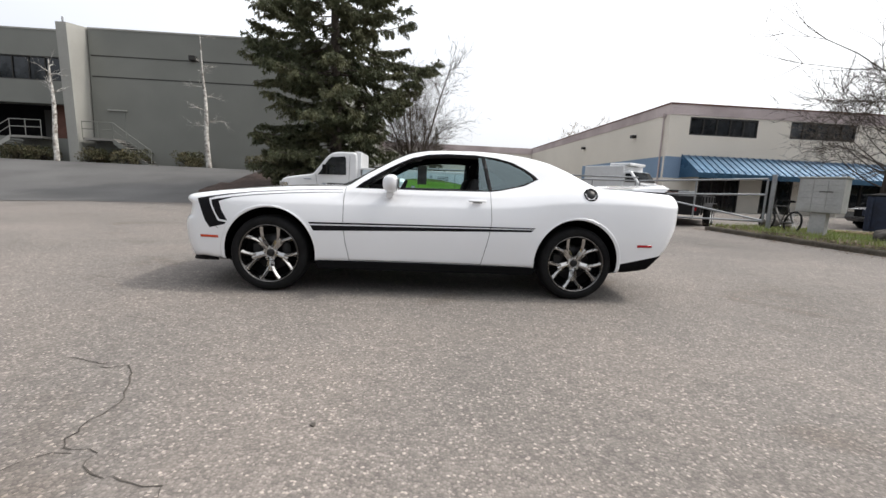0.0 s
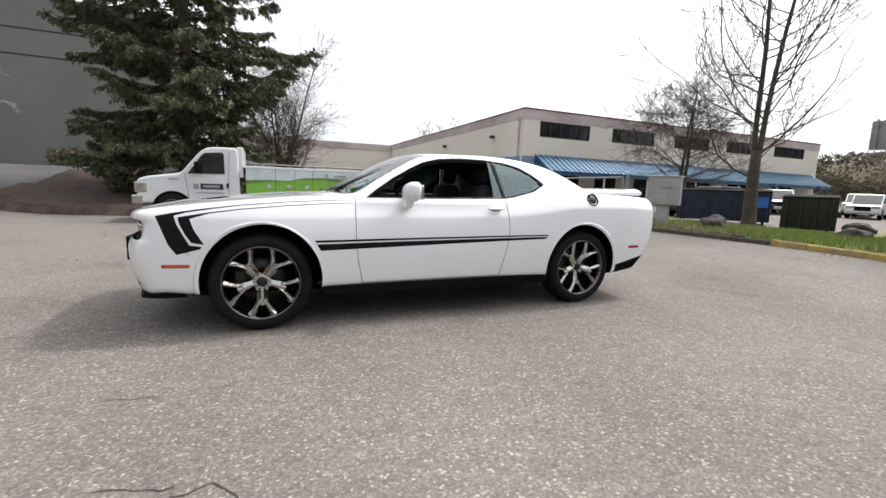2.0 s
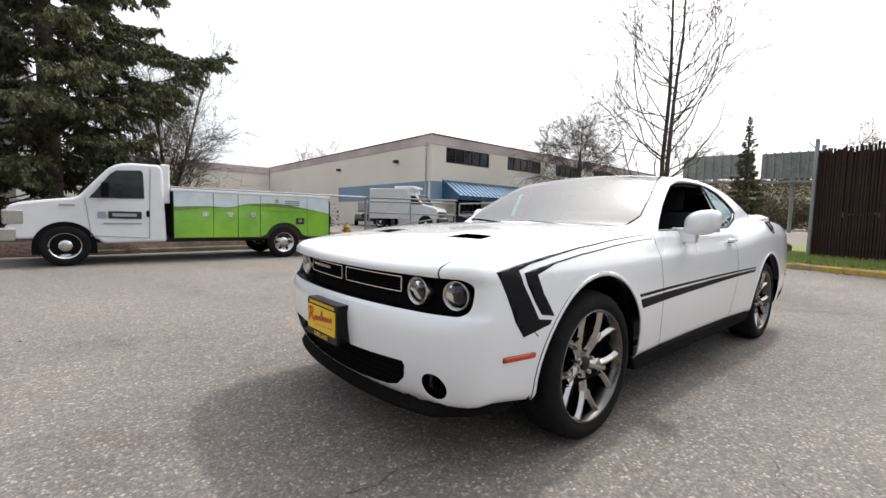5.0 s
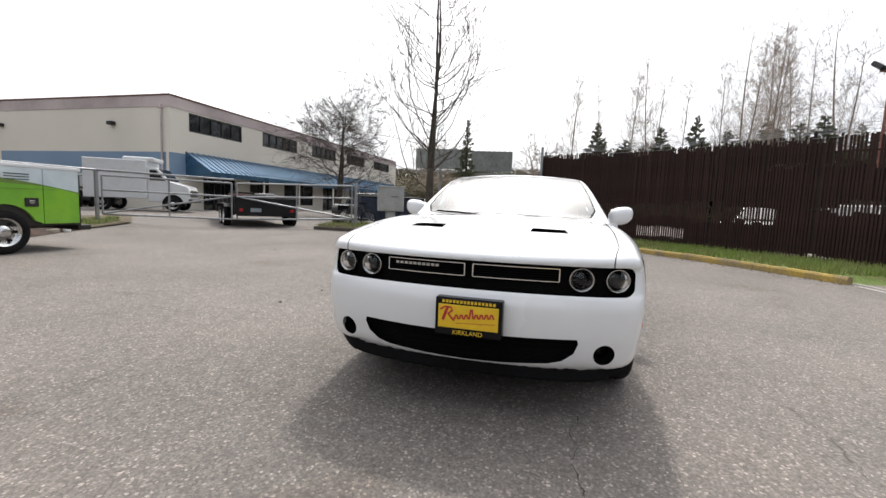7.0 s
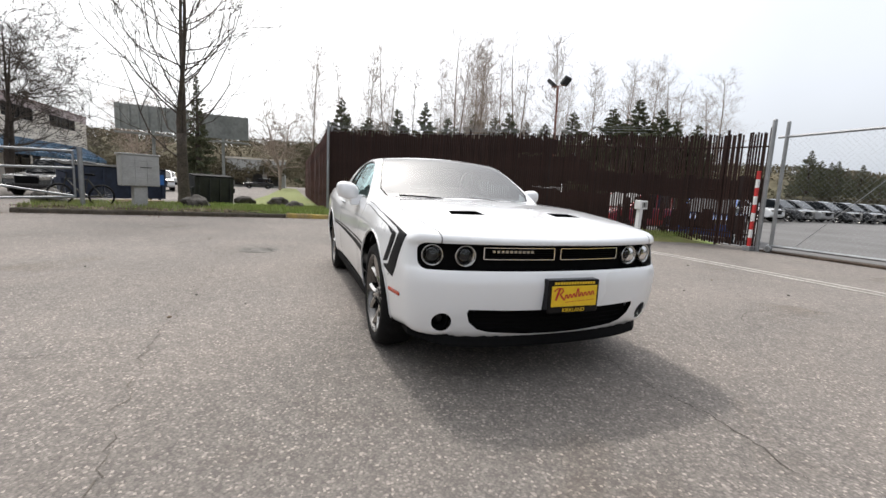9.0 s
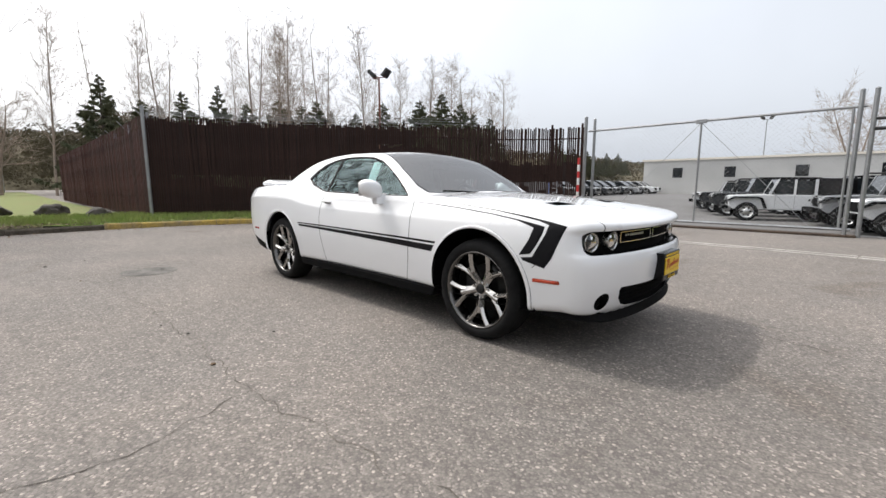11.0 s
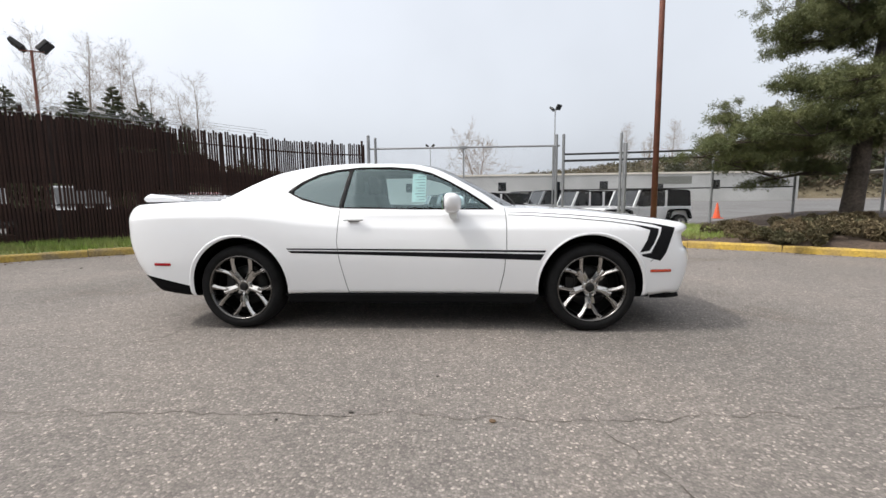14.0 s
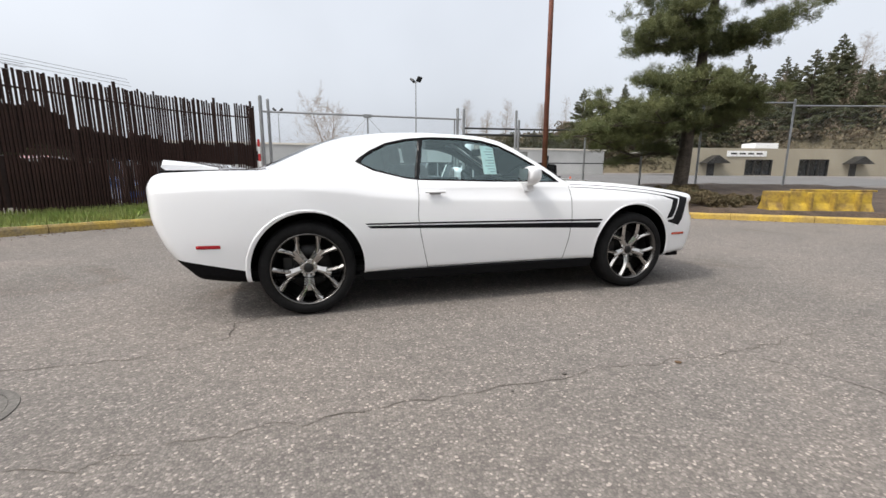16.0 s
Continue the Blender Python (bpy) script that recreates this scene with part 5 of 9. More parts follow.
def bare_tree(name, x, y, height, radius, seed, mat, label, leaders=1, clear=0.18, limbs=26, reach=0.33, depth=2, up=0.03, rise=0.75, base=None, twig=0.006, taper=0.8, sway=0.035, limb=0.36, bole=None):
    """A leafless tree: leader stems, limbs up the stem and several orders of twigs."""
    rng = np.random.default_rng(seed)
    z = gz(x, y) if base is None else base
    t = thing(name, label, "tree", pose(x, y, z, 0, 0, 0))
    stems = []
    for k in range(leaders):
        a = 2 * math.pi * k / leaders + 0.6
        p, d = np.zeros(3), np.array([0, 0, 1.0])
        rows, n = [], 14
        for i in range(n):
            f = i / n
            d = d + rng.normal(0, sway, 3)
            if leaders > 1 and f > clear * 0.6:
                d[:2] += np.array([math.cos(a), math.sin(a)]) * (0.10 if f < 0.35 else -0.02)
            d /= np.linalg.norm(d)
            q = p + d * height / n * (1 - 0.12 * k)
            rows.append((*p, *q, radius * (1 - f) ** taper + 0.012, radius * (1 - (i + 1) / n) ** taper + 0.012))
            p = q
        stems.append(rows)
    if bole:
        h, r0, r1 = bole
        f = [h * k / 6 for k in range(7)]
        at = [np.mean([[np.interp(z, [r[2] for r in rows], [r[i] for r in rows]) for i in (0, 1)] for rows in stems], axis=0) for z in f]
        V, F = stem_mesh([(a[0], a[1], z) for a, z in zip(at, f)], [r0 * 1.25] + [r0 + (r1 - r0) * k / 6 for k in range(1, 7)], 14)
        raw("bole", V, F, mat, t, smooth=True)
    for rows in stems:
        V, F = stem_mesh([r[:3] for r in rows] + [rows[-1][3:6]], [r[6] for r in rows] + [rows[-1][7]])
        raw("trunk", V, F, mat, t, smooth=True)
    segs = []
    for i in range(limbs):
        f = clear + (1 - clear) * (i + rng.uniform(0, 1)) / limbs
        rows = stems[i % leaders]
        r = rows[min(int(f * 14), 13)]
        a = i * 2.4 + rng.uniform(-.4, .4)
        L = height * reach * (1.0 - 0.75 * max(0, f - 0.25)) * rng.uniform(0.65, 1.1)
        p = np.array(r[:3]) + (np.array(r[3:6]) - np.array(r[:3])) * rng.uniform(0, 1)
        branching(rng, p, (math.cos(a), math.sin(a), rise * rng.uniform(0.6, 1.3)), L, max(0.012, twig * 1.8, r[6] * limb), depth, up, segs, least=twig)
    V, F = tubes(segs, 4)
    tagged(raw("crown", V, F.tolist(), mat, t), kind="stuff")
    return t


def sprays(P, D, L, W, rng, droop=0.25):
    """Needle sprays: narrow bent leaves of two triangles each way."""
    n = len(P)
    D = D / (np.linalg.norm(D, axis=1)[:, None] + 1e-9)
    side = np.cross(D, rng.normal(0, 1, (n, 3)))
    side /= np.linalg.norm(side, axis=1)[:, None] + 1e-9
    mid = P + D * (L * 0.45)[:, None]
    tip = P + D * L[:, None] - np.array([0, 0, 1]) * (L * droop)[:, None]
    V = np.stack([P, mid + side * W[:, None], tip, mid - side * W[:, None]], 1).reshape(-1, 3)
    F = np.arange(n * 4).reshape(n, 4)
    return V, F


def spruce(x, y, height, label, name="spruce", mat="needles", seed=11, boughs=230, wide=1.0, reach=(2.6, 2.8, 3.1, 3.35, 3.7, 4.05, 3.85, 3.0, 2.0, .95, .1), spray=1.0, full=1.0):
    """An open-grown spruce: uneven boughs that fork into side boughs, hung with short sprays."""
    rng = np.random.default_rng(seed)
    t = thing(name, label, "tree", pose(x, y, gz(x, y)))
    V, F = stem_mesh([(0.04 * math.sin(i), 0, height * i / 10) for i in range(11)], [.27 * (1 - i / 10) + .02 for i in range(11)])
    raw("trunk", V, F, "bark", t, smooth=True)
    reach = curve([0, .06, .12, .19, .28, .36, .45, .56, .7, .85, 1], [r * wide for r in reach])
    segs, P, D, S = [], [], [], []
    for k in range(boughs):
        f = .03 + .95 * ((k + rng.uniform(0, 1)) / boughs) ** 1.15
        a = k * 2.39996 + rng.normal(0, .25)
        L = float(reach(f)) * rng.choice((rng.uniform(.4, .75), rng.uniform(.75, 1.0), rng.uniform(.95, 1.2)))
        out, lat = np.array([math.cos(a), math.sin(a), 0]), np.array([-math.sin(a), math.cos(a), 0])
        dip, tip_up = rng.uniform(.10, .42) - .25 * f, rng.uniform(.05, .30)
        bend = rng.normal(0, .12)
        spine = [out * L * u + lat * bend * L * u * u + np.array([0, 0, height * f + L * (-dip * u + tip_up * u ** 3 + .12 * u * (f > .5))]) for u in np.linspace(0, 1, 8)]
        for i, (p, q) in enumerate(zip(spine[:-1], spine[1:])):
            segs.append((*p, *q, .010 * L * (1 - i / 8) + .006, .010 * L * (1 - (i + 1) / 8) + .006))
        for u in rng.uniform(.18, 1.0, int(7 + 5.5 * L)) ** .8:
            i = min(int(u * 7), 6)
            root = spine[i] + (spine[i + 1] - spine[i]) * (u * 7 - i)
            l = (.30 * min(1, .1 + L / 1.3) + .26 * L * (1 - u) ** .8) * rng.uniform(.6, 1.25)
            d = out * rng.uniform(.45, 1.1) + lat * rng.choice((-1, 1)) * rng.uniform(.15, 1.0) + np.array([0, 0, rng.uniform(-.55, .15)])
            d /= np.linalg.norm(d)
            end = root + d * l - np.array([0, 0, .12 * l])
            segs.append((*root, *end, .007, .003))
            m = int((26 + 60 * l) * full)
            w = rng.uniform(.0, 1.0, m)
            P.append(root + (end - root) * w[:, None] + rng.normal(0, .028, (m, 3)))
            D.append(d[None] * rng.uniform(.2, .9, m)[:, None] + rng.normal(0, .55, (m, 3)) + np.array([0, 0, -.42]))
            S.append(spray * min(1, .45 + L / 2.2) * rng.uniform(.09, .21, m) * (1.1 - .35 * w))
    V, F = tubes(segs, 3)
    tagged(raw("branchwork", V, F.tolist(), "bark", t), kind="stuff")
    P, D, S = np.concatenate(P), np.concatenate(D), np.concatenate(S)
    V, F = sprays(P, D, S, S * rng.uniform(.12, .24, len(S)), rng, .2)
    tagged(raw("crown", V, F.tolist(), "needles", t), kind="stuff")
    return t


def clumps(P, R, count, rng, size, flat=.75, wide=(.18, .4)):
    """Leaves scattered in loose clumps of centre P and radius R."""
    k = rng.integers(0, len(P), count)
    d = rng.normal(0, 1, (count, 3))
    d /= np.linalg.norm(d, axis=1)[:, None]
    pos = P[k] + d * (R[k] * rng.uniform(0.5, 1.0, count) ** 0.5)[:, None] * np.array([1, 1, flat])
    L = size * rng.uniform(.6, 1.4, count)
    return sprays(pos, d + rng.normal(0, .5, (count, 3)), L, L * rng.uniform(*wide, count), rng, 0.1)


def shrub(x, y, w, h, seed, mat, label, base=None, count=2200, leaf=.11):
    rng = np.random.default_rng(seed)
    z = gz(x, y) if base is None else base
    t = thing("shrub", label, "shrub", pose(x, y, z))
    segs = []
    for i in range(16):
        a = rng.uniform(0, 6.28)
        branching(rng, (0, 0, 0), (math.cos(a) * w / h, math.sin(a) * w / h, 1.0), h * .8, .02, 1, 0.02, segs)
    V, F = tubes(segs, 3)
    tagged(raw("branchwork", V, F.tolist(), "bark", t), kind="stuff")
    P = rng.uniform(-1, 1, (26, 3)) * np.array([w * .75, w * .75, h * .3]) + np.array([0, 0, h * .5])
    V, F = clumps(P, np.full(26, h * .33), count, rng, leaf)
    tagged(raw("foliage", V, F.tolist(), mat, t), kind="stuff")
    return t


spruce(-3.95, 14.8, 17.0, "large dark green spruce with drooping ragged boughs")
bare_tree("bare_tree", -0.5, 18.6, 8.2, 0.06, 21, "bark", "leafless many-stemmed tree behind the spruce", leaders=5, limbs=190, reach=.34, depth=2, clear=.06, limb=.3, twig=.0055, rise=.95)
bare_tree("birch", -13.2, 22.7, 7.8, 0.15, 22, "bark_birch", "pruned white-barked birch in front of the warehouse", leaders=1, limbs=9, reach=.16, depth=2, clear=.25, rise=.1, limb=.2, taper=.9)
bare_tree("birch", -22.2, 22.7, 6.0, 0.14, 23, "bark_birch", "pruned white-barked birch with a few upper forks", leaders=1, limbs=7, reach=.34, depth=1, clear=.6, taper=.5, limb=.4, rise=.8)
for i, (x, w) in enumerate(((-15.2, 1.0), (-18.9, 1.3), (-21.0, .8), (-24.5, 1.0), (-26.0, .9), (-10.5, 1.1), (-9.0, .9))):
    shrub(x, 24.4, w, 1.0, 30 + i, "shrub", "clipped evergreen shrub along the warehouse wall")
bare_tree("bare_tree", 14.0, 5.2, 13.5, 0.092, 41, "bark", "tall leafless maple with twin leaders on the verge", leaders=2, limbs=70, reach=.35, depth=2, clear=.18, rise=.42, up=.15, twig=.0075, taper=.9, limb=.36, bole=(2.7, .22, .15))
bare_tree("bare_tree", 21.3, 13.8, 7.6, 0.11, 42, "bark", "round leafless tree in front of the awning", leaders=2, limbs=54, reach=.50, depth=3, clear=.24, rise=.6, limb=.36, twig=.008)
spruce(40, 9.3, 10.3, "slender dark conifer before the billboard", "conifer", "needles_far", 43, 130, .62, (2.5, 2.6, 2.55, 2.4, 2.15, 1.9, 1.6, 1.25, .85, .42, .05), 1.25, .5)


# ---- the white coupe ----
def smax(a, b, k):
    h = np.clip(0.5 + 0.5 * (a - b) / k, 0, 1)
    return b + (a - b) * h + k * h * (1 - h)


def smin(a, b, k):
    return -smax(-a, -b, k)


car_width = curve([-2.45, -2.3, -2.15, -2.0, -1.75, -1.475, -1.1, -0.6, 0.0, 0.6, 1.1, 1.5, 1.9, 2.2, 2.4, 2.6],
                  [0.79, 0.845, 0.882, 0.908, 0.938, 0.955, 0.945, 0.93, 0.926, 0.93, 0.95, 0.962, 0.955, 0.93, 0.895, 0.84])
car_crease = curve([-2.45, -2.0, -1.2, -0.6, 0.3, 0.65, 0.95, 1.25, 1.6, 2.0, 2.5], [0.81, 0.84, 0.845, 0.85, 0.865, 0.875, 0.90, 0.945, 0.965, 0.965, 0.94])
car_hood = curve([-2.46, -2.36, -2.2, -1.9, -1.5, -1.1, -0.8, -0.3, 0.4, 1.0, 1.4, 1.8, 2.1, 2.4, 2.6],
                 [0.832, 0.868, 0.908, 0.958, 1.002, 1.03, 1.038, 1.03, 1.04, 1.06, 1.095, 1.11, 1.11, 1.10, 1.08])
car_edge = curve([-2.46, -2.15, -1.7, -1.25, -0.8, -0.5, 0.3, 0.8, 1.1, 1.5, 1.9, 2.3, 2.6], [0.835, 0.895, 0.953, 0.994, 1.01, 1.018, 1.025, 1.04, 1.075, 1.10, 1.095, 1.075, 1.05])
car_under = curve([-2.45, -2.2, -1.95, -1.0, 0.0, 1.05, 1.85, 2.3, 2.6], [0.285, 0.28, 0.285, 0.30, 0.30, 0.30, 0.285, 0.34, 0.42])
car_nose = curve([0.15, 0.27, 0.36, 0.49, 0.60, 0.665, 0.69, 0.80, 0.832, 0.86, 0.92, 1.1], [-2.26, -2.33, -2.375, -2.41, -2.42, -2.405, -2.385, -2.365, -2.395, -2.40, -2.36, -2.1])
car_tail = curve([0.2, 0.34, 0.47, 0.6, 0.8, 0.95, 1.05, 1.12, 1.3], [2.28, 2.36, 2.475, 2.55, 2.605, 2.61, 2.575, 2.51, 2.42])
car_roof = curve([-1.0, -0.86, -0.6, -0.3, -0.05, 0.2, 0.5, 0.8, 1.05, 1.25, 1.45, 1.65, 1.85, 2.0], [0.955, 1.022, 1.15, 1.295, 1.395, 1.437, 1.452, 1.442, 1.415, 1.375, 1.305, 1.215, 1.125, 1.06])

screen_mid = curve([-1.05, -1.0, -0.93, -0.85, -0.69, -0.6, -0.45, -0.3, -0.16, 0.0, 0.2, 0.4], [0.94, 0.975, 1.025, 1.07, 1.155, 1.205, 1.285, 1.36, 1.412, 1.437, 1.447, 1.449])
screen_side = curve([-1.05, -1.0, -0.93, -0.85, -0.69, -0.6, -0.45, -0.3, -0.16, 0.0, 0.2, 0.4], [0.82, 0.86, 0.91, 0.97, 1.083, 1.14, 1.222, 1.30, 1.355, 1.383, 1.395, 1.399])


def car_field(x, y, z):
    """Below zero inside the body: a lower body and a cabin blended together."""
    ay = np.abs(y)
    w, c = car_width(x), car_crease(x)
    low = 0.035 * np.clip((0.62 - z) / 0.32, 0, 1.4) ** 1.5
    mid = 0.022 * np.clip((z - 0.62) / np.maximum(c - 0.62, .05), 0, 1) ** 2
    over = np.clip(z - c, 0, 1)
    side = ay - (w - low - mid - over * (0.38 + 1.3 * over))
    t = np.clip(ay / 0.88, 0, 1.2)
    top = z - (car_hood(x) + (car_edge(x) - car_hood(x)) * t ** 2.4)
    under = car_under(x) + 0.025 * np.clip((ay - 0.50) / 0.3, 0, 1.3) ** 2 * np.clip((-1.9 - x) / 0.2, 0, 1) - z
    nose = car_nose(z) + 0.125 * (ay / 0.8) ** 2.2 + 0.45 * np.clip(ay - 0.66, 0, 1) ** 1.5 - x
    tail = x - (car_tail(z) - 0.09 * (ay / 0.8) ** 2.4 - 0.3 * np.clip(ay - 0.72, 0, 1) ** 1.5)
    body = smax(smax(side, top, 0.05), smax(smax(nose, tail, 0.02), under, 0.03), 0.055)
    gl = ay - (0.846 - (np.maximum(z, 0.97) - 1.0) * 0.49 - 0.06 * np.clip(z - 1.25, 0, 1) - 0.035 * np.clip(x - 0.5, 0, 2))
    gt = z - np.where(x < 0.4, screen_mid(x) + (screen_side(x) - screen_mid(x)) * (ay / 0.72) ** 2, car_roof(x + 0.15 * ay * ay) - 0.035 * (ay / 0.6) ** 2)
    cabin = smax(gl, gt, 0.055)
    cabin = smax(smax(cabin, 0.6 - z, 0.05), np.maximum(-1.05 - x, x - 1.95), 0.05)
    return smin(body, cabin, 0.035)


def car_shell():
    """The body's surface, found along rays that leave a spine inside it."""
    s0, s1, zc = -1.95, 2.0, 0.62
    th = np.radians(np.unique(np.concatenate([np.linspace(-90, -24, 14), np.linspace(-24, 32, 74), np.linspace(32, 90, 54)])))
    th = np.concatenate([th, np.pi - th[-2::-1]])[:]
    nv = len(th)
    xs = np.linspace(s0, s1, 190)
    fan = np.linspace(0, np.pi / 2, 46)[1:-1]
    origins, dirs = [], []
    ring = np.stack([np.zeros(nv), np.cos(th), np.sin(th)], -1)
    for a in fan[::-1]:
        origins.append(np.tile([s0, 0, zc], (nv, 1)))
        dirs.append(ring * math.cos(a) + np.array([-1, 0, 0]) * math.sin(a))
    for x in xs:
        origins.append(np.tile([x, 0, zc], (nv, 1)))
        dirs.append(ring)
    for a in fan:
        origins.append(np.tile([s1, 0, zc], (nv, 1)))
        dirs.append(ring * math.cos(a) + np.array([1, 0, 0]) * math.sin(a))
    O, D = np.array(origins), np.array(dirs)
    lo, hi = np.zeros(O.shape[:2]), np.full(O.shape[:2], 1.6)
    for _ in range(34):
        mid = (lo + hi) / 2
        P = O + D * mid[..., None]
        inn = car_field(P[..., 0], P[..., 1], P[..., 2]) < 0
        lo, hi = np.where(inn, mid, lo), np.where(inn, hi, mid)
    P = O + D * lo[..., None]
    bm = bmesh.new()
    rows = [[bm.verts.new(p) for p in r[:-1]] for r in P]
    n = nv - 1
    for a, b in zip(rows[:-1], rows[1:]):
        for j in range(n):
            bm.faces.new((a[j], a[(j + 1) % n], b[(j + 1) % n], b[j]))
    for row, flip in ((rows[0], False), (rows[-1], True)):
        bm.faces.new(row if flip else row[::-1])
    bmesh.ops.recalc_face_normals(bm, faces=bm.faces[:])
    return bm


def cut_outline(bm, poly, plane, pick, reach=0.05):
    """Cuts the faces near a polygon's edges, seen along one axis, so that the outline lies on edges."""
    ia, ib = {"xz": (0, 2), "xy": (0, 1), "yz": (1, 2)}[plane]
    cand = []
    for f in bm.faces:
        c = f.calc_center_median()
        if pick(c):
            cand.append((f, c[ia], c[ib]))
    n = len(poly)
    for i in range(n):
        (x0, y0), (x1, y1) = poly[i], poly[(i + 1) % n]
        dx, dy = x1 - x0, y1 - y0
        L = math.hypot(dx, dy)
        if L < 1e-6:
            continue
        dx, dy = dx / L, dy / L
        near, rest = [], []
        for f, cx, cy in cand:
            if not f.is_valid:
                continue
            t = (cx - x0) * dx + (cy - y0) * dy
            d = abs((cx - x0) * dy - (cy - y0) * dx)
            (near if -reach < t < L + reach and d < reach else rest).append((f, cx, cy))
        if not near:
            continue
        fs = [f for f, _, _ in near]
        geom = fs + list({e for f in fs for e in f.edges}) + list({v for f in fs for v in f.verts})
        no, co = [0, 0, 0], [0, 0, 0]
        no[ia], no[ib], co[ia], co[ib] = -dy, dx, x0, y0
        r = bmesh.ops.bisect_plane(bm, geom=geom, plane_co=co, plane_no=no, dist=1e-5)
        cand = rest
        for g in r["geom"]:
            if isinstance(g, bmesh.types.BMFace) and g.is_valid:
                c = g.calc_center_median()
                cand.append((g, c[ia], c[ib]))


def take(bm, poly, plane, pick):
    """The faces inside an outline, taken out of the mesh as a new one."""
    ia, ib = {"xz": (0, 2), "xy": (0, 1), "yz": (1, 2)}[plane]
    fs, cs = [], []
    for f in bm.faces:
        c = f.calc_center_median()
        if pick(c):
            fs.append(f)
            cs.append((c[ia], c[ib]))
    if not fs:
        return bmesh.new()
    cs = np.array(cs)
    m = inside(cs[:, 0], cs[:, 1], list(poly))
    chosen = [f for f, k in zip(fs, m) if k]
    nb, vm = bmesh.new(), {}
    for f in chosen:
        f.normal_update()
        vs = []
        for v in f.verts:
            if v.index not in vm or v not in vm:
                pass
            if v not in vm:
                vm[v] = nb.verts.new(v.co)
            vs.append(vm[v])
        nb.faces.new(vs)
    bmesh.ops.delete(bm, geom=chosen, context="FACES")
    return nb


def push(bm, d):
    """Moves a patch along its normals."""
    bm.normal_update()
    mv = [(v, v.normal.copy()) for v in bm.verts]
    for v, nn in mv:
        v.co += nn * d
    return bm


def thicken(bm, depth):
    """Gives a patch depth inwards: a rim round its border and a copy of its faces."""
    bm.normal_update()
    border = [e for e in bm.edges if e.is_boundary]
    r = bmesh.ops.extrude_edge_only(bm, edges=border)
    nv = [g for g in r["geom"] if isinstance(g, bmesh.types.BMVert)]
    for v in nv:
        v.co += v.normal * -depth if v.normal.length > 0.5 else Vector((0, 0, 0))
    return bm


def arc(cx, cz, rx, rz, a0, a1, n):
    return [(cx + rx * math.cos(radians(a0 + (a1 - a0) * i / n)), cz + rz * math.sin(radians(a0 + (a1 - a0) * i / n))) for i in range(n + 1)]


def round_rect(x0, x1, z0, z1, r, n=4):
    return arc(x1 - r, z1 - r, r, r, 0, 90, n) + arc(x0 + r, z1 - r, r, r, 90, 180, n) + arc(x0 + r, z0 + r, r, r, 180, 270, n) + arc(x1 - r, z0 + r, r, r, 270, 360, n)


coupe = thing("coupe", "white two-door muscle coupe with black side stripes and dark alloy wheels", "car")
shell = car_shell()
AX = 1.475
DLO = [(1.05, 1.165), (0.94, 1.115), (0.82, 1.085), (0.70, 1.055), (0.60, 1.043), (0.0, 1.03), (-0.66, 1.02), (-0.60, 1.065), (-0.45, 1.165), (-0.30, 1.25), (-0.16, 1.315), (0.0, 1.355), (0.20, 1.372), (0.46, 1.372), (0.66, 1.352), (0.82, 1.315), (0.95, 1.255), (1.03, 1.20)]
REVEAL = [(1.09, 1.17), (0.95, 1.10), (0.82, 1.068), (0.70, 1.04), (0.60, 1.028), (0.0, 1.014), (-0.69, 1.008), (-0.62, 1.065), (-0.455, 1.172), (-0.30, 1.258), (-0.16, 1.324), (0.0, 1.365), (0.20, 1.382), (0.46, 1.382), (0.67, 1.362), (0.835, 1.324), (0.97, 1.26), (1.055, 1.203)]
left, right = (lambda c: c.y < -0.35), (lambda c: c.y > 0.35)
front_pick = lambda c: c.x < -1.9
windshield = [(-0.915, 0.0), (-0.9, 0.3), (-0.855, 0.55), (-0.775, 0.69), (-0.67, 0.728), (-0.45, 0.685), (-0.25, 0.632), (-0.06, 0.59), (-0.11, 0.32), (-0.13, 0.0), (-0.11, -0.32), (-0.06, -0.59), (-0.25, -0.632), (-0.45, -0.685), (-0.67, -0.728), (-0.775, -0.69), (-0.855, -0.55), (-0.9, -0.3)]
rear_glass = [(1.22, 0.0), (1.21, 0.3), (1.18, 0.44), (1.45, 0.50), (1.70, 0.52), (1.78, 0.45), (1.81, 0.0), (1.78, -0.45), (1.70, -0.52), (1.45, -0.50), (1.18, -0.44), (1.21, -0.3)]
front_arch = arc(-AX, 0.372, 0.432, 0.438, -30, 210, 36)
rear_arch = arc(AX, 0.372, 0.422, 0.434, -30, 210, 36)
front_lip = arc(-AX, 0.372, 0.445, 0.451, -30, 210, 36)
rear_lip = arc(AX, 0.372, 0.435, 0.447, -30, 210, 36)
panel = round_rect(-0.818, 0.818, 0.680, 0.824, 0.045, 5)
intake = [(0.555, 0.468), (0.30, 0.462), (0, 0.460), (-0.30, 0.462), (-0.555, 0.468), (-0.563, 0.448), (-0.545, 0.392), (-0.49, 0.345), (-0.42, 0.325), (-0.2, 0.307), (0, 0.301), (0.2, 0.307), (0.42, 0.325), (0.49, 0.345), (0.545, 0.392), (0.563, 0.448)]

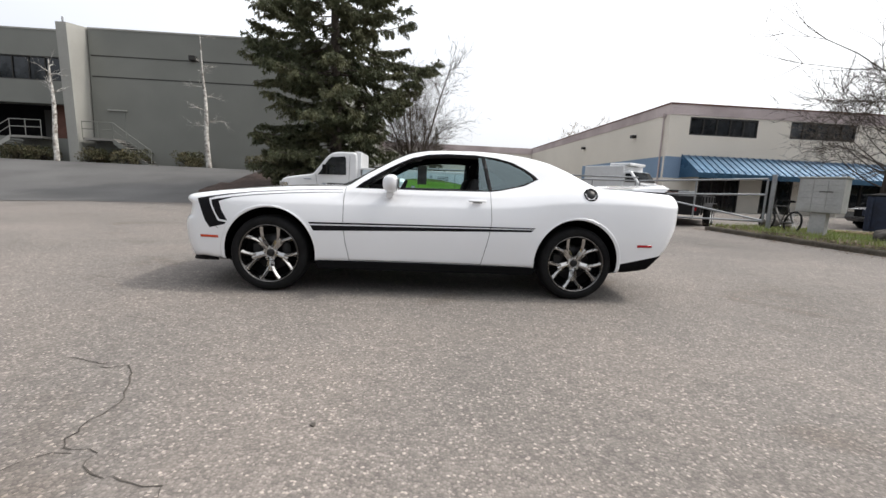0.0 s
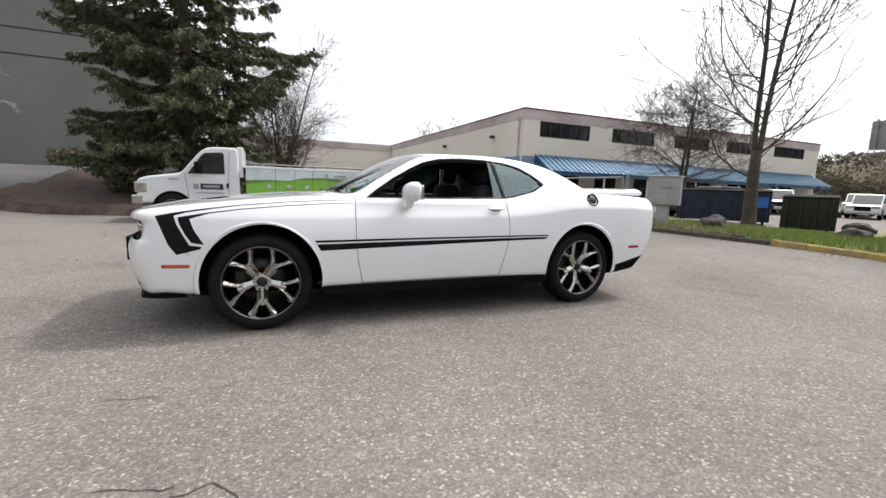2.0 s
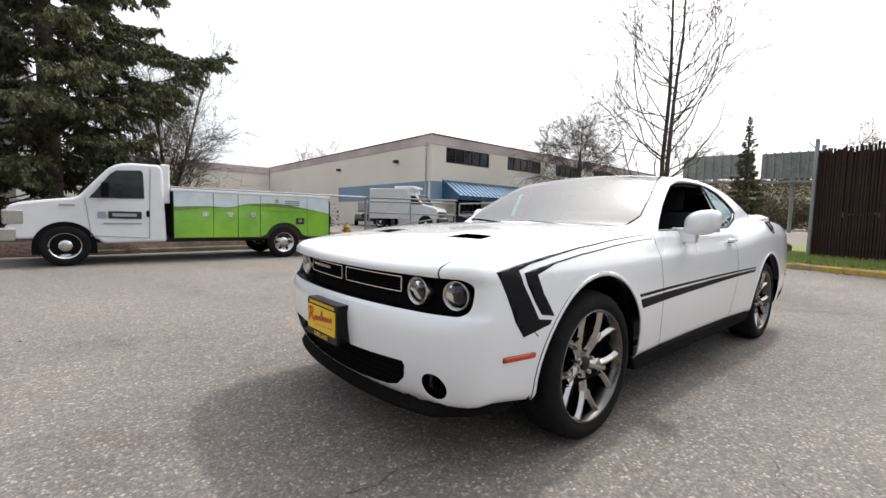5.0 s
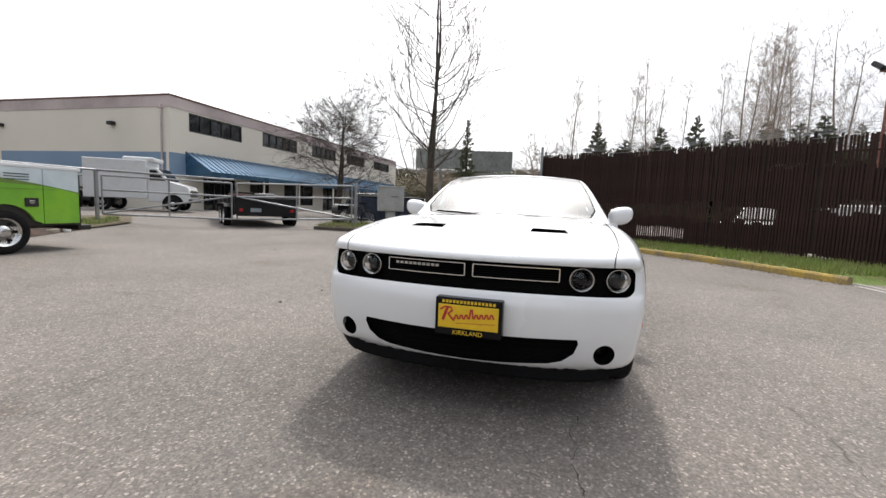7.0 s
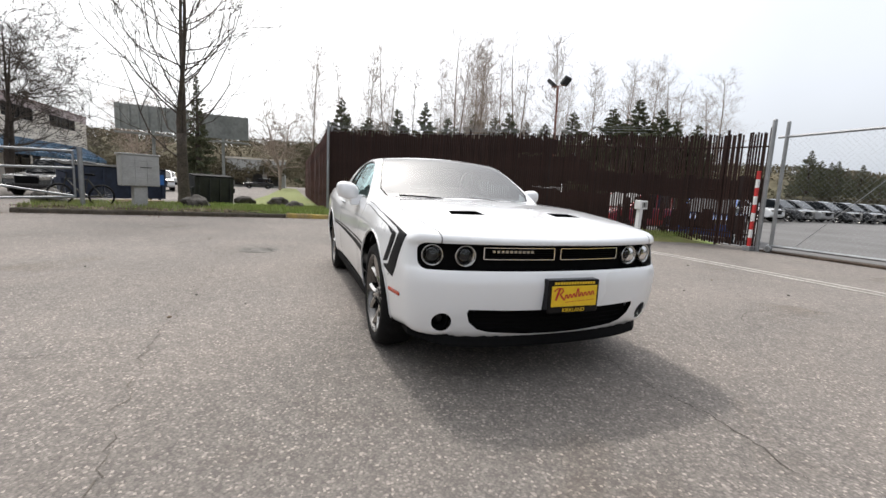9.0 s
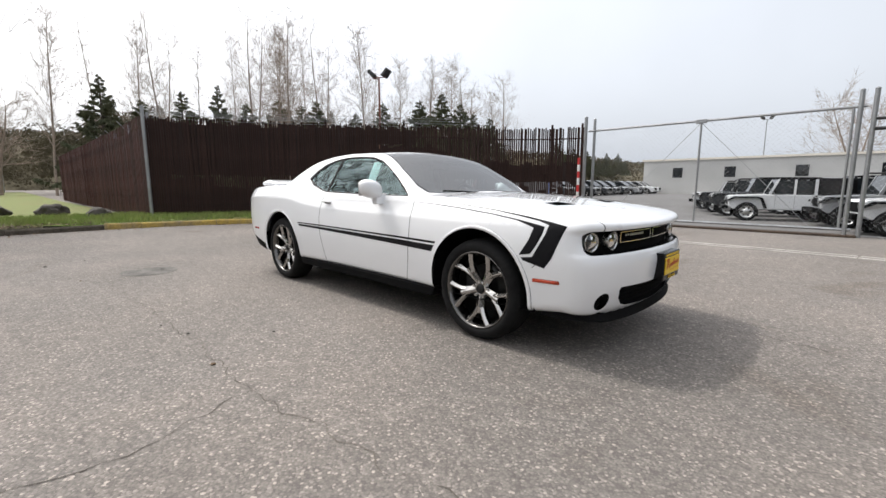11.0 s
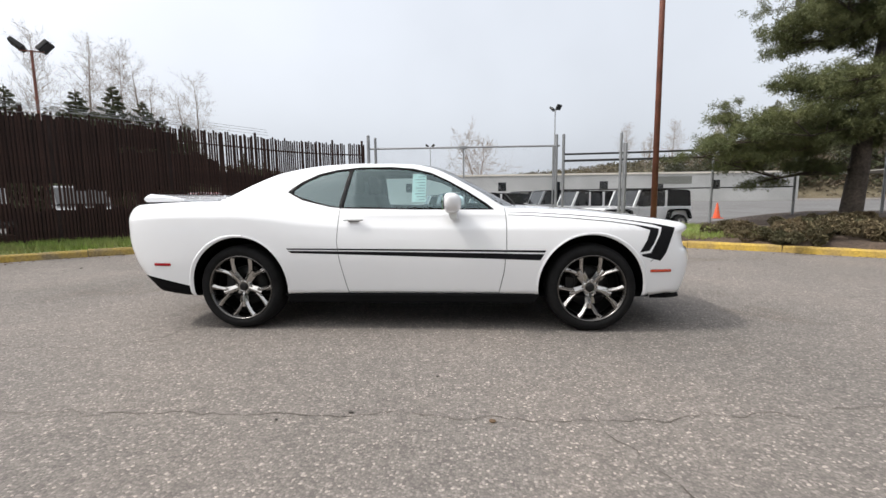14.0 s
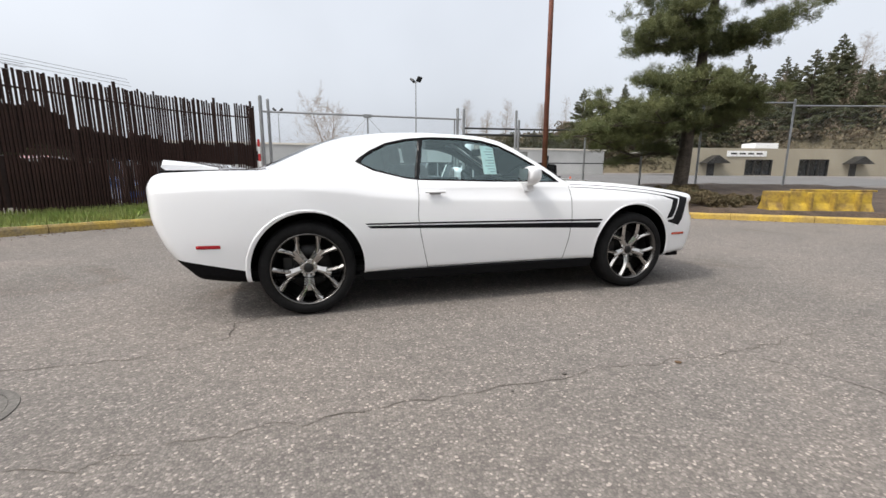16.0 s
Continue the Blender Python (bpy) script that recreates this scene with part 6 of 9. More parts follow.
sides = ((left, "l"), (right, "r"))
for pick, _ in sides:
    for o in (front_lip, rear_lip):
        cut_outline(shell, o, "xz", pick)
wells = {}
for pick, k in sides:
    for o, tag in ((front_lip, "f"), (rear_lip, "r")):
        wells[k + tag] = take(shell, o, "xz", pick)
flares = []
for pick, k in sides:
    for o, inner, tag in ((front_lip, front_arch, "f"), (rear_lip, rear_arch, "r")):
        w = wells[k + tag]
        cut_outline(w, inner, "xz", pick)
        take(w, inner, "xz", pick).free()
        flares.append(push(w, 0.004))
for w in flares:
    part("wheel_arch_lip", thicken(w, 0.022), "car_white", coupe, smooth=True)

# side glass and its black surround
for pick, k in sides:
    cut_outline(shell, REVEAL, "xz", pick)
    surround = take(shell, REVEAL, "xz", pick)
    cut_outline(surround, DLO, "xz", pick)
    glassy = take(surround, DLO, "xz", pick)
    part("window_surround", thicken(push(surround, -0.004), 0.03), "gloss_black", coupe, smooth=True)
    bar = [(0.512, 1.42), (0.602, 0.98), (0.638, 0.98), (0.548, 1.42)]
    cut_outline(glassy, bar, "xz", pick)
    pillar = take(glassy, bar, "xz", pick)
    part("door_pillar", thicken(push(pillar, -0.006), 0.03), "gloss_black", coupe, smooth=True)
    quarter = take(glassy, [(0.5, 0.9), (1.3, 0.9), (1.3, 1.5), (0.5, 1.5)], "xz", pick)
    part("quarter_window", push(quarter, -0.012), "glass_dark", coupe, "tinted rear quarter window", smooth=True).visible_shadow = False
    if k == "r":
        part("door_window", push(glassy, -0.012), "glass", coupe, "closed passenger door window", smooth=True).visible_shadow = False
    else:
        glassy.free()

# windscreen and rear window
for outline, name in ((windshield, "windscreen"), (rear_glass, "rear_window")):
    pick = (lambda c: c.z > 0.98 and c.x < 0.4) if name == "windscreen" else (lambda c: c.z > 1.0 and c.x > 0.9)
    cut_outline(shell, outline, "xy", pick)
    g = take(shell, outline, "xy", pick)
    inner = [((x - cx) * 0.97 + cx, y * 0.98) for x, y in outline for cx in ((-0.46 if name == "windscreen" else 1.5),)]
    cut_outline(g, inner, "xy", pick)
    mid = take(g, inner, "xy", pick)
    part("glass_border", g, "gloss_black", coupe, smooth=True)
    part(name, mid, "glass_screen", coupe, smooth=True).visible_shadow = False

# front openings
cut_outline(shell, panel, "yz", front_pick)
take(shell, panel, "yz", front_pick).free()
cut_outline(shell, intake, "yz", lambda c: c.x < -2.1)
take(shell, intake, "yz", lambda c: c.x < -2.1).free()
for s in (-1, 1):
    fog = arc(s * 0.690, 0.388, 0.052, 0.056, 0, 360, 20)[:-1]
    pk = (lambda c: c.x < -1.9 and c.y > 0.4) if s > 0 else (lambda c: c.x < -1.9 and c.y < -0.4)
    cut_outline(shell, fog, "yz", pk, 0.03)
    take(shell, fog, "yz", pk).free()
    pod = thing("fog_lamp", "", "")
    pod.parent = coupe
    pod.matrix_world = pose(-2.222, s * 0.694, 0.388, 0, 0, -90 - s * 25)
    part("housing", lathe(bmesh.new(), [(0.064, -0.012), (0.060, -0.014), (0.054, 0.015), (0.03, 0.035), (0.0005, 0.038)], "Y", 28), "matt_black", pod, smooth=True)
    part("lens", lathe(bmesh.new(), [(0.040, 0.030), (0.038, 0.022), (0.02, 0.018), (0.0005, 0.017)], "Y", 24), "gloss_black", pod, smooth=True)

# bonnet scoops, panel lines, stripes, markers
SC = [(-1.885, 0.27), (-1.855, 0.495), (-1.735, 0.475), (-1.745, 0.28)]
for s in (-1, 1):
    o = [(x, s * y) for x, y in SC]
    pk = (lambda c: c.z > 0.95 and c.y > 0.1) if s > 0 else (lambda c: c.z > 0.95 and c.y < -0.1)
    cut_outline(shell, o, "xy", pk, 0.03)
    g = take(shell, o, "xy", pk)
    part("bonnet_scoop", thicken(push(g, -0.022), -0.03), "matt_black", coupe, "black bonnet scoop", smooth=False)


def strip_outline(pts, w):
    """A thin band of the given width along a line."""
    a, b = [], []
    for i, p in enumerate(pts):
        q, r = pts[max(i - 1, 0)], pts[min(i + 1, len(pts) - 1)]
        dx, dy = r[0] - q[0], r[1] - q[1]
        L = math.hypot(dx, dy)
        a.append((p[0] - dy / L * w / 2, p[1] + dx / L * w / 2))
        b.append((p[0] + dy / L * w / 2, p[1] - dx / L * w / 2))
    return a + b[::-1]


door_front = [(-0.775, 1.02), (-0.785, 0.9), (-0.785, 0.69), (-0.765, 0.5), (-0.725, 0.32)]
door_rear = [(0.605, 1.03), (0.61, 0.90), (0.62, 0.75), (0.60, 0.6), (0.56, 0.42), (0.535, 0.32)]
door_base = [(-0.725, 0.325), (0, 0.325), (0.535, 0.325)]
bumper_f = [(-2.02, 0.70), (-1.97, 0.62), (-1.93, 0.585)]
bonnet_l = [(-2.33, 0.70), (-2.1, 0.745), (-1.7, 0.765), (-1.2, 0.765), (-0.86, 0.755)]
deck_l = [(1.86, 0.62), (2.1, 0.66), (2.42, 0.66)]
upper_bar = [(1.045, 0.703), (1.03, 0.692), (-1.09, 0.663), (-1.10, 0.679)]
lower_bar = [(1.03, 0.683), (1.00, 0.664), (-1.055, 0.600), (-1.085, 0.650)]
hook_outer = [(-2.13, 0.852), (-2.105, 0.79), (-2.055, 0.655), (-2.010, 0.590), (-1.865, 0.628), (-1.855, 0.645), (-1.93, 0.655), (-1.965, 0.72), (-2.005, 0.80), (-2.02, 0.856), (-1.95, 0.878), (-1.8, 0.9035), (-1.6, 0.9325), (-1.3, 0.9595), (-1.0, 0.978), (-0.80, 0.985), (-0.80, 0.9885), (-1.0, 0.9825), (-1.3, 0.9645), (-1.6, 0.9380), (-1.85, 0.905), (-2.02, 0.876)]
hook_inner = [(-1.995, 0.845), (-1.985, 0.80), (-1.95, 0.725), (-1.915, 0.672), (-1.84, 0.660), (-1.855, 0.685), (-1.90, 0.76), (-1.925, 0.836), (-1.8, 0.8755), (-1.6, 0.9045), (-1.3, 0.933), (-1.0, 0.9535), (-0.80, 0.9625), (-0.80, 0.966), (-1.0, 0.958), (-1.3, 0.938), (-1.6, 0.910), (-1.8, 0.882), (-1.95, 0.855)]
for pick, k in sides:
    for o, name, mat, lab in ((upper_bar, "stripe", "vinyl", "thin black side stripe"), (lower_bar, "stripe", "vinyl", "broad black side stripe"), (hook_outer, "stripe", "vinyl", "black hockey-stick stripe"), (hook_inner, "stripe", "vinyl", "black hockey-stick stripe"),
                              (round_rect(-2.105, -1.935, 0.497, 0.519, 0.006, 2), "side_marker", "amber", "orange front side marker"), (round_rect(2.06, 2.215, 0.555, 0.579, 0.006, 2), "side_marker", "redlens", "red rear side marker")):
        pk = (lambda c, pick=pick: pick(c) and 0.3 < c.z < 1.02 and abs(c.y) > 0.6)
        cut_outline(shell, o, "xz", pk, 0.035)
        g = take(shell, o, "xz", pk)
        if g.faces:
            part(name, thicken(push(g, 0.0012 if mat == "vinyl" else 0.004), 0.004), mat, coupe, lab, smooth=True)
for pick, k in sides:
    for line, w in ((door_front, 0.006), (door_rear, 0.006), (door_base, 0.005), (bumper_f, 0.005)):
        o = strip_outline(line, w)
        pk = (lambda c, pick=pick: pick(c) and c.z < 1.05 and abs(c.y) > 0.6)
        cut_outline(shell, o, "xz", pk, 0.03)
        g = take(shell, o, "xz", pk)
        if g.faces:
            part("panel_gap", push(g, -0.006), "gap", coupe)
for line in (bonnet_l, [(x, -y) for x, y in bonnet_l], deck_l, [(x, -y) for x, y in deck_l]):
    o = strip_outline(line, 0.006)
    cut_outline(shell, o, "xy", lambda c: c.z > 0.82, 0.03)
    g = take(shell, o, "xy", lambda c: c.z > 0.82)
    if g.faces:
        part("panel_gap", push(g, -0.006), "gap", coupe)

# dark lower valances
lower_r = [(1.86, 0.2), (2.7, 0.2), (2.7, 0.47), (2.33, 0.475), (1.86, 0.372)]
for pick, k in ((lambda c: True, "all"),):
    cut_outline(shell, lower_r, "xz", lambda c: c.x > 1.8 and c.z < 0.6)
    g = take(shell, lower_r, "xz", lambda c: c.x > 1.8 and c.z < 0.6)
    part("rear_valance", g, "matt_black", coupe, "matt black lower rear valance", smooth=True)
taillight = [(0.72, 0.955), (0.0, 0.965), (-0.72, 0.955), (-0.74, 0.84), (0.0, 0.835), (0.74, 0.84)]
cut_outline(shell, taillight, "yz", lambda c: c.x > 2.3)
part("tail_lamp", push(take(shell, taillight, "yz", lambda c: c.x > 2.3), -0.004), "redlens", coupe, "dark red full-width tail lamp", smooth=True)

# inner lining, then the painted shell
lining = bmesh.new()
vm = {}
shell.normal_update()
for f in shell.faces:
    c = f.calc_center_median()
    if -0.95 < c.x < 1.95 and c.z > 0.45 and not (c.z < 1.06 and c.x < -0.75):
        vs = []
        for v in f.verts:
            if v not in vm:
                vm[v] = lining.verts.new(v.co - v.normal * 0.022)
            vs.append(vm[v])
        lining.faces.new(vs[::-1])
part("interior_trim", lining, "seat", coupe, "black interior trim", smooth=True)
floor_bm = new_box((-0.95, -0.78, 0.26), (1.9, 0.78, 0.34))
part("cabin_floor", floor_bm, "seat", coupe)
part("body", shell, "car_white", coupe, "gloss white painted body", smooth=True)
part("underbody", new_box((-1.95, -0.66, 0.235), (1.95, 0.66, 0.30), 0.02), "matt_black", coupe)
for s in (-1, 1):
    part("sill_skirt", prism(bmesh.new(), [(-1.06, 0.315), (1.09, 0.315), (1.05, 0.235), (-1.02, 0.235)], "y", s * 0.80, s * 0.905, 0.012), "matt_black", coupe, "black sill skirt")

# front grille band
grille = thing("grille", "", "")
grille.parent = coupe
def nose_x(y, z, back=0.0):
    return float(car_nose(z)) + 0.125 * (abs(y) / 0.8) ** 2.2 + 0.45 * max(0.0, abs(y) - 0.66) ** 1.5 + back


def nose_patch(poly_y, z0, z1, back, mat, name, parent, thick=0.01, zx=None):
    bm = bmesh.new()
    prev = None
    for y in poly_y:
        x = nose_x(y, zx or (z0 + z1) / 2, back)
        cur = [bm.verts.new(p) for p in ((x, y, z0), (x, y, z1), (x + thick, y, z1), (x + thick, y, z0))]
        if prev:
            for j in range(4):
                bm.faces.new((prev[j], prev[(j + 1) % 4], cur[(j + 1) % 4], cur[j]))
        else:
            bm.faces.new(cur)
        prev = cur
    bm.faces.new(prev[::-1])
    bmesh.ops.recalc_face_normals(bm, faces=bm.faces[:])
    return part(name, bm, mat, parent)


ys = np.linspace(-0.83, 0.83, 45)
nose_patch(ys, 0.655, 0.845, 0.07, "matt_black", "back_panel", grille, zx=0.745)
yl = np.linspace(-0.77, 0.77, 41)
nose_patch(yl, 0.827, 0.835, 0.03, "gloss_black", "top_lip", grille, 0.05, zx=0.822)
nose_patch(yl, 0.665, 0.674, 0.03, "gloss_black", "bottom_lip", grille, 0.05, zx=0.675)
for s in (-1, 1):
    a, b = s * 0.022, s * 0.455
    yy = np.linspace(a, b, 14)
    for z in (0.735, 0.800):
        nose_patch(yy, z - 0.0022, z + 0.0022, 0.040, "chrome", "surround", grille, 0.012, zx=0.765)
    for y in (a, b):
        nose_patch(np.linspace(y - .003, y + .003, 2), 0.735, 0.800, 0.040, "chrome", "surround", grille, 0.012, zx=0.765)
    for z in np.linspace(0.743, 0.792, 5):
        nose_patch(yy, z - 0.002, z + 0.002, 0.055, "matt_black", "bar", grille, 0.008, zx=0.765)
bm = bmesh.new()
for i in range(10):
    y = 0.400 - i * 0.0255
    x = nose_x(y, 0.765, 0.036)
    box(bm, (x, y - 0.0085, 0.772), (x + .006, y + 0.0085, 0.786))
part("badge_bar", bm, "steel", grille, "bright bar where the model lettering sits")
for s in (-1, 1):
    for y in (0.560, 0.732):
        lamp = thing("headlamp", "", "")
        lamp.parent = coupe
        x = nose_x(y, 0.745, 0.015)
        lamp.matrix_world = pose(x + 0.035, s * y, 0.753, 0, 0, -90 - s * (5 if y < .6 else 16))
        outer = y > 0.6
        part("ring", lathe(bmesh.new(), [(0.059, 0.03), (0.061, -0.02), (0.057, -0.026), (0.053, -0.02), (0.050, 0.02)], "Y", 36), "steel", lamp, "bright lamp ring", smooth=True)
        part("reflector", lathe(bmesh.new(), [(0.051, -0.012), (0.042, 0.02), (0.03, 0.04), (0.0005, 0.045)], "Y", 36), "alloy_rim" if outer else "matt_black", lamp, smooth=True)
        part("projector", lathe(bmesh.new(), [(0.033, 0.03), (0.034, 0.0), (0.030, -0.004), (0.018, -0.012), (0.0005, -0.016)], "Y", 28), "alloy_dark" if outer else "gloss_black", lamp, smooth=True)
        lens = part("lens", lathe(bmesh.new(), [(0.054, -0.016), (0.036, -0.026), (0.0005, -0.030)], "Y", 36), "lens", lamp, smooth=True)
        lens.visible_shadow = False
# lower intake: recessed mesh, and the chin spoiler
mesh_bar = thing("intake", "", "")
mesh_bar.parent = coupe
nose_patch(np.linspace(-0.60, 0.60, 25), 0.28, 0.48, 0.06, "matt_black", "back_panel", mesh_bar, zx=0.36)
for z in np.linspace(0.31, 0.445, 6):
    nose_patch(np.linspace(-0.54, 0.54, 21), z - .003, z + .003, 0.045, "matt_black", "bar", mesh_bar, 0.008, zx=0.36)
bm = bmesh.new()
prev = None
for y in np.linspace(-0.83, 0.83, 51):
    x = nose_x(y, 0.27, -0.012) + 0.75 * max(0, abs(y) - 0.66) ** 1.2
    u = 0.016 * max(0, (abs(y) - 0.42) / 0.28) ** 2
    cur = [bm.verts.new(p) for p in ((x - 0.018, y, 0.236 + u), (x - 0.018, y, 0.249 + u), (x + 0.012, y, 0.300 + u), (x + 0.12, y, 0.300 + u), (x + 0.12, y, 0.236 + u))]
    if prev:
        for j in range(5):
            bm.faces.new((prev[j], prev[(j + 1) % 5], cur[(j + 1) % 5], cur[j]))
    else:
        bm.faces.new(cur)
    prev = cur
bm.faces.new(prev[::-1])
bmesh.ops.recalc_face_normals(bm, faces=bm.faces[:])
part("chin_spoiler", bm, "matt_black", coupe, "matt black chin spoiler", smooth=False)
# dealer plate
plate = thing("plate_holder", "", "")
plate.parent = coupe
PX, PYC, PZ = -2.452, -0.035, 0.548
part("holder", new_box((PX - .012, PYC - .168, PZ - .095), (PX + .08, PYC + .168, PZ + .095), 0.008), "gloss_black", plate, "black plate frame")
part("plate", new_box((PX - .018, PYC - .15, PZ - .055), (PX - .011, PYC + .15, PZ + .062), 0.003), "yellow", plate, "yellow dealer plate with a red script mark")
font = bpy.data.curves.new("lettering", "FONT")
font.body, font.size, font.align_x, font.extrude = "KIRKLAND", 0.031, "CENTER", 0.0006
carrier = bpy.data.objects.new("lettering", font)
scene.collection.objects.link(carrier)
bpy.context.view_layer.update()
words = bpy.data.meshes.new_from_object(carrier)
bpy.data.objects.remove(carrier)
words.materials.append(M["yellow"])
lettering = new("lettering", words)
lettering.parent = plate
lettering.matrix_world = pose(PX - .0150, PYC, PZ - .086, 90, 0, -90)
for i in range(15):
    part("letter_bar", new_box((PX - .0145, PYC - .132 + i * .018, PZ + .070), (PX - .0115, PYC - .120 + i * .018, PZ + .084)), "yellow", plate)
def ribbon(bm, pts, w):
    """A flat stroke on the plate, along points given across and up."""
    prev = None
    for k, (a, b) in enumerate(pts):
        q, r = pts[max(k - 1, 0)], pts[min(k + 1, len(pts) - 1)]
        dx, dy = r[0] - q[0], r[1] - q[1]
        L = math.hypot(dx, dy) or 1
        hw = w * (0.55 + 0.45 * abs(dy) / L)
        cur = [bm.verts.new((PX - .0200, PYC - (a - dy / L * hw * e), PZ + .005 + b + dx / L * hw * e)) for e in (-1, 1)]
        if prev:
            bm.faces.new((prev[0], prev[1], cur[1], cur[0]))
        prev = cur


bm = bmesh.new()
ribbon(bm, [(-.125, -.022), (-.112, .015), (-.102, .044)], .007)
ribbon(bm, [(-.138, .030), (-.115, .046), (-.085, .044), (-.078, .028), (-.098, .012), (-.082, -.008), (-.066, -.022)], .0055)
wav = [(-.066 + i * .0062, (.007 if i % 4 in (1, 2) else -.013) + (.026 if i in (13, 14) else 0) + .0006 * i) for i in range(33)]
ribbon(bm, wav, .0042)
ribbon(bm, [(-.06, -.034), (0, -.030), (.07, -.027), (.135, -.022)], .0022)
part("script_mark", bm, "red", plate, "red script mark")
# fuel cap, handles, mirrors, spoiler, wipers
cap = thing("fuel_cap", "", "")
cap.parent = coupe
cap.matrix_world = pose(1.57, -0.896, 1.040, -26, 0, 0)
part("ring", lathe(bmesh.new(), [(0.060, 0.02), (0.070, -0.004), (0.066, -0.014), (0.052, -0.012), (0.048, -0.004)], "Y", 32), "gloss_black", cap, "black bolted ring", smooth=True)
part("cover", lathe(bmesh.new(), [(0.050, -0.004), (0.04, -0.012), (0.0005, -0.014)], "Y", 28), "alloy_dark", cap, smooth=True)
for i in range(6):
    a = i * math.pi / 3
    part("bolt", rod(bmesh.new(), (.059 * math.cos(a), -.010, .059 * math.sin(a)), (.059 * math.cos(a), -.018, .059 * math.sin(a)), .006, n=6), "steel", cap)
for s in (-1, 1):
    h = thing("door_handle", "", "")
    h.parent = coupe
    h.matrix_world = pose(0.475, s * 0.90, 0.928, 0, 0, 0)
    # no hollow here: the recess's shade is the grey of this block
    part("cup", new_box((-0.045, -0.010, -0.012), (0.045, 0.010, 0.004), 0.004), "gap", h, "grey block painted as the shade of the handle recess")
    part("grip", new_box((-0.085, s * 0.012 - 0.012, -0.002), (0.085, s * 0.012 + 0.012, 0.020), 0.009), "car_white", h, smooth=True)
    mir = thing("door_mirror", "", "")
    mir.parent = coupe
    mir.matrix_world = pose(-0.33, s * 0.965, 1.065)
    bm = bmesh.new()
    bmesh.ops.create_uvsphere(bm, u_segments=28, v_segments=18, radius=1)
    for v in bm.verts:
        x, y, z = v.co
        sx = math.copysign(abs(x) ** 0.8, x) * (0.09 if x < 0 else 0.055)
        v.co = (sx, math.copysign(abs(y) ** 0.8, y) * 0.104, math.copysign(abs(z) ** 0.78, z) * 0.080 + 0.02 * y * s)
    part("cap", bm, "car_white", mir, smooth=True)
    part("glass", new_box((0.056, -0.080, -0.058), (0.060, 0.080, 0.060), 0.0), "chrome", mir)
    part("stalk", prism(bmesh.new(), [(-0.05, -0.035), (0.03, -0.035), (0.0, -0.13), (-0.06, -0.13)], "y", -s * 0.17, -s * 0.02, 0.008), "car_white", mir)
bm = bmesh.new()
prev = None
for y in np.linspace(-0.70, 0.70, 29):
    e = 1 - max(0, (abs(y) - 0.62) / 0.08) * 0.7
    dx = -0.06 * (y / 0.7) ** 2
    cur = [bm.verts.new(p) for p in ((2.13 + dx, y, 1.095), (2.30 + dx, y, 1.105 + .025 * e), (2.49 + dx, y, 1.10 + .05 * e), (2.50 + dx, y, 1.085 + .045 * e), (2.47 + dx, y, 1.075), (2.13 + dx, y, 1.08))]
    if prev:
        for j in range(6):
            bm.faces.new((prev[j], prev[(j + 1) % 6], cur[(j + 1) % 6], cur[j]))
    else:
        bm.faces.new(cur)
    prev = cur
bm.faces.new(prev[::-1])
bmesh.ops.recalc_face_normals(bm, faces=bm.faces[:])
bmesh.ops.translate(bm, verts=bm.verts[:], vec=(0, 0, .022))
# black strip added as the dark shade beneath the spoiler blade
part("spoiler_gap_shade", new_box((2.18, -.66, 1.05), (2.47, .66, 1.099), .012), "matt_black", coupe, "black strip standing in for the shaded gap under the spoiler")
part("spoiler", bm, "car_white", coupe, "white lip spoiler with a black gap beneath")
for y in (-0.35, 0.12):
    wp = pipe([(-0.93, y, 1.026), (-0.90, y + 0.28, 1.045), (-0.85, y + 0.48, 1.050)], 0.007, 6)
    part("wiper", wp, "matt_black", coupe)
part("cowl", prism(bmesh.new(), [(-0.95, -0.50), (-0.84, -0.74), (-0.80, -0.74), (-0.80, 0.74), (-0.84, 0.74), (-0.95, 0.50)], "z", 0.985, 1.008), "matt_black", coupe)

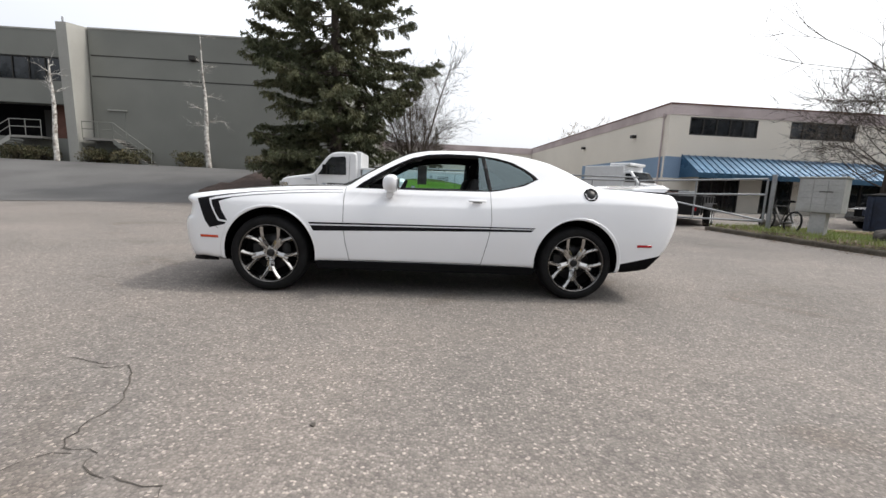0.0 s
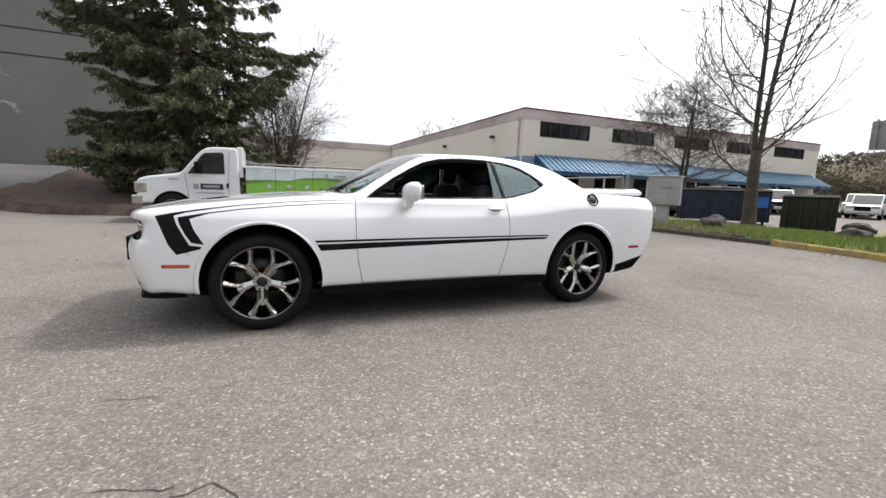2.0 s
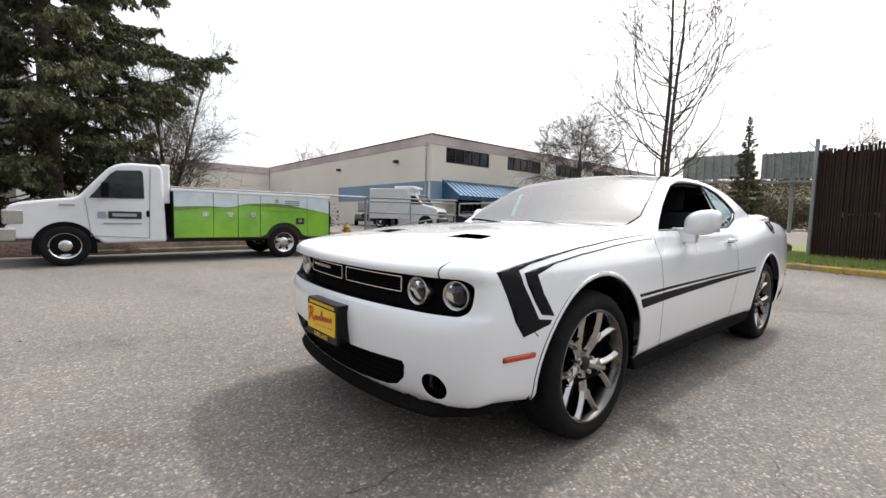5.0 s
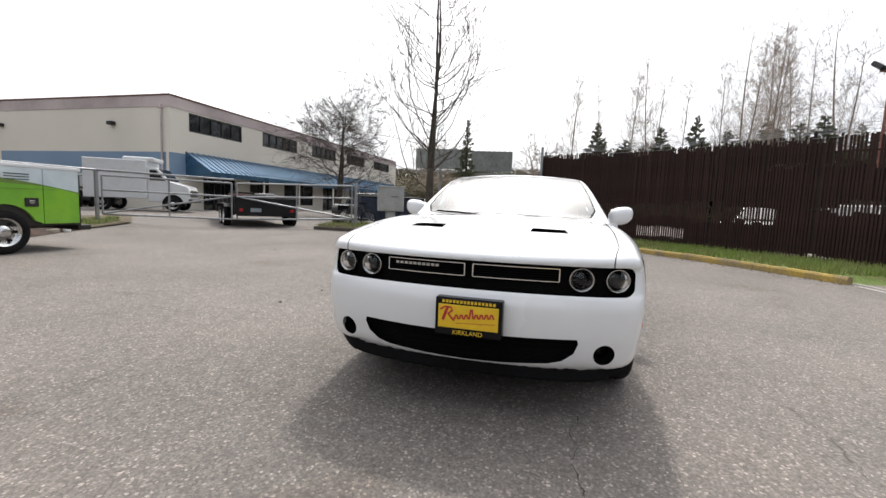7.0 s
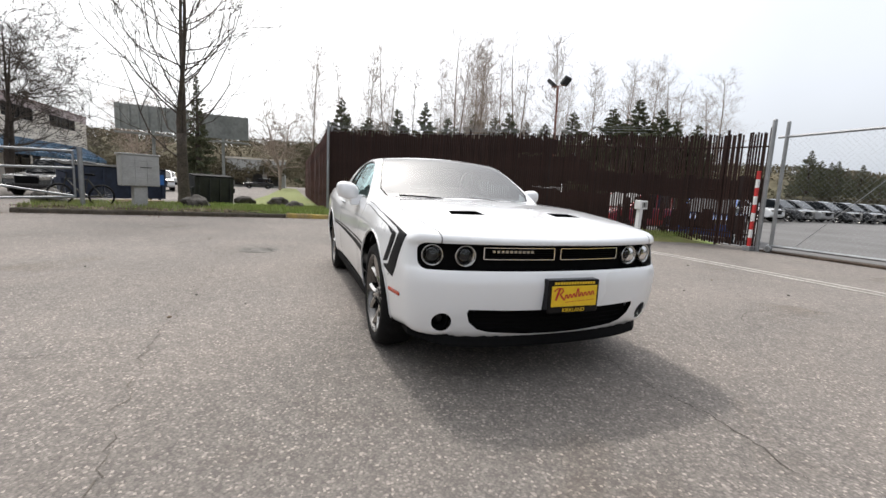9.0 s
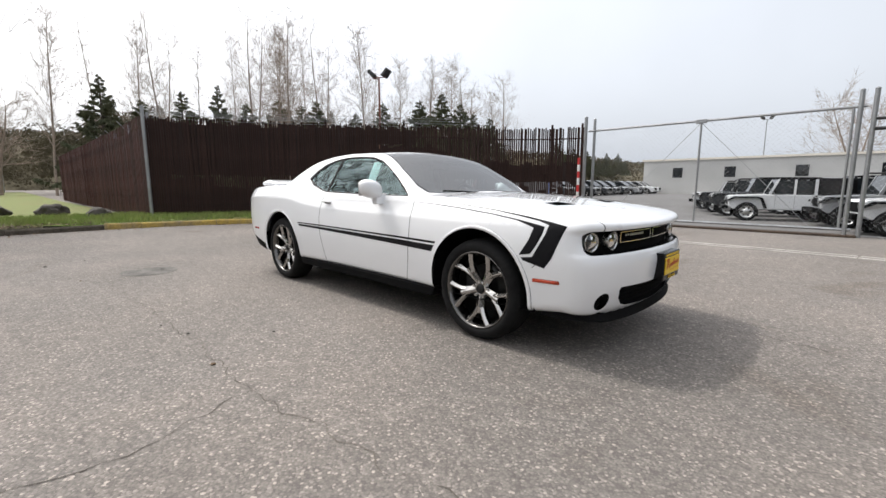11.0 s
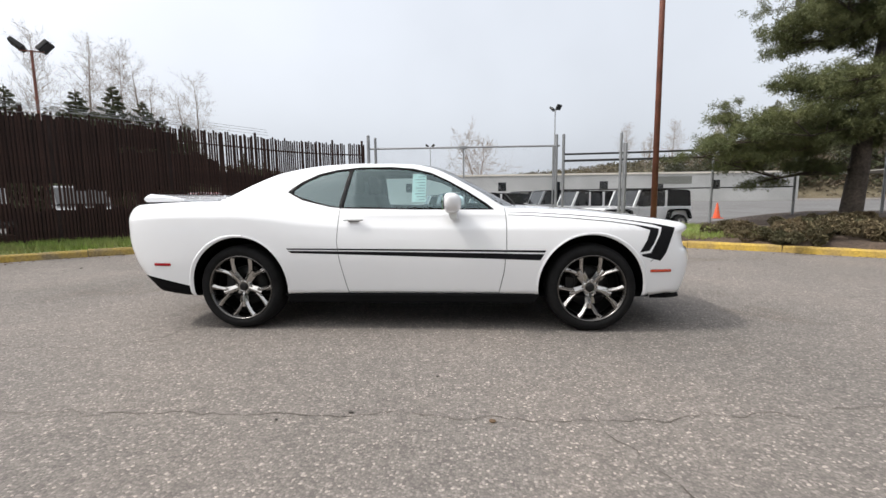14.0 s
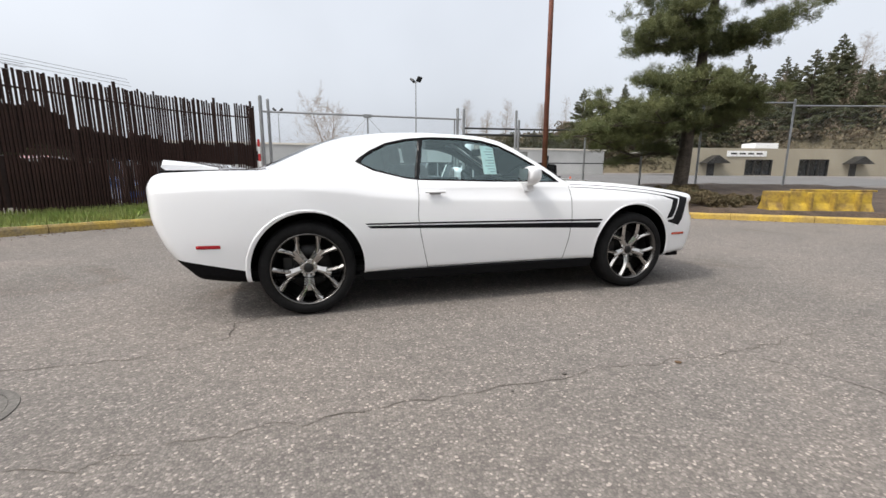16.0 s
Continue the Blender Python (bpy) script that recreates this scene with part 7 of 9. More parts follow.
# wheels
def wheel(x, s):
    wt = thing("wheel", "", "")
    wt.parent = coupe
    wt.matrix_world = pose(x, s * 0.80, 0.362, 0, 0, 0 if s < 0 else 180)
    tyre = [(0.262, 0.10), (0.30, 0.115), (0.335, 0.112), (0.352, 0.095), (0.360, 0.06), (0.362, 0.0), (0.360, -0.06), (0.352, -0.098), (0.335, -0.118), (0.305, -0.124), (0.283, -0.118), (0.275, -0.105)]
    part("tyre", lathe(bmesh.new(), tyre, "Y", 72), "rubber", wt, smooth=True)
    bm = bmesh.new()
    for zz in (-0.05, -0.017, 0.017, 0.05):
        lathe(bm, [(0.3615, zz - .004), (0.3632, zz - .003), (0.3632, zz + .003), (0.3615, zz + .004)], "Y", 72)
    part("tread_rib", bm, "rubber", wt)
    part("rim", lathe(bmesh.new(), [(0.276, -0.108), (0.277, -0.115), (0.270, -0.117), (0.264, -0.108), (0.252, -0.085), (0.246, 0.0), (0.246, 0.09)], "Y", 72), "alloy_rim", wt, "dark polished rim lip", smooth=True)
    part("barrel", lathe(bmesh.new(), [(0.246, -0.02), (0.243, 0.09), (0.10, 0.095), (0.0005, 0.095)], "Y", 48), "alloy_dark", wt, smooth=True)
    part("brake_disc", lathe(bmesh.new(), [(0.09, 0.02), (0.17, 0.02), (0.175, 0.03), (0.17, 0.04)], "Y", 40), "alloy_dark", wt, smooth=True)
    part("caliper", new_box((-0.19, 0.0, -0.06), (-0.11, 0.07, 0.08), 0.012), "alloy_dark", wt)
    sp = bmesh.new()
    def bar(pts2):
        """A spoke from rows (radius, angle, half width, face offset)."""
        prev = None
        for r, a, hw, y in pts2:
            c, sn = math.cos(radians(a)), math.sin(radians(a))
            cur = []
            for k, yy in ((-hw, y + 0.016), (-hw * 0.2, y), (hw * 0.2, y), (hw, y + 0.016), (hw * .8, y + 0.05), (-hw * .8, y + 0.05)):
                cur.append(sp.verts.new((r * c - k * sn, yy, r * sn + k * c)))
            if prev:
                for j in range(6):
                    sp.faces.new((prev[j], prev[(j + 1) % 6], cur[(j + 1) % 6], cur[j]))
            else:
                sp.faces.new(cur)
            prev = cur
        sp.faces.new(prev[::-1])
    for k in range(5):
        a = -90 + 72 * k
        sp = bmesh.new()
        bar([(0.036, a, 0.036, -0.060), (0.08, a, 0.034, -0.072), (0.13, a, 0.040, -0.081), (0.172, a, 0.034, -0.085)])
        for d in (-1, 1):
            bar([(0.13, a + d * 7.0, 0.019, -0.0805), (0.168, a + d * 10.0, 0.0200, -0.088), (0.215, a + d * 15.0, 0.020, -0.096), (0.264, a + d * 19.2, 0.024, -0.102)])
        bmesh.ops.recalc_face_normals(sp, faces=sp.faces[:])
        part("spoke", sp, "alloy", wt)
    part("hub", lathe(bmesh.new(), [(0.064, 0.0), (0.062, -0.05), (0.050, -0.063), (0.034, -0.063), (0.032, -0.060)], "Y", 30), "alloy", wt, smooth=True)
    part("center_cap", lathe(bmesh.new(), [(0.033, -0.058), (0.032, -0.072), (0.022, -0.076), (0.0005, -0.076)], "Y", 24), "alloy_dark", wt, smooth=True)
    for k in range(5):
        a = radians(-54 + 72 * k)
        part("lug_nut", rod(bmesh.new(), (.057 * math.cos(a), -.05, .057 * math.sin(a)), (.057 * math.cos(a), -.076, .057 * math.sin(a)), .011, n=6), "steel", wt)
    liner = lathe(bmesh.new(), [(0.462, -0.085), (0.464, 0.10), (0.45, 0.26), (0.0005, 0.26)], "Y", 40)
    for v in liner.verts:
        v.co.z = max(v.co.z, -0.07)
    part("wheel_well", liner, "matt_black", coupe).matrix_world = wt.matrix_world
    return wt


for x in (-AX, AX):
    for s in (-1, 1):
        wheel(x, s)


# cabin
def seat(x, y, s=1.0):
    st = thing("seat", "", "")
    st.parent = coupe
    st.matrix_world = pose(x, y, 0.40)
    part("cushion", new_box((-0.26, -0.25, 0.0), (0.26, 0.25, 0.20), 0.06), "seat", st, smooth=True)
    part("backrest", new_box((-0.07, -0.25, 0.0), (0.08, 0.25, 0.66), 0.055, pose(0.24, 0, 0.12, 0, 18, 0)), "seat", st, smooth=True)
    part("headrest", new_box((-0.045, -0.13, 0.0), (0.05, 0.13, 0.20), 0.045, pose(0.45, 0, 0.76, 0, 12, 0)), "seat", st, smooth=True)


seat(0.10, -0.38)
seat(0.10, 0.38)
rear = thing("rear_bench", "", "")
rear.parent = coupe
part("cushion", new_box((0.85, -0.60, 0.38), (1.30, 0.60, 0.60), 0.06), "seat", rear, smooth=True)
part("backrest", new_box((-0.07, -0.60, 0.0), (0.07, 0.60, 0.48), 0.05, pose(1.30, 0, 0.52, 0, 20, 0)), "seat", rear, smooth=True)
dash = thing("dashboard", "", "")
dash.parent = coupe
part("top", new_box((-0.82, -0.72, 0.72), (-0.45, 0.72, 1.0), 0.06), "matt_black", dash, smooth=True)
part("console", new_box((-0.50, -0.12, 0.34), (0.25, 0.12, 0.66), 0.03), "matt_black", dash, smooth=True)
part("binnacle", new_box((-0.60, -0.55, 0.95), (-0.42, -0.22, 1.05), 0.035), "matt_black", dash, smooth=True)
sw = thing("steering_wheel", "", "")
sw.parent = coupe
sw.matrix_world = pose(-0.30, -0.38, 0.93, 0, -66, 0)
bm = bmesh.new()
prof = [(0.185 + 0.016 * math.cos(a), 0.016 * math.sin(a)) for a in np.linspace(0, 2 * math.pi, 9)]
part("rim", lathe(bm, prof, "Z", 32), "seat", sw, smooth=True)
part("hub", rod(bmesh.new(), (0, 0, -0.04), (0, 0, 0.03), 0.06, n=20), "matt_black", sw)
for a in (90, 210, 330):
    part("spoke", new_box((0.05, -0.015, -0.012), (0.175, 0.015, 0.008), 0.004, pose(0, 0, 0, 0, 0, a)), "steel", sw)
part("rear_mirror", new_box((-0.02, -0.12, -0.035), (0.01, 0.12, 0.035), 0.012, pose(-0.22, 0, 1.285, 0, 10, 0)), "matt_black", coupe)
stick = thing("window_label", "", "")
stick.parent = coupe
tilt = pose(0.0, 0.776, 1.075, 26, 0, 0)
part("sheet", new_box((-0.115, -0.001, 0.0), (0.005, 0.001, 0.27), m=tilt), "paper", stick, "pale price sheet stuck inside the door window")
for k in range(9):
    part("text_bar", new_box((-0.105, 0.0012, 0.02 + k * 0.027), (-0.105 + 0.1 * (0.5 + 0.45 * ((k * 7) % 5) / 5), 0.003, 0.026 + k * 0.027), m=tilt), "plaque_blue", stick)


# ---- pine, woods and hills ----
def pine(x, y, z, label):
    rng = np.random.default_rng(8)
    t = thing("pine", label, "tree", pose(x, y, z))
    stem = [(0, 0, 0), (-0.12, 0, 1.4), (-0.2, -.05, 2.4), (-0.45, -.1, 3.6), (-0.55, -.1, 5.0), (-0.8, 0, 6.4), (-1.3, 0, 8.2), (-1.5, .1, 9.6)]
    rad = [0.24, 0.20, 0.18, 0.16, 0.14, 0.11, 0.07, 0.03]
    V, F = stem_mesh(stem, rad, 12)
    raw("trunk", V, F, "bark", t, smooth=True)
    twigs, C, R = [], [], []

    def limb(h, tip, n):
        segs = []
        i = min(range(len(stem) - 1), key=lambda k: abs(stem[k][2] - h))
        a, b = np.array(stem[i], float), np.array(tip, float)
        prev, prad = a, 0.07
        for k in range(1, 7):
            f = k / 6
            q = a + (b - a) * f + np.array([0, 0, -0.35 * math.sin(f * math.pi)]) + rng.normal(0, .06, 3)
            segs.append((*prev, *q, prad, prad * .75))
            prev, prad = q, prad * .75
            if k > 1:
                for _ in range(n):
                    c = q + rng.normal(0, 1, 3) * np.array([.38, .38, .12]) + np.array([0, 0, .12])
                    twigs.append((*q, *c, .014, .006))
                    C.append(c)
                    R.append(rng.uniform(.16, .36))
        V, F = tubes(segs, 6)
        raw("limb", V, F.tolist(), "bark", t)

    for h, tip in ((1.9, (3.4, -.5, 1.7)), (2.1, (3.3, .5, 1.9)), (2.3, (2.4, 1.4, 2.2)), (2.6, (2.6, -.4, 2.6)), (2.0, (2.2, -1.4, 1.9)), (3.0, (1.6, 1.5, 3.0)), (2.6, (1.4, -.9, 2.4)), (3.2, (-1.5, 1.2, 2.8)), (3.0, (-1.8, .6, 2.5)), (3.4, (1.7, .3, 3.3)), (3.2, (.4, 1.0, 3.2)),
                   (5.0, (2.1, .6, 4.5)), (5.2, (1.6, -.2, 4.5)), (5.4, (1.8, .9, 5.3)), (5.6, (1.2, -.5, 5.5)), (5.5, (-1.9, 1.6, 5.0)), (5.2, (-1.6, .4, 4.5)), (6.2, (1.3, .4, 6.3)), (6.4, (1.0, 1.4, 6.2)), (6.6, (-2.4, 1.5, 6.2)), (7.4, (1.0, .3, 7.4)), (7.6, (-2.6, 1.4, 7.4)), (8.4, (-.2, .5, 8.6)), (8.4, (-2.6, .6, 8.8)), (9.2, (-1.5, .2, 9.6))):
        limb(h, tip, 5)
    V, F = tubes(twigs, 4)
    tagged(raw("branchwork", V, F.tolist(), "bark", t), kind="stuff")
    C, R = np.array(C), np.array(R)
    k = 560000
    tuft = rng.integers(0, len(C) * 14, k)
    seat_at = C[np.arange(len(C) * 14) // 14] + rng.normal(0, 1, (len(C) * 14, 3)) * R[np.arange(len(C) * 14) // 14][:, None] * np.array([.62, .62, .24])
    out = rng.normal(0, 1, (k, 3)) + np.array([0, 0, .5])
    L = .088 * rng.uniform(.6, 1.3, k)
    V, F = sprays(seat_at[tuft] + rng.normal(0, .05, (k, 3)), out, L, L * rng.uniform(.05, .10, k), rng, .1)
    tagged(raw("crown", V, F.tolist(), "needles_pine", t), kind="stuff")
    return t


pine(-10.05, -7.0, 0.46, "leaning pine with layered dark green needle pads")

HILL = curve([-180, -160, -150, -140, -128, -115, -100, -90, -75, -58, -50, -30, -4, 3, 9, 20, 40, 60, 90, 150, 180],
             [30, 31, 33, 29, 20, 18, 13, 10.5, 9, 17, 18, 20, 21, 21, 20, 19, 14, 9, 4, 24, 30])
hv, hf = [], []


def hill_top(a, r):
    return float(HILL(math.degrees(a))) * 0.82 * float(np.interp(r, [135, 150, 170, 210], [0, .55, .85, 1.0])) - .5


az = np.arange(-180, 180.1, 1.5)
for i, a in enumerate(az):
    h = float(HILL(a)) + 0.8 * noise.noise(Vector((a * .2, 0, 0)))
    for r, k in ((135, 0.0), (150, 0.55), (170, 0.85), (210, 1.0), (400, 1.0)):
        hv.append((r * math.cos(radians(a)), r * math.sin(radians(a)), h * k * 0.82 - 0.5))
for i in range(len(az) - 1):
    for j in range(4):
        b = i * 5 + j
        hf.append((b, b + 5, b + 6, b + 1))
tagged(raw("hill", hv, hf, "wood_hill", smooth=True), "low wooded hillside closing the distance", "hill", kind="structure")
rng = np.random.default_rng(17)
k = 5200
a = rng.uniform(-180, 45, k)
r = rng.uniform(135, 205, k)
hh = HILL(a) * 0.82 * np.interp(r, [135, 150, 170, 210], [0, .55, .85, 1.0])
C = np.stack([r * np.cos(np.radians(a)), r * np.sin(np.radians(a)), hh + 1.0], -1)
V, F = clumps(C, rng.uniform(1.2, 2.6, k), 150000, rng, .75)
west = 1500
a = rng.uniform(-178, -122, west)
r = rng.uniform(140, 205, west)
top = HILL(a) * 0.82 * np.interp(r, [135, 150, 170, 210], [0, .55, .85, 1.0])
C3 = np.stack([r * np.cos(np.radians(a)), r * np.sin(np.radians(a)), top + rng.uniform(0, 5.5, west)], -1)
V3, F3 = clumps(C3, rng.uniform(1.0, 2.4, west), 90000, rng, .65)
tagged(raw("woods", V3, F3.tolist(), "wood_brown"), "brown leafless woods on the western hillside", "woods", kind="stuff")
belt = 1500
a = rng.uniform(-52, 46, belt)
r = rng.uniform(66, 82, belt) + 22 * (a > 0)
C2 = np.stack([r * np.cos(np.radians(a)), r * np.sin(np.radians(a)), rng.uniform(0.5, 1, belt) * np.where(a > 0, 4.6, np.where(a < -5, 10.2, 8.2)) + rng.uniform(0, 1, belt) * (1.6 * np.sin(a * .55) + 1.2 * np.sin(a * 1.7))], -1)
V2, F2 = clumps(C2, rng.uniform(.7, 1.6, belt), 210000, rng, .30)
tagged(raw("woods", V2, F2.tolist(), "wood_hill"), "olive and brown budding thicket beyond the fence", "woods", kind="stuff")
tagged(raw("woods", V, F.tolist(), "wood_hill"), "brown and olive budding woods on the hillside", "woods", kind="stuff")

CONE = (2.5, 2.6, 2.55, 2.4, 2.15, 1.9, 1.6, 1.25, .85, .42, .05)
pc = spruce(45.5, -3.9, 10.8, "dark conifer standing beyond the slatted fence", "conifer", "needles_far", 51, 130, 1.6, CONE, 1.35, .6)
pc2 = spruce(52.0, -31.0, 11.9, "dark conifer standing beyond the slatted fence", "conifer", "needles_far", 52, 130, 1.5, CONE, 1.35, .6)
for i, (x, y, h, w) in enumerate(((45.2, -6.8, 9.0, 1.5), (44.5, -10.0, 10.2, 1.3), (43.6, -13.0, 11.1, .8), (44.7, -16.1, 9.9, 1.4), (41.7, -18.3, 10.1, 1.4), (40.7, -20.4, 9.8, 1.5), (40.0, -21.8, 10.2, 1.3), (42.5, -19.6, 9.6, 1.6),
                                   (34.6, -23.1, 8.5, 1.2), (32.3, -24.8, 9.5, 1.4), (28.5, -26.4, 9.4, 1.5), (26.4, -27.3, 10.0, 1.4), (25.1, -28.6, 9.0, 1.2), (24.2, -29.5, 8.1, 1.3), (23.0, -30.5, 7.6, 1.4))):
    src, h0 = ((pc, 10.8), (pc2, 11.9))[i % 2]
    s = h / h0
    copy_thing(src, pose(x, y, 0, 0, 0, 47 * i) @ Matrix.Diagonal((s * w, s * w, s, 1)))
for i in [k for k in range(46) if k >= 30 or k % 2]:
    a = radians(-60 - (i * 7.3) % 10 + (0 if i < 30 else -55))
    rr = 118 + (i * 13) % 30
    src, h0 = ((pc, 10.8), (pc2, 11.9))[i % 2]
    h = ((12 + (i * 5) % 6 - ((i * 7.3) % 10) * .8) if i < 30 else 9 + (i * 5) % 8) * .58
    copy_thing(src, pose(rr * math.cos(a), rr * math.sin(a), 4.2, 0, 0, 31 * i) @ Matrix.Diagonal((h / h0 * 1.3, h / h0 * 1.3, h / h0, 1)))
for i in range(34):
    a = radians(-170 + i * 1.35 + (i % 3))
    rr = 140 + (i * 13) % 40
    src, h0 = ((pc, 10.8), (pc2, 11.9))[i % 2]
    h = 13 + (i * 5) % 9
    copy_thing(src, pose(rr * math.cos(a), rr * math.sin(a), hill_top(a, rr) - 1.0, 0, 0, 31 * i) @ Matrix.Diagonal((h / h0 * 1.1, h / h0 * 1.1, h / h0, 1)))
pa = bare_tree("poplar", 57.7, -1.1, 18.6, .12, 61, "bark_hazed", "tall leafless poplar beyond the fence", limbs=72, reach=.21, depth=2, clear=.26, rise=1.25, up=.07, twig=.0085, sway=.014, limb=.22)
pb = bare_tree("poplar", 50.0, -19.0, 21.8, .15, 62, "bark_hazed", "tall leafless poplar beyond the fence", leaders=2, limbs=84, reach=.20, depth=2, clear=.28, rise=1.25, up=.07, twig=.0085, sway=.014, limb=.22)
pd = bare_tree("poplar", 57.4, -5.4, 18.0, .085, 63, "bark_hazed", "slender leafless poplar beyond the fence", limbs=46, reach=.14, depth=2, clear=.32, rise=1.3, up=.06, twig=.0075, sway=.012, limb=.25)
for i, (x, y, h, k, w) in enumerate(((55.0, -8.3, 18.2, 0, .9), (54.5, -10.8, 20.2, 1, .9), (53.7, -14.0, 16.9, 2, 1), (50.6, -17.3, 17.6, 0, .7), (49.0, -21.5, 18.8, 0, .9), (47.2, -23.0, 17.4, 2, 1), (44.8, -25.6, 19.9, 1, 1), (38.8, -27.7, 18.0, 0, 1.1),
                                      (32.8, -27.4, 13.4, 0, 1), (30.9, -29.7, 14.3, 1, 1.1), (29.9, -32.3, 14.1, 0, 1), (29.0, -34.6, 13.3, 1, 1.4), (26.3, -36.9, 12.6, 1, 1.4), (36.5, -26.4, 13.5, 2, 1), (41.5, -21.5, 17.0, 2, 1), (34.5, -15.6, 15.5, 0, 1.1), (40.0, -18.0, 16.0, 0, .9))):
    src, h0 = ((pa, 18.6), (pb, 21.8), (pd, 18.0))[k]
    copy_thing(src, pose(x, y, 0, 0, 0, 73 * i) @ Matrix.Diagonal((h / h0 * w, h / h0 * w, h / h0, 1)))
bare_tree("bare_tree", 75, 24, 14, .2, 64, "bark_hazed", "distant leafless tree beyond the shop", leaders=2, limbs=40, reach=.4, depth=2, twig=.02)
bare_tree("bare_tree", 66, 3, 12, .2, 65, "bark_hazed", "distant leafless tree beside the billboard", leaders=2, limbs=40, reach=.42, depth=2, twig=.02)
bare_tree("bare_tree", 24, 60, 11, .18, 66, "bark_hazed", "leafless treetop behind the beige building", leaders=2, limbs=36, reach=.4, depth=2, twig=.02)
bare_tree("bare_tree", -2, -90, 15, .2, 67, "bark_hazed", "round leafless tree behind the service building", leaders=2, limbs=40, reach=.45, depth=2, twig=.02)
spruce(1.5, 44, 7.5, "small conifer before the annex", "conifer", "needles_far", 68, 60, .6, CONE, 1.3, .5)
for i, (x, y, w, h, m) in enumerate(((-6.5, -5.3, .9, .42, "shrub_brown"), (-7.5, -5.0, 1.1, .5, "shrub_brown"), (-7.0, -4.5, .8, .36, "shrub"), (-8.6, -4.6, 1.0, .38, "shrub_brown"), (-8.3, -5.7, 1.0, .42, "shrub"), (-9.9, -4.9, 1.1, .26, "shrub_brown"), (-11.6, -4.3, 1.1, .24, "shrub_brown"), (-9.3, -6.2, 1.0, .34, "shrub_brown"))):
    shrub(x, y, w, h, 70 + i, m, "tangled brown and olive bramble in the planting bed", base=gz(x, y) + .12, count=11000, leaf=.045)
for i, (x, y, w, h) in enumerate(((2.4, 13.6, .9, 1.5), (3.6, 15.0, 1.0, 1.8))):
    shrub(x, y, w, h, 90 + i, "shrub_brown", "wild brown shrub beside the mulch bed", count=1500)


# ---- parked vehicles ----
def road_wheel(parent, x, y, r, s, hub="steel", w=0.22):
    t = thing("wheel", "", "")
    t.parent = parent
    t.matrix_world = parent.matrix_world @ pose(x, y, r, 0, 0, 0 if s < 0 else 180)
    part("tyre", lathe(bmesh.new(), [(r * .62, w * .45), (r * .9, w * .5), (r * .98, w * .35), (r, 0), (r * .98, -w * .38), (r * .9, -w * .5), (r * .66, -w * .48), (r * .62, -w * .42)], "Y", 36), "rubber", t, smooth=True)
    part("rim", lathe(bmesh.new(), [(r * .66, -w * .46), (r * .60, -w * .42), (r * .55, -w * .2), (r * .30, -w * .28), (r * .26, -w * .42), (r * .12, -w * .46), (.0005, -w * .46)], "Y", 28), hub, t, smooth=True)
    for k in range(6):
        a = k * math.pi / 3
        part("vent_hole", rod(bmesh.new(), (r * .43 * math.cos(a), -w * .36, r * .43 * math.sin(a)), (r * .43 * math.cos(a), -w * .2, r * .43 * math.sin(a)), r * .07, n=8), "rubber", t)
    return t


def wheel_gap(parent, x, y0, y1, r, mat="matt_black"):
    """A shallow black half drum round a wheel, standing in for the open arch's shade."""
    bm = bmesh.new()
    prism(bm, arc(x, r * .95, r * 1.22, r * 1.25, 0, 180, 18) + [(x - r * 1.22, r * .6), (x + r * 1.22, r * .6)], "y", y0, y1)
    return part("arch_shade", bm, mat, parent)


truck = thing("service_truck", "white utility truck with a lime green wrapped service body", "truck", pose(0, 8.35, gz(-1, 9)))
cab = [(-4.28, .50), (-4.34, .58), (-4.34, .70), (-4.28, .74), (-4.31, 1.02), (-4.25, 1.10), (-4.10, 1.155), (-3.8, 1.205), (-3.42, 1.26), (-3.34, 1.29), (-3.0, 1.72), (-2.90, 1.84), (-2.76, 1.93), (-2.56, 1.965), (-2.10, 1.97), (-2.03, 1.90), (-1.98, .42), (-3.0, .40), (-3.1, .50)]
part("cab_body", prism(bmesh.new(), cab, "y", 0.04, 1.96, .045), "truck_white", truck, "white cab", smooth=False)
glz = [(-3.20, 1.26), (-3.06, 1.45), (-2.88, 1.72), (-2.78, 1.80), (-2.40, 1.83), (-2.36, 1.78), (-2.35, 1.28)]
for y0, y1 in ((0.022, 0.036), (1.964, 1.978)):
    part("side_window", prism(bmesh.new(), glz, "y", y0, y1), "window_dark", truck)
    part("door_line", prism(bmesh.new(), strip_outline([(-3.26, 1.26), (-3.18, .55), (-2.28, .5), (-2.24, 1.86)], .012), "y", y0 + .008, y1), "gap", truck)
part("windscreen", prism(bmesh.new(), [(-3.36, 1.31), (-3.02, 1.74), (-3.00, 1.73), (-3.34, 1.30)], "y", .15, 1.85), "window_dark", truck)
part("front_bumper", new_box((-4.42, 0.02, .47), (-4.18, 1.98, .70), .03), "steel", truck, "plain steel front bumper")
part("grille", new_box((-4.36, .45, .76), (-4.29, 1.55, 1.02), .02), "frame_dark", truck)
for y in (.04, 1.62):
    part("headlamp", new_box((-4.35, y - .02, .76), (-4.08, y + .36, 1.02), .03), "steel", truck, "cloudy headlamp")
wheel_gap(truck, -3.55, 0.032, .5, .37)
wheel_gap(truck, -3.55, 1.5, 1.968, .37)
for x in (-3.55, .42):
    road_wheel(truck, x, .115, .37, -1)
    road_wheel(truck, x, 1.885, .37, 1)
part("mirror", new_box((-3.02, -.22, 1.28), (-2.90, .0, 1.56), .03), "matt_black", truck)
part("mirror_arm", pipe([(-2.95, -.1, 1.36), (-2.9, .05, 1.34)], .012), "matt_black", truck)
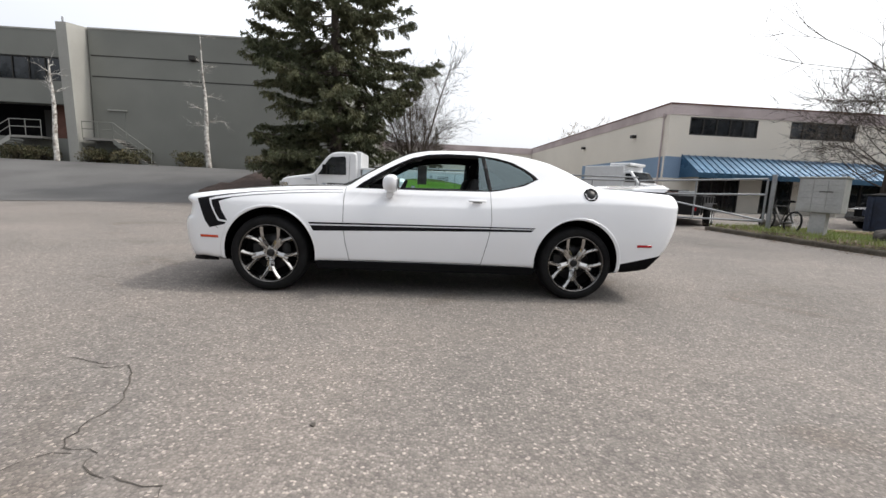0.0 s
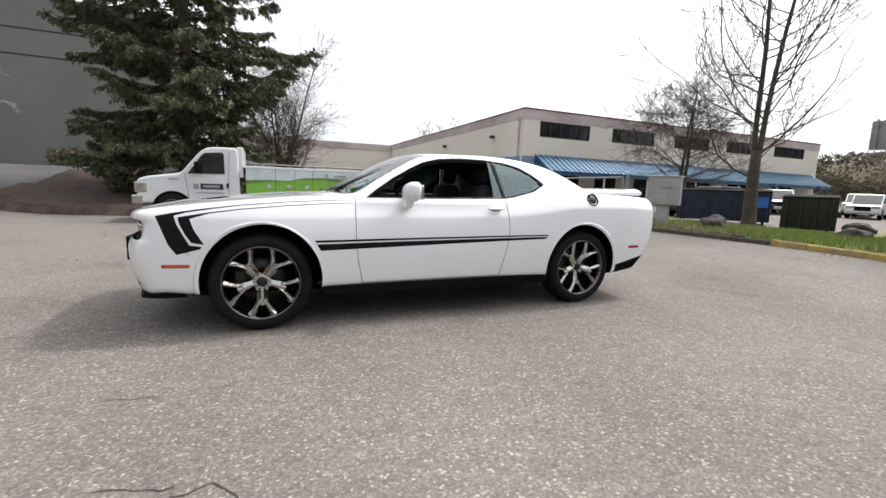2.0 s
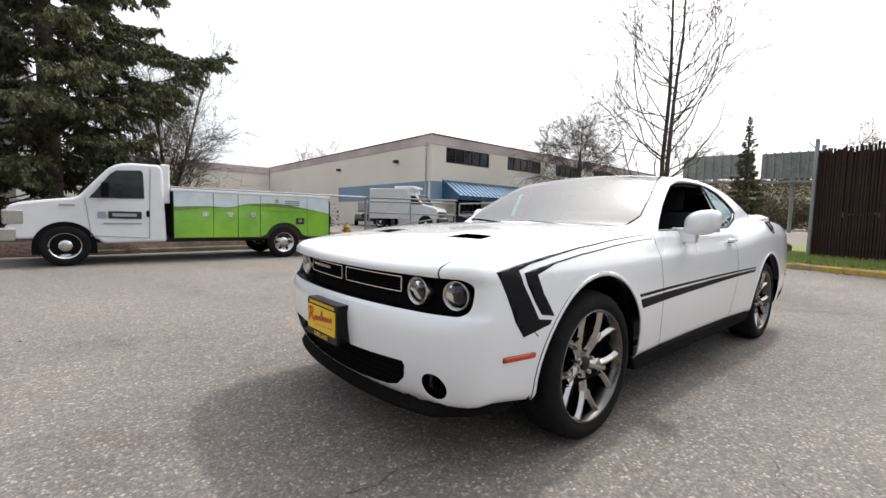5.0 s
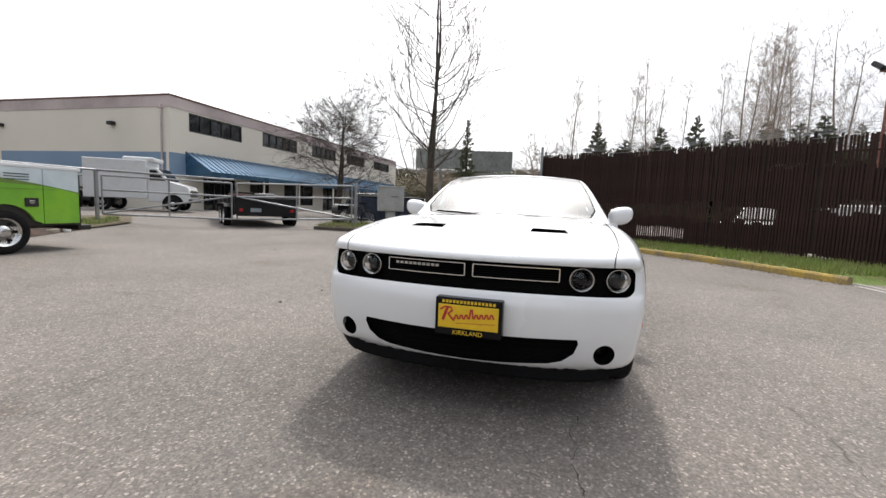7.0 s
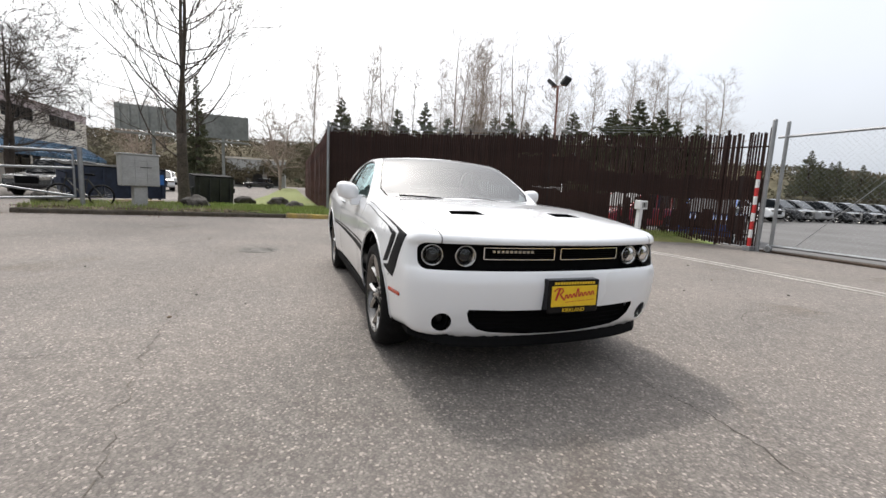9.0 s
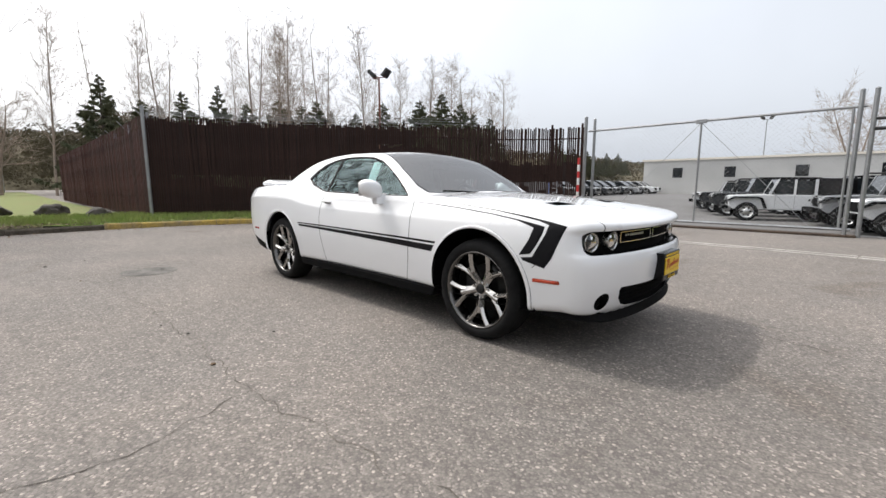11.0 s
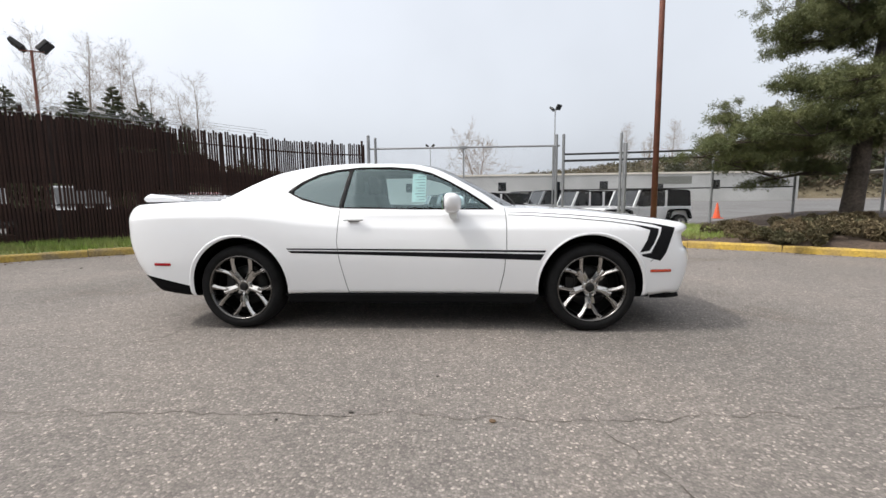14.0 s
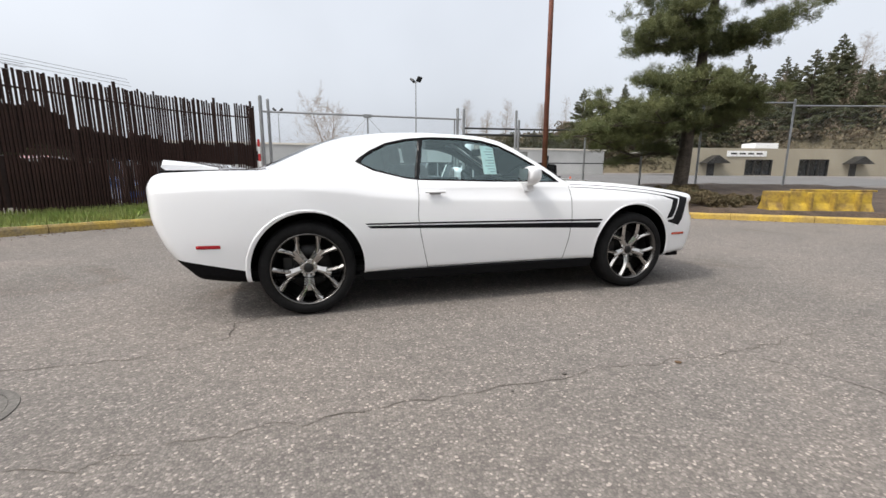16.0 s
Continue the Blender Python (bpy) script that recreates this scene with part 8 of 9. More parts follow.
part("door_plaque", new_box((-2.92, .018, .88), (-2.40, .036, 1.02), .0), "iron", truck, "dark name plaque with pale bars")
part("plaque_bar", new_box((-2.86, .012, .92), (-2.48, .018, .98)), "plaque_blue", truck)
part("plaque_square", new_box((-3.08, .016, .89), (-2.96, .036, 1.01)), "plaque_blue", truck)
part("door_handle", new_box((-2.32, .01, .92), (-2.27, .04, 1.04), .008), "matt_black", truck)
part("mark_bar", new_box((-3.0, .02, .78), (-2.40, .036, .80)), "plaque_blue", truck)
part("mark_bar", new_box((-3.62, .02, 1.10), (-3.40, .036, 1.13)), "plaque_blue", truck)
part("headboard", new_box((-2.06, .1, 1.2), (-1.90, 1.9, 2.0), .03), "truck_white", truck, "tall white headboard behind the cab")
body = thing("service_body", "", "")
body.parent = truck
part("core", new_box((-1.86, .05, .46), (1.56, 1.95, 1.47), .01), "frame_dark", body)
wave = curve([-1.9, -1.2, -.85, -.4, .2, .8, 1.6], [1.13, 1.16, 1.15, 1.24, 1.27, 1.20, 1.05])
for yy0, yy1 in ((0.0, .05), (1.95, 2.0)):
    cuts = (-1.86, -1.12, -.62, -.14, .98, 1.56) if yy0 == 0 else (-1.86, .0, 1.56)
    for i, (a, b) in enumerate(zip(cuts[:-1], cuts[1:])):
        xs = np.linspace(a + .006, b - .006, 9)
        top = [(x, float(wave(x))) for x in xs]
        arch = [(xs[-1], .50), (xs[0], .50)]
        if i == 3 and yy0 == 0:
            arch = [p for p in ([(xs[-1], .50)] + arc(.42, .38, .46, .46, 0, 180, 16) + [(xs[0], .50)]) if xs[0] - .001 <= p[0] <= xs[-1] + .001 and p[1] >= .5]
            if len(arch) < 3:
                arch = [(xs[-1], .50), (xs[0], .50)]
        part("compartment_door", prism(bmesh.new(), top + arch, "y", yy0, yy1), "green", body, "lime green compartment door")
        part("wrap_panel", prism(bmesh.new(), [(xs[-1], 1.46), (xs[0], 1.46)] + [(x, z + .002) for x, z in top], "y", yy0, yy1), "sky_wrap", body, "pale blue sky wrap")
        hill = [(x, float(wave(x)) + .012) for x in xs]
        part("wrap_hill", prism(bmesh.new(), hill + [(x, z - .05 - .035 * math.sin(3 * x + 1)) for x, z in hill[::-1]], "y", yy0 - .003 if yy0 == 0 else yy0 + .045, yy1 - .045 if yy0 == 0 else yy1 + .003), "olive_wrap", body)
        if yy0 == 0 and i < 3:
            lx = b - .16
            part("latch", new_box((lx - .06, -.012, .95), (lx + .06, .0, 1.05), .005), "steel", body)
part("top_cap", new_box((-1.9, -.01, 1.46), (1.6, 2.01, 1.52), .012), "truck_white", body)
part("tailgate", new_box((1.56, .05, .42), (1.62, 1.95, 1.40), .01), "frame_dark", body)
part("rear_bumper", new_box((1.56, .05, .36), (1.80, 1.95, .46), .02), "frame_dark", body)
part("tail_lamp", new_box((1.60, .03, .80), (1.64, .12, 1.02), .01), "matt_black", body)
part("chassis_rail", new_box((-3.9, .6, .38), (1.5, 1.4, .52)), "frame_dark", truck)
for i in range(3):
    part("mark_bar", new_box((.43, -.006, 1.34 - i * .045), (.78, .0, 1.355 - i * .045)), "iron", body)
part("mark_square", new_box((.20, -.006, 1.30), (.28, .0, 1.38)), "plaque_blue", body)
part("fuel_hatch", new_box((.70, -.012, .80), (.90, .0, .95), .01), "frame_dark", body, "black fuel filler hatch")
part("fuel_cap", new_box((.76, -.02, .85), (.84, -.012, .91), .006), "steel", body)
part("mark_line", new_box((.1, -.006, 1.10), (1.2, .0, 1.108)), "olive_wrap", body)

van = thing("box_van", "old white cutaway van with a plain box body", "van", pose(11.0, 18.6, gz(11, 18), 0, 0, -56))
part("box_body", new_box((-1.6, -1.0, .55), (.75, 1.0, 2.24), .03), "truck_white", van, "plain white box body")
part("roof_pod", new_box((-.2, -.8, 2.245), (1.0, .8, 2.40), .06), "truck_white", van)
vp = [(.75, .42), (.75, 1.95), (1.15, 1.95), (1.62, 1.36), (2.35, 1.16), (2.42, 1.0), (2.42, .48), (2.3, .40)]
part("cab_body", prism(bmesh.new(), vp, "y", -.92, .92, .04), "truck_white", van, "white cab with a short bonnet")
for y0, y1 in ((-.936, -.922), (.922, .936)):
    part("side_window", prism(bmesh.new(), [(.86, 1.38), (.86, 1.84), (1.12, 1.84), (1.46, 1.38)], "y", y0, y1), "window_dark", van)
part("windscreen", prism(bmesh.new(), [(1.20, 1.90), (1.60, 1.40), (1.63, 1.41), (1.23, 1.92)], "y", -.8, .8), "window_dark", van)
part("grille", new_box((2.40, -.6, .70), (2.45, .6, .98), .01), "frame_dark", van)
part("bumper", new_box((2.38, -.95, .42), (2.54, .95, .60), .02), "frame_dark", van)
for y in (-.88, .62):
    part("headlamp", new_box((2.41, y, .74), (2.455, y + .26, .96), .01), "steel", van)
for x in (-.95, 1.75):
    wheel_gap(van, x, -.945, -.7, .35)
    for s in (-1, 1):
        road_wheel(van, x, s * .86, .35, s)

trailer = thing("flatbed_trailer", "black twin-axle flatbed trailer loaded with odds and ends", "trailer", pose(9.95, 11.25, gz(10, 11) - .03, 0, 0, 50))
part("deck", new_box((-2.2, -1.0, .50), (2.2, 1.0, .60), .01), "brick_red", trailer)
for s in (-1, 1):
    part("side_board", new_box((-2.2, s * 1.0 - .03, .46), (2.2, s * 1.0 + .03, 1.02), .01), "trailer_black", trailer)
    part("top_rail", new_box((-2.2, s * 1.0 - .05, 1.02), (2.2, s * 1.0 + .05, 1.08), .01), "trailer_black", trailer)
    for x in (-2.0, -1.0, 0, 1.0, 2.0):
        part("stake", new_box((x - .03, s * 1.04 - .03, .42), (x + .03, s * 1.04 + .03, 1.04), .008), "trailer_black", trailer)
    part("mudguard", prism(bmesh.new(), [(-1.70, .70), (-1.55, .82), (.05, .82), (.20, .70), (.18, .68), (.03, .79), (-1.53, .79), (-1.68, .68)], "y", s * 1.03, s * 1.30), "trailer_black", trailer)
    part("tail_lamp", new_box((-2.275, s * .85 - .06, .56), (-2.255, s * .85 + .06, .66), .005), "redlens", trailer)
    for x in (-1.15, -.37):
        road_wheel(trailer, x, s * 1.15, .34, s, "white")
part("tail_board", new_box((-2.26, -1.0, .40), (-2.2, 1.0, 1.04), .01), "trailer_black", trailer)
part("plate_bar", new_box((-2.275, .2, .55), (-2.26, .55, .68)), "plaque_blue", trailer)
part("drawbar", pipe([(2.2, -.5, .5), (3.5, 0, .5), (2.2, .5, .5)], .05), "trailer_black", trailer)
for i, (x, y, w, d, h, m) in enumerate(((-1.2, .2, .8, .6, .55, "trailer_black"), (-.3, -.3, .6, .6, .62, "car_grey"), (.6, .3, .9, .6, .58, "brick_red"), (1.4, -.2, .6, .7, .68, "trailer_black"))):
    part("load_box", new_box((x - w / 2, y - d / 2, .60), (x + w / 2, y + d / 2, .60 + h), .02, pose(0, 0, 0, 0, 0, 6 * i)), m, trailer)


def jeep(m, paint, label):
    t = thing("jeep", label, "car", m, group="parked off-roaders")
    part("tub", prism(bmesh.new(), [(-2.1, .55), (-2.1, 1.12), (.75, 1.12), (.80, 1.14), (2.0, 1.08), (2.08, 1.0), (2.08, .62), (1.9, .50), (-1.95, .48)], "y", -.78, .78, .03), paint, t, "boxy body tub")
    part("hard_top", prism(bmesh.new(), [(-2.12, 1.12), (-2.06, 1.72), (-1.9, 1.78), (-.9, 1.80), (-.85, 1.12)], "y", -.74, .74, .03), "matt_black", t, "black soft top")
    part("roof", prism(bmesh.new(), [(-.9, 1.74), (-.9, 1.80), (.30, 1.80), (.38, 1.74)], "y", -.73, .73, .01), "matt_black", t)
    for s in (-1, 1):
        for a, b in ((-.80, -.22), (-.14, .42)):
            part("side_window", prism(bmesh.new(), [(a, 1.16), (b + (.16 if b > 0 else 0), 1.16), (b, 1.70), (a, 1.70)], "y", s * .735 - .01, s * .735 + .01), "window_dark", t)
            part("door_line", new_box((b + .03, s * .782 - .004, .56), (b + .04, s * .782 + .004, 1.12)), "gap", t)
        part("pillar", prism(bmesh.new(), [(.60, 1.12), (.70, 1.12), (.42, 1.76), (.34, 1.76)], "y", s * .72 - .03, s * .72 + .03), paint, t)
        part("pillar", new_box((-.22, s * .73 - .025, 1.12), (-.14, s * .73 + .025, 1.75)), paint, t)
        part("pillar", new_box((-.9, s * .735 - .025, 1.12), (-.80, s * .735 + .025, 1.75)), paint, t)
        part("front_flare", prism(bmesh.new(), [(.72, .55), (.88, .98), (1.05, 1.04), (1.9, 1.04), (2.12, .90), (2.12, .84), (1.85, .97), (1.08, .97), (.95, .92), (.82, .55)], "y", s * .70, s * .95, .01), "matt_black", t)
        part("rear_flare", prism(bmesh.new(), [(-2.0, .62), (-1.86, .98), (-1.72, 1.02), (-1.05, 1.02), (-.92, .95), (-.8, .55), (-.88, .55), (-1.0, .90), (-1.1, .95), (-1.7, .95), (-1.82, .9), (-1.94, .62)], "y", s * .74, s * .95, .01), "matt_black", t)
        part("mirror", new_box((.48, s * .98 - .11, 1.14), (.56, s * .98 + .11, 1.34), .02), "matt_black", t)
        for x in (-1.42, 1.42):
            road_wheel(t, x, s * .82, .40, s, "steel", .25)
            wheel_gap(t, x, s * .60, s * .785, .36)
        part("headlamp", rod(bmesh.new(), (2.08, s * .52, .90), (2.12, s * .52, .90), .10, n=20), "steel", t)
    part("windscreen", prism(bmesh.new(), [(.66, 1.14), (.38, 1.74), (.40, 1.75), (.68, 1.15)], "y", -.66, .66), "window_dark", t)
    part("grille", new_box((2.06, -.40, .70), (2.10, .40, 1.0), .01), "matt_black", t)
    part("bumper", new_box((2.08, -.80, .50), (2.32, .80, .66), .03), "matt_black", t)
    part("spare_wheel", lathe(bmesh.new(), [(.02, -.1), (.24, -.1), (.38, -.08), (.39, .0), (.38, .1), (.02, .1)], "Y", 28), "rubber", t).matrix_world = t.matrix_world @ pose(-2.24, .1, 1.05, 0, 0, 90)
    return t


LOT = -0.32
J = jeep(pose(-6.85, -12.6, LOT, 0, 0, 20) @ Matrix.Scale(.95, 4), "truck_white", "white four-door off-roader with a black soft top behind the fence")
J2 = jeep(pose(-.1, -21.8, LOT, 0, 0, 17), "car_dark", "dark four-door off-roader with a black soft top")
jeep(pose(-4.3, -17.4, LOT, 0, 0, 14), "car_grey", "silver four-door off-roader with a black soft top")
for src, x, y in ((J, -5.2, -14.7), (J, -1.2, -19.1), (J2, 1.0, -24.5), (J, 2.1, -27.2), (J2, -3.4, -20.1)):
    copy_thing(src, pose(x, y, LOT, 0, 0, 15))


def estate(m, paint, label, tall=1.0):
    t = thing("suv", label, "car", m, group="cars on the far lot")
    low = [(-2.25, .35), (-2.3, .75), (-2.2, 1.0), (-1.9, 1.05), (.85, 1.02), (1.9, .93), (2.2, .80), (2.25, .45), (2.1, .32), (-2.1, .30)]
    part("body", prism(bmesh.new(), low, "y", -.88, .88, .06), paint, t)
    part("cabin", prism(bmesh.new(), [(-2.1, 1.03), (-1.85, 1.58 * tall), (-1.6, 1.64 * tall), (-.2, 1.66 * tall), (.1, 1.60 * tall), (.95, 1.02)], "y", -.74, .74, .05), "window_dark", t)
    part("roof", prism(bmesh.new(), [(-1.85, 1.58 * tall), (-1.6, 1.66 * tall), (-.2, 1.68 * tall), (.1, 1.61 * tall)], "y", -.70, .70, .015), paint, t)
    for s in (-1, 1):
        part("pillar", prism(bmesh.new(), [(.85, 1.02), (1.0, 1.02), (.16, 1.62 * tall), (.06, 1.62 * tall)], "y", s * .73 - .02, s * .73 + .03), paint, t)
        part("pillar", new_box((-.75, s * .73 - .02, 1.02), (-.63, s * .73 + .03, 1.6 * tall)), paint, t)
        part("pillar", new_box((-1.8, s * .73 - .02, 1.02), (-1.55, s * .73 + .03, 1.56 * tall)), paint, t)
        part("headlamp", new_box((2.08, s * .62 - .2, .72), (2.24, s * .62 + .2, .88), .02), "steel", t)
        for x in (-1.4, 1.4):
            road_wheel(t, x, s * .80, .34, s, "alloy", .22)
            wheel_gap(t, x, s * .70, s * .885, .34)
    part("grille", new_box((2.2, -.4, .55), (2.27, .4, .85), .02), "matt_black", t)
    part("windscreen", prism(bmesh.new(), [(.93, 1.04), (.14, 1.60 * tall), (.17, 1.61 * tall), (.96, 1.05)], "y", -.66, .66), "window_dark", t)
    return t


kinds = [estate(pose(18.5, -31, 0, 0, 0, 186), "truck_white", "white estate car in the far lot row"), estate(pose(18.2, -33.9, 0, 0, 0, 183), "car_dark", "dark estate car in the far lot row"), estate(pose(18.6, -36.8, 0, 0, 0, 185), "car_grey", "silver estate car in the far lot row")]
red = estate(pose(9.6, -11.6, gz(9.6, -11.6), 0, 0, 100), "car_red", "red car parked behind the slatted fence")
blue = estate(pose(6.9, -12.9, gz(6.9, -12.9), 0, 0, 120), "car_blue", "blue car parked behind the slatted fence")
CR = random.Random(12)
for i in range(9):
    copy_thing(kinds[CR.choice((0, 0, 1, 1, 2))], pose(18.4 + CR.uniform(-.4, .4), -39.6 - i * 2.8, 0, 0, 0, 184 + CR.uniform(-3, 3)))
for i in range(16):
    copy_thing(kinds[CR.choice((0, 0, 1, 2))], pose(29 + CR.uniform(-.5, .5), -26 - i * 2.9, 0, 0, 0, 180 + CR.uniform(-3, 3)))
for i in range(12):
    copy_thing(kinds[CR.choice((0, 1, 2))], pose(44 - i * 1.0, -60 - i * 2.9, 0, 0, 0, 200))
for i, (x, y, a, k) in enumerate(((37, 11.6, 196, 0), (41.5, 14.0, 200, 0), (45, 11.0, 190, 2), (20.5, 11.6, 175, 1), (12.6, 25.2, 240, 1), (32.0, 14.4, 205, 0), (72, 6.4, 95, 1), (33, 15.5, 190, 2), (62, 16.8, 195, 0), (55, 24.8, 190, 1), (15.5, -8.5, 140, 1), (13.5, -10.2, 140, 1))):
    copy_thing(kinds[k], pose(x, y, gz(x, y), 0, 0, a))


# ---- small things round the lot ----
def bin_box(m, w, d, h, mat, label, mark=False):
    t = thing("dumpster", label, "dumpster", m)
    part("tub", prism(bmesh.new(), [(-d / 2 + .12, .12), (d / 2 - .1, .12), (d / 2, h), (-d / 2, h * .93)], "x", -w / 2, w / 2, .015), mat, t)
    for x in np.linspace(-w / 2 + .15, w / 2 - .15, 4):
        part("rib", new_box((x - .03, -d / 2 - .03, .2), (x + .03, -d / 2 + .1, h * .9), .008), mat, t)
    for k in (-1, 1):
        part("lid", new_box((-w / 2 if k < 0 else .01, -d / 2 - .02, 0), (-.01 if k < 0 else w / 2, d / 2 + .02, .05), .012, pose(0, 0, h * .965, math.degrees(math.atan2(h * .07, d)), 0, 0)), "matt_black", t)
        part("fork_pocket", new_box((k * (w / 2 + .05) - .05, -d / 2 + .2, h * .45), (k * (w / 2 + .05) + .05, d / 2 - .2, h * .6), .01), mat, t)
        for y in (-d / 2 + .25, d / 2 - .25):
            part("caster", rod(bmesh.new(), (k * (w / 2 - .2) - .03, y, .07), (k * (w / 2 - .2) + .03, y, .07), .07, n=14), "rubber", t)
    if mark:
        part("mark", new_box((w / 2 - .5, -d / 2 - .035, h * .5), (w / 2 - .1, -d / 2 - .03, h * .8)), "blue_mark", t)
    return t


bin_box(pose(16.45, 4.7, gz(16.4, 4.7) - .03, 0, 0, -66), 1.5, 1.2, 1.30, "dumpster_black", "black steel dumpster on the grass")
bin_box(pose(17.4, 8.5, gz(17, 8) + .02, 0, 0, -58), 3.4, 1.6, 1.45, "dumpster_blue", "large navy dumpster behind the mailboxes", True)

mb = thing("cluster_mailbox", "grey metal cluster mailbox on a pedestal by the kerb", "mailbox", pose(10.3, 5.6, gz(10.3, 5.6) + .15, 0, 0, -60))
part("pedestal", new_box((-.17, -.14, 0), (.17, .14, .58), .015), "mailbox", mb)
part("cabinet", new_box((-.46, -.24, .58), (.46, .24, 1.45), .02), "mailbox", mb)
part("cap", new_box((-.49, -.27, 1.45), (.49, .27, 1.49), .01), "mailbox", mb)
for c in range(3):
    for r in range(5):
        part("door", new_box((-.43 + c * .29, -.252, .64 + r * .16), (-.15 + c * .29, -.24, .79 + r * .16), .004), "mailbox", mb)
part("slot", new_box((-.02, -.258, 1.1), (.26, -.25, 1.12)), "frame_dark", mb)

pg = thing("pipe_gate", "double galvanised pipe gate with diagonal braces and no netting", "gate")
G0, GM, G1 = Vector((5.75, 13.7, gz(5.75, 13.7))), Vector((7.75, 10.25, gz(7.75, 10.25))), Vector((10.0, 6.85, gz(10, 6.85) + .1))
for p in (G0, G1):
    part("post", rod(bmesh.new(), p, p + Vector((0, 0, 1.62)), .058, n=12), "galv", pg)
for a, b in ((G0, GM), (G1, GM)):
    d = (b - a).normalized()
    s, e = a + d * .15, b - d * .08
    for z in (.28, 1.05, 1.5):
        part("rail", pipe([s + Vector((0, 0, z)), e + Vector((0, 0, z))], .03), "galv", pg)
    for f in (0, .5, 1):
        q = s.lerp(e, f)
        part("stile", pipe([q + Vector((0, 0, .28)), q + Vector((0, 0, 1.5))], .028), "galv", pg)
    part("brace", pipe([s + Vector((0, 0, .3)), e + Vector((0, 0, 1.05))], .028), "galv", pg)
part("long_pipe", pipe([(-2.0, 13.0, 1.75), tuple(G0 + Vector((0, 0, 1.66))), tuple(GM + Vector((0, 0, 1.62)))], .03), "galv", pg)

bike = thing("bicycle", "dark bicycle leaning at the gate post", "bicycle", pose(10.5, 7.1, gz(10.5, 7.1) + .06, 8, 0, 84))
for x in (-.52, .52):
    w = thing("wheel", "", "")
    w.parent = bike
    w.matrix_world = bike.matrix_world @ pose(x, 0, .33)
    prof = [(.31 + .027 * math.cos(a), .027 * math.sin(a)) for a in np.linspace(0, 2 * math.pi, 7)]
    part("tyre", lathe(bmesh.new(), prof, "Y", 32), "rubber", w)
    for k in range(10):
        a = k * math.pi / 10
        part("spoke", rod(bmesh.new(), (.3 * math.cos(a), 0, .3 * math.sin(a)), (-.3 * math.cos(a), 0, -.3 * math.sin(a)), .003, n=4), "steel", w)
part("frame", pipe([(-.52, 0, .33), (-.18, 0, .78), (.36, 0, .80), (-.08, 0, .30), (-.52, 0, .33)], .026), "frame_dark", bike)
part("seat_tube", pipe([(-.08, 0, .30), (-.2, 0, .92)], .016), "frame_dark", bike)
part("fork", pipe([(.52, 0, .33), (.38, 0, .72), (.34, 0, .95)], .016), "frame_dark", bike)
part("saddle", new_box((-.33, -.07, .91), (-.08, .07, .96), .02), "matt_black", bike)
part("handlebar", pipe([(.40, -.28, .98), (.33, 0, .96), (.40, .28, .98)], .012), "matt_black", bike)
part("crank", lathe(bmesh.new(), [(.09, -.05), (.095, -.04), (.09, -.03)], "Y", 20, (-.08, 0, .30)), "steel", bike)

hyd = thing("hydrant", "yellow fire hydrant on the weedy strip", "hydrant", pose(4.4, 12.8, gz(4.4, 12.8) + .05))
part("barrel", lathe(bmesh.new(), [(.14, 0), (.14, .04), (.10, .06), (.10, .42), (.13, .44), (.13, .48), (.10, .50), (.08, .58), (.03, .62), (.03, .66), (.0005, .66)], "Z", 24), "barrier_yellow", hyd, smooth=True)
for a in (0, 90, 180):
    part("outlet", rod(bmesh.new(), (0, 0, .36), (.17 * math.cos(radians(a)), .17 * math.sin(radians(a)), .36), .05, n=14), "barrier_yellow", hyd)
bucket = thing("bucket", "small white plastic bucket by the hydrant", "bucket", pose(3.7, 12.0, gz(3.7, 12)))
part("pail", lathe(bmesh.new(), [(.0005, .01), (.11, .01), (.14, .28), (.13, .28), (.10, .02)], "Z", 24), "white", bucket)
part("handle", pipe([(-.14, 0, .26), (-.1, .1, .2), (.1, .1, .2), (.14, 0, .26)], .005), "galv", bucket)


def boulder(x, y, s, seed):
    bm = bmesh.new()
    bmesh.ops.create_icosphere(bm, subdivisions=3, radius=1)
    for v in bm.verts:
        n = noise.noise(v.co * 1.3 + Vector((seed, 0, 0))) * .35 + noise.noise(v.co * 3.5 + Vector((0, seed, 0))) * .12
        v.co = v.co * (1 + n)
        v.co.z = max(v.co.z * .62, -.3)
    bmesh.ops.scale(bm, vec=(s, s * .8, s), verts=bm.verts[:])
    o = part("boulder", bm, "rock", smooth=False)
    o.matrix_world = pose(x, y, gz(x, y) + .15 + .15 * s, 0, 0, 50 * seed)
    return tagged(o, "dark rough boulder lying on the grass verge", "boulder")


for i, (x, y, s) in enumerate(((10.9, 4.25, .45), (16.8, 3.4, .40), (11.7, 1.35, .34), (11.4, 8.2, .5), (16.2, 2.0, .4))):
    boulder(x, y, s, i + 1)

for i, (x, y, a, w) in enumerate(((12.9, 6.5, -28, 2.2), (12.5, 6.2, -31, 1.7), (13.2, 6.75, -25, 1.9))):
    o = part("plank", new_box((-w / 2, -.07, 0), (w / 2, .07, .04), .006, pose(0, 0, 0, 0, 0, a)), "plank")
    o.matrix_world = pose(x, y, gz(x, y) + .17 + .015 * i)
    tagged(o, "weathered pale board lying in the leaf litter", "plank", group="boards on the verge")

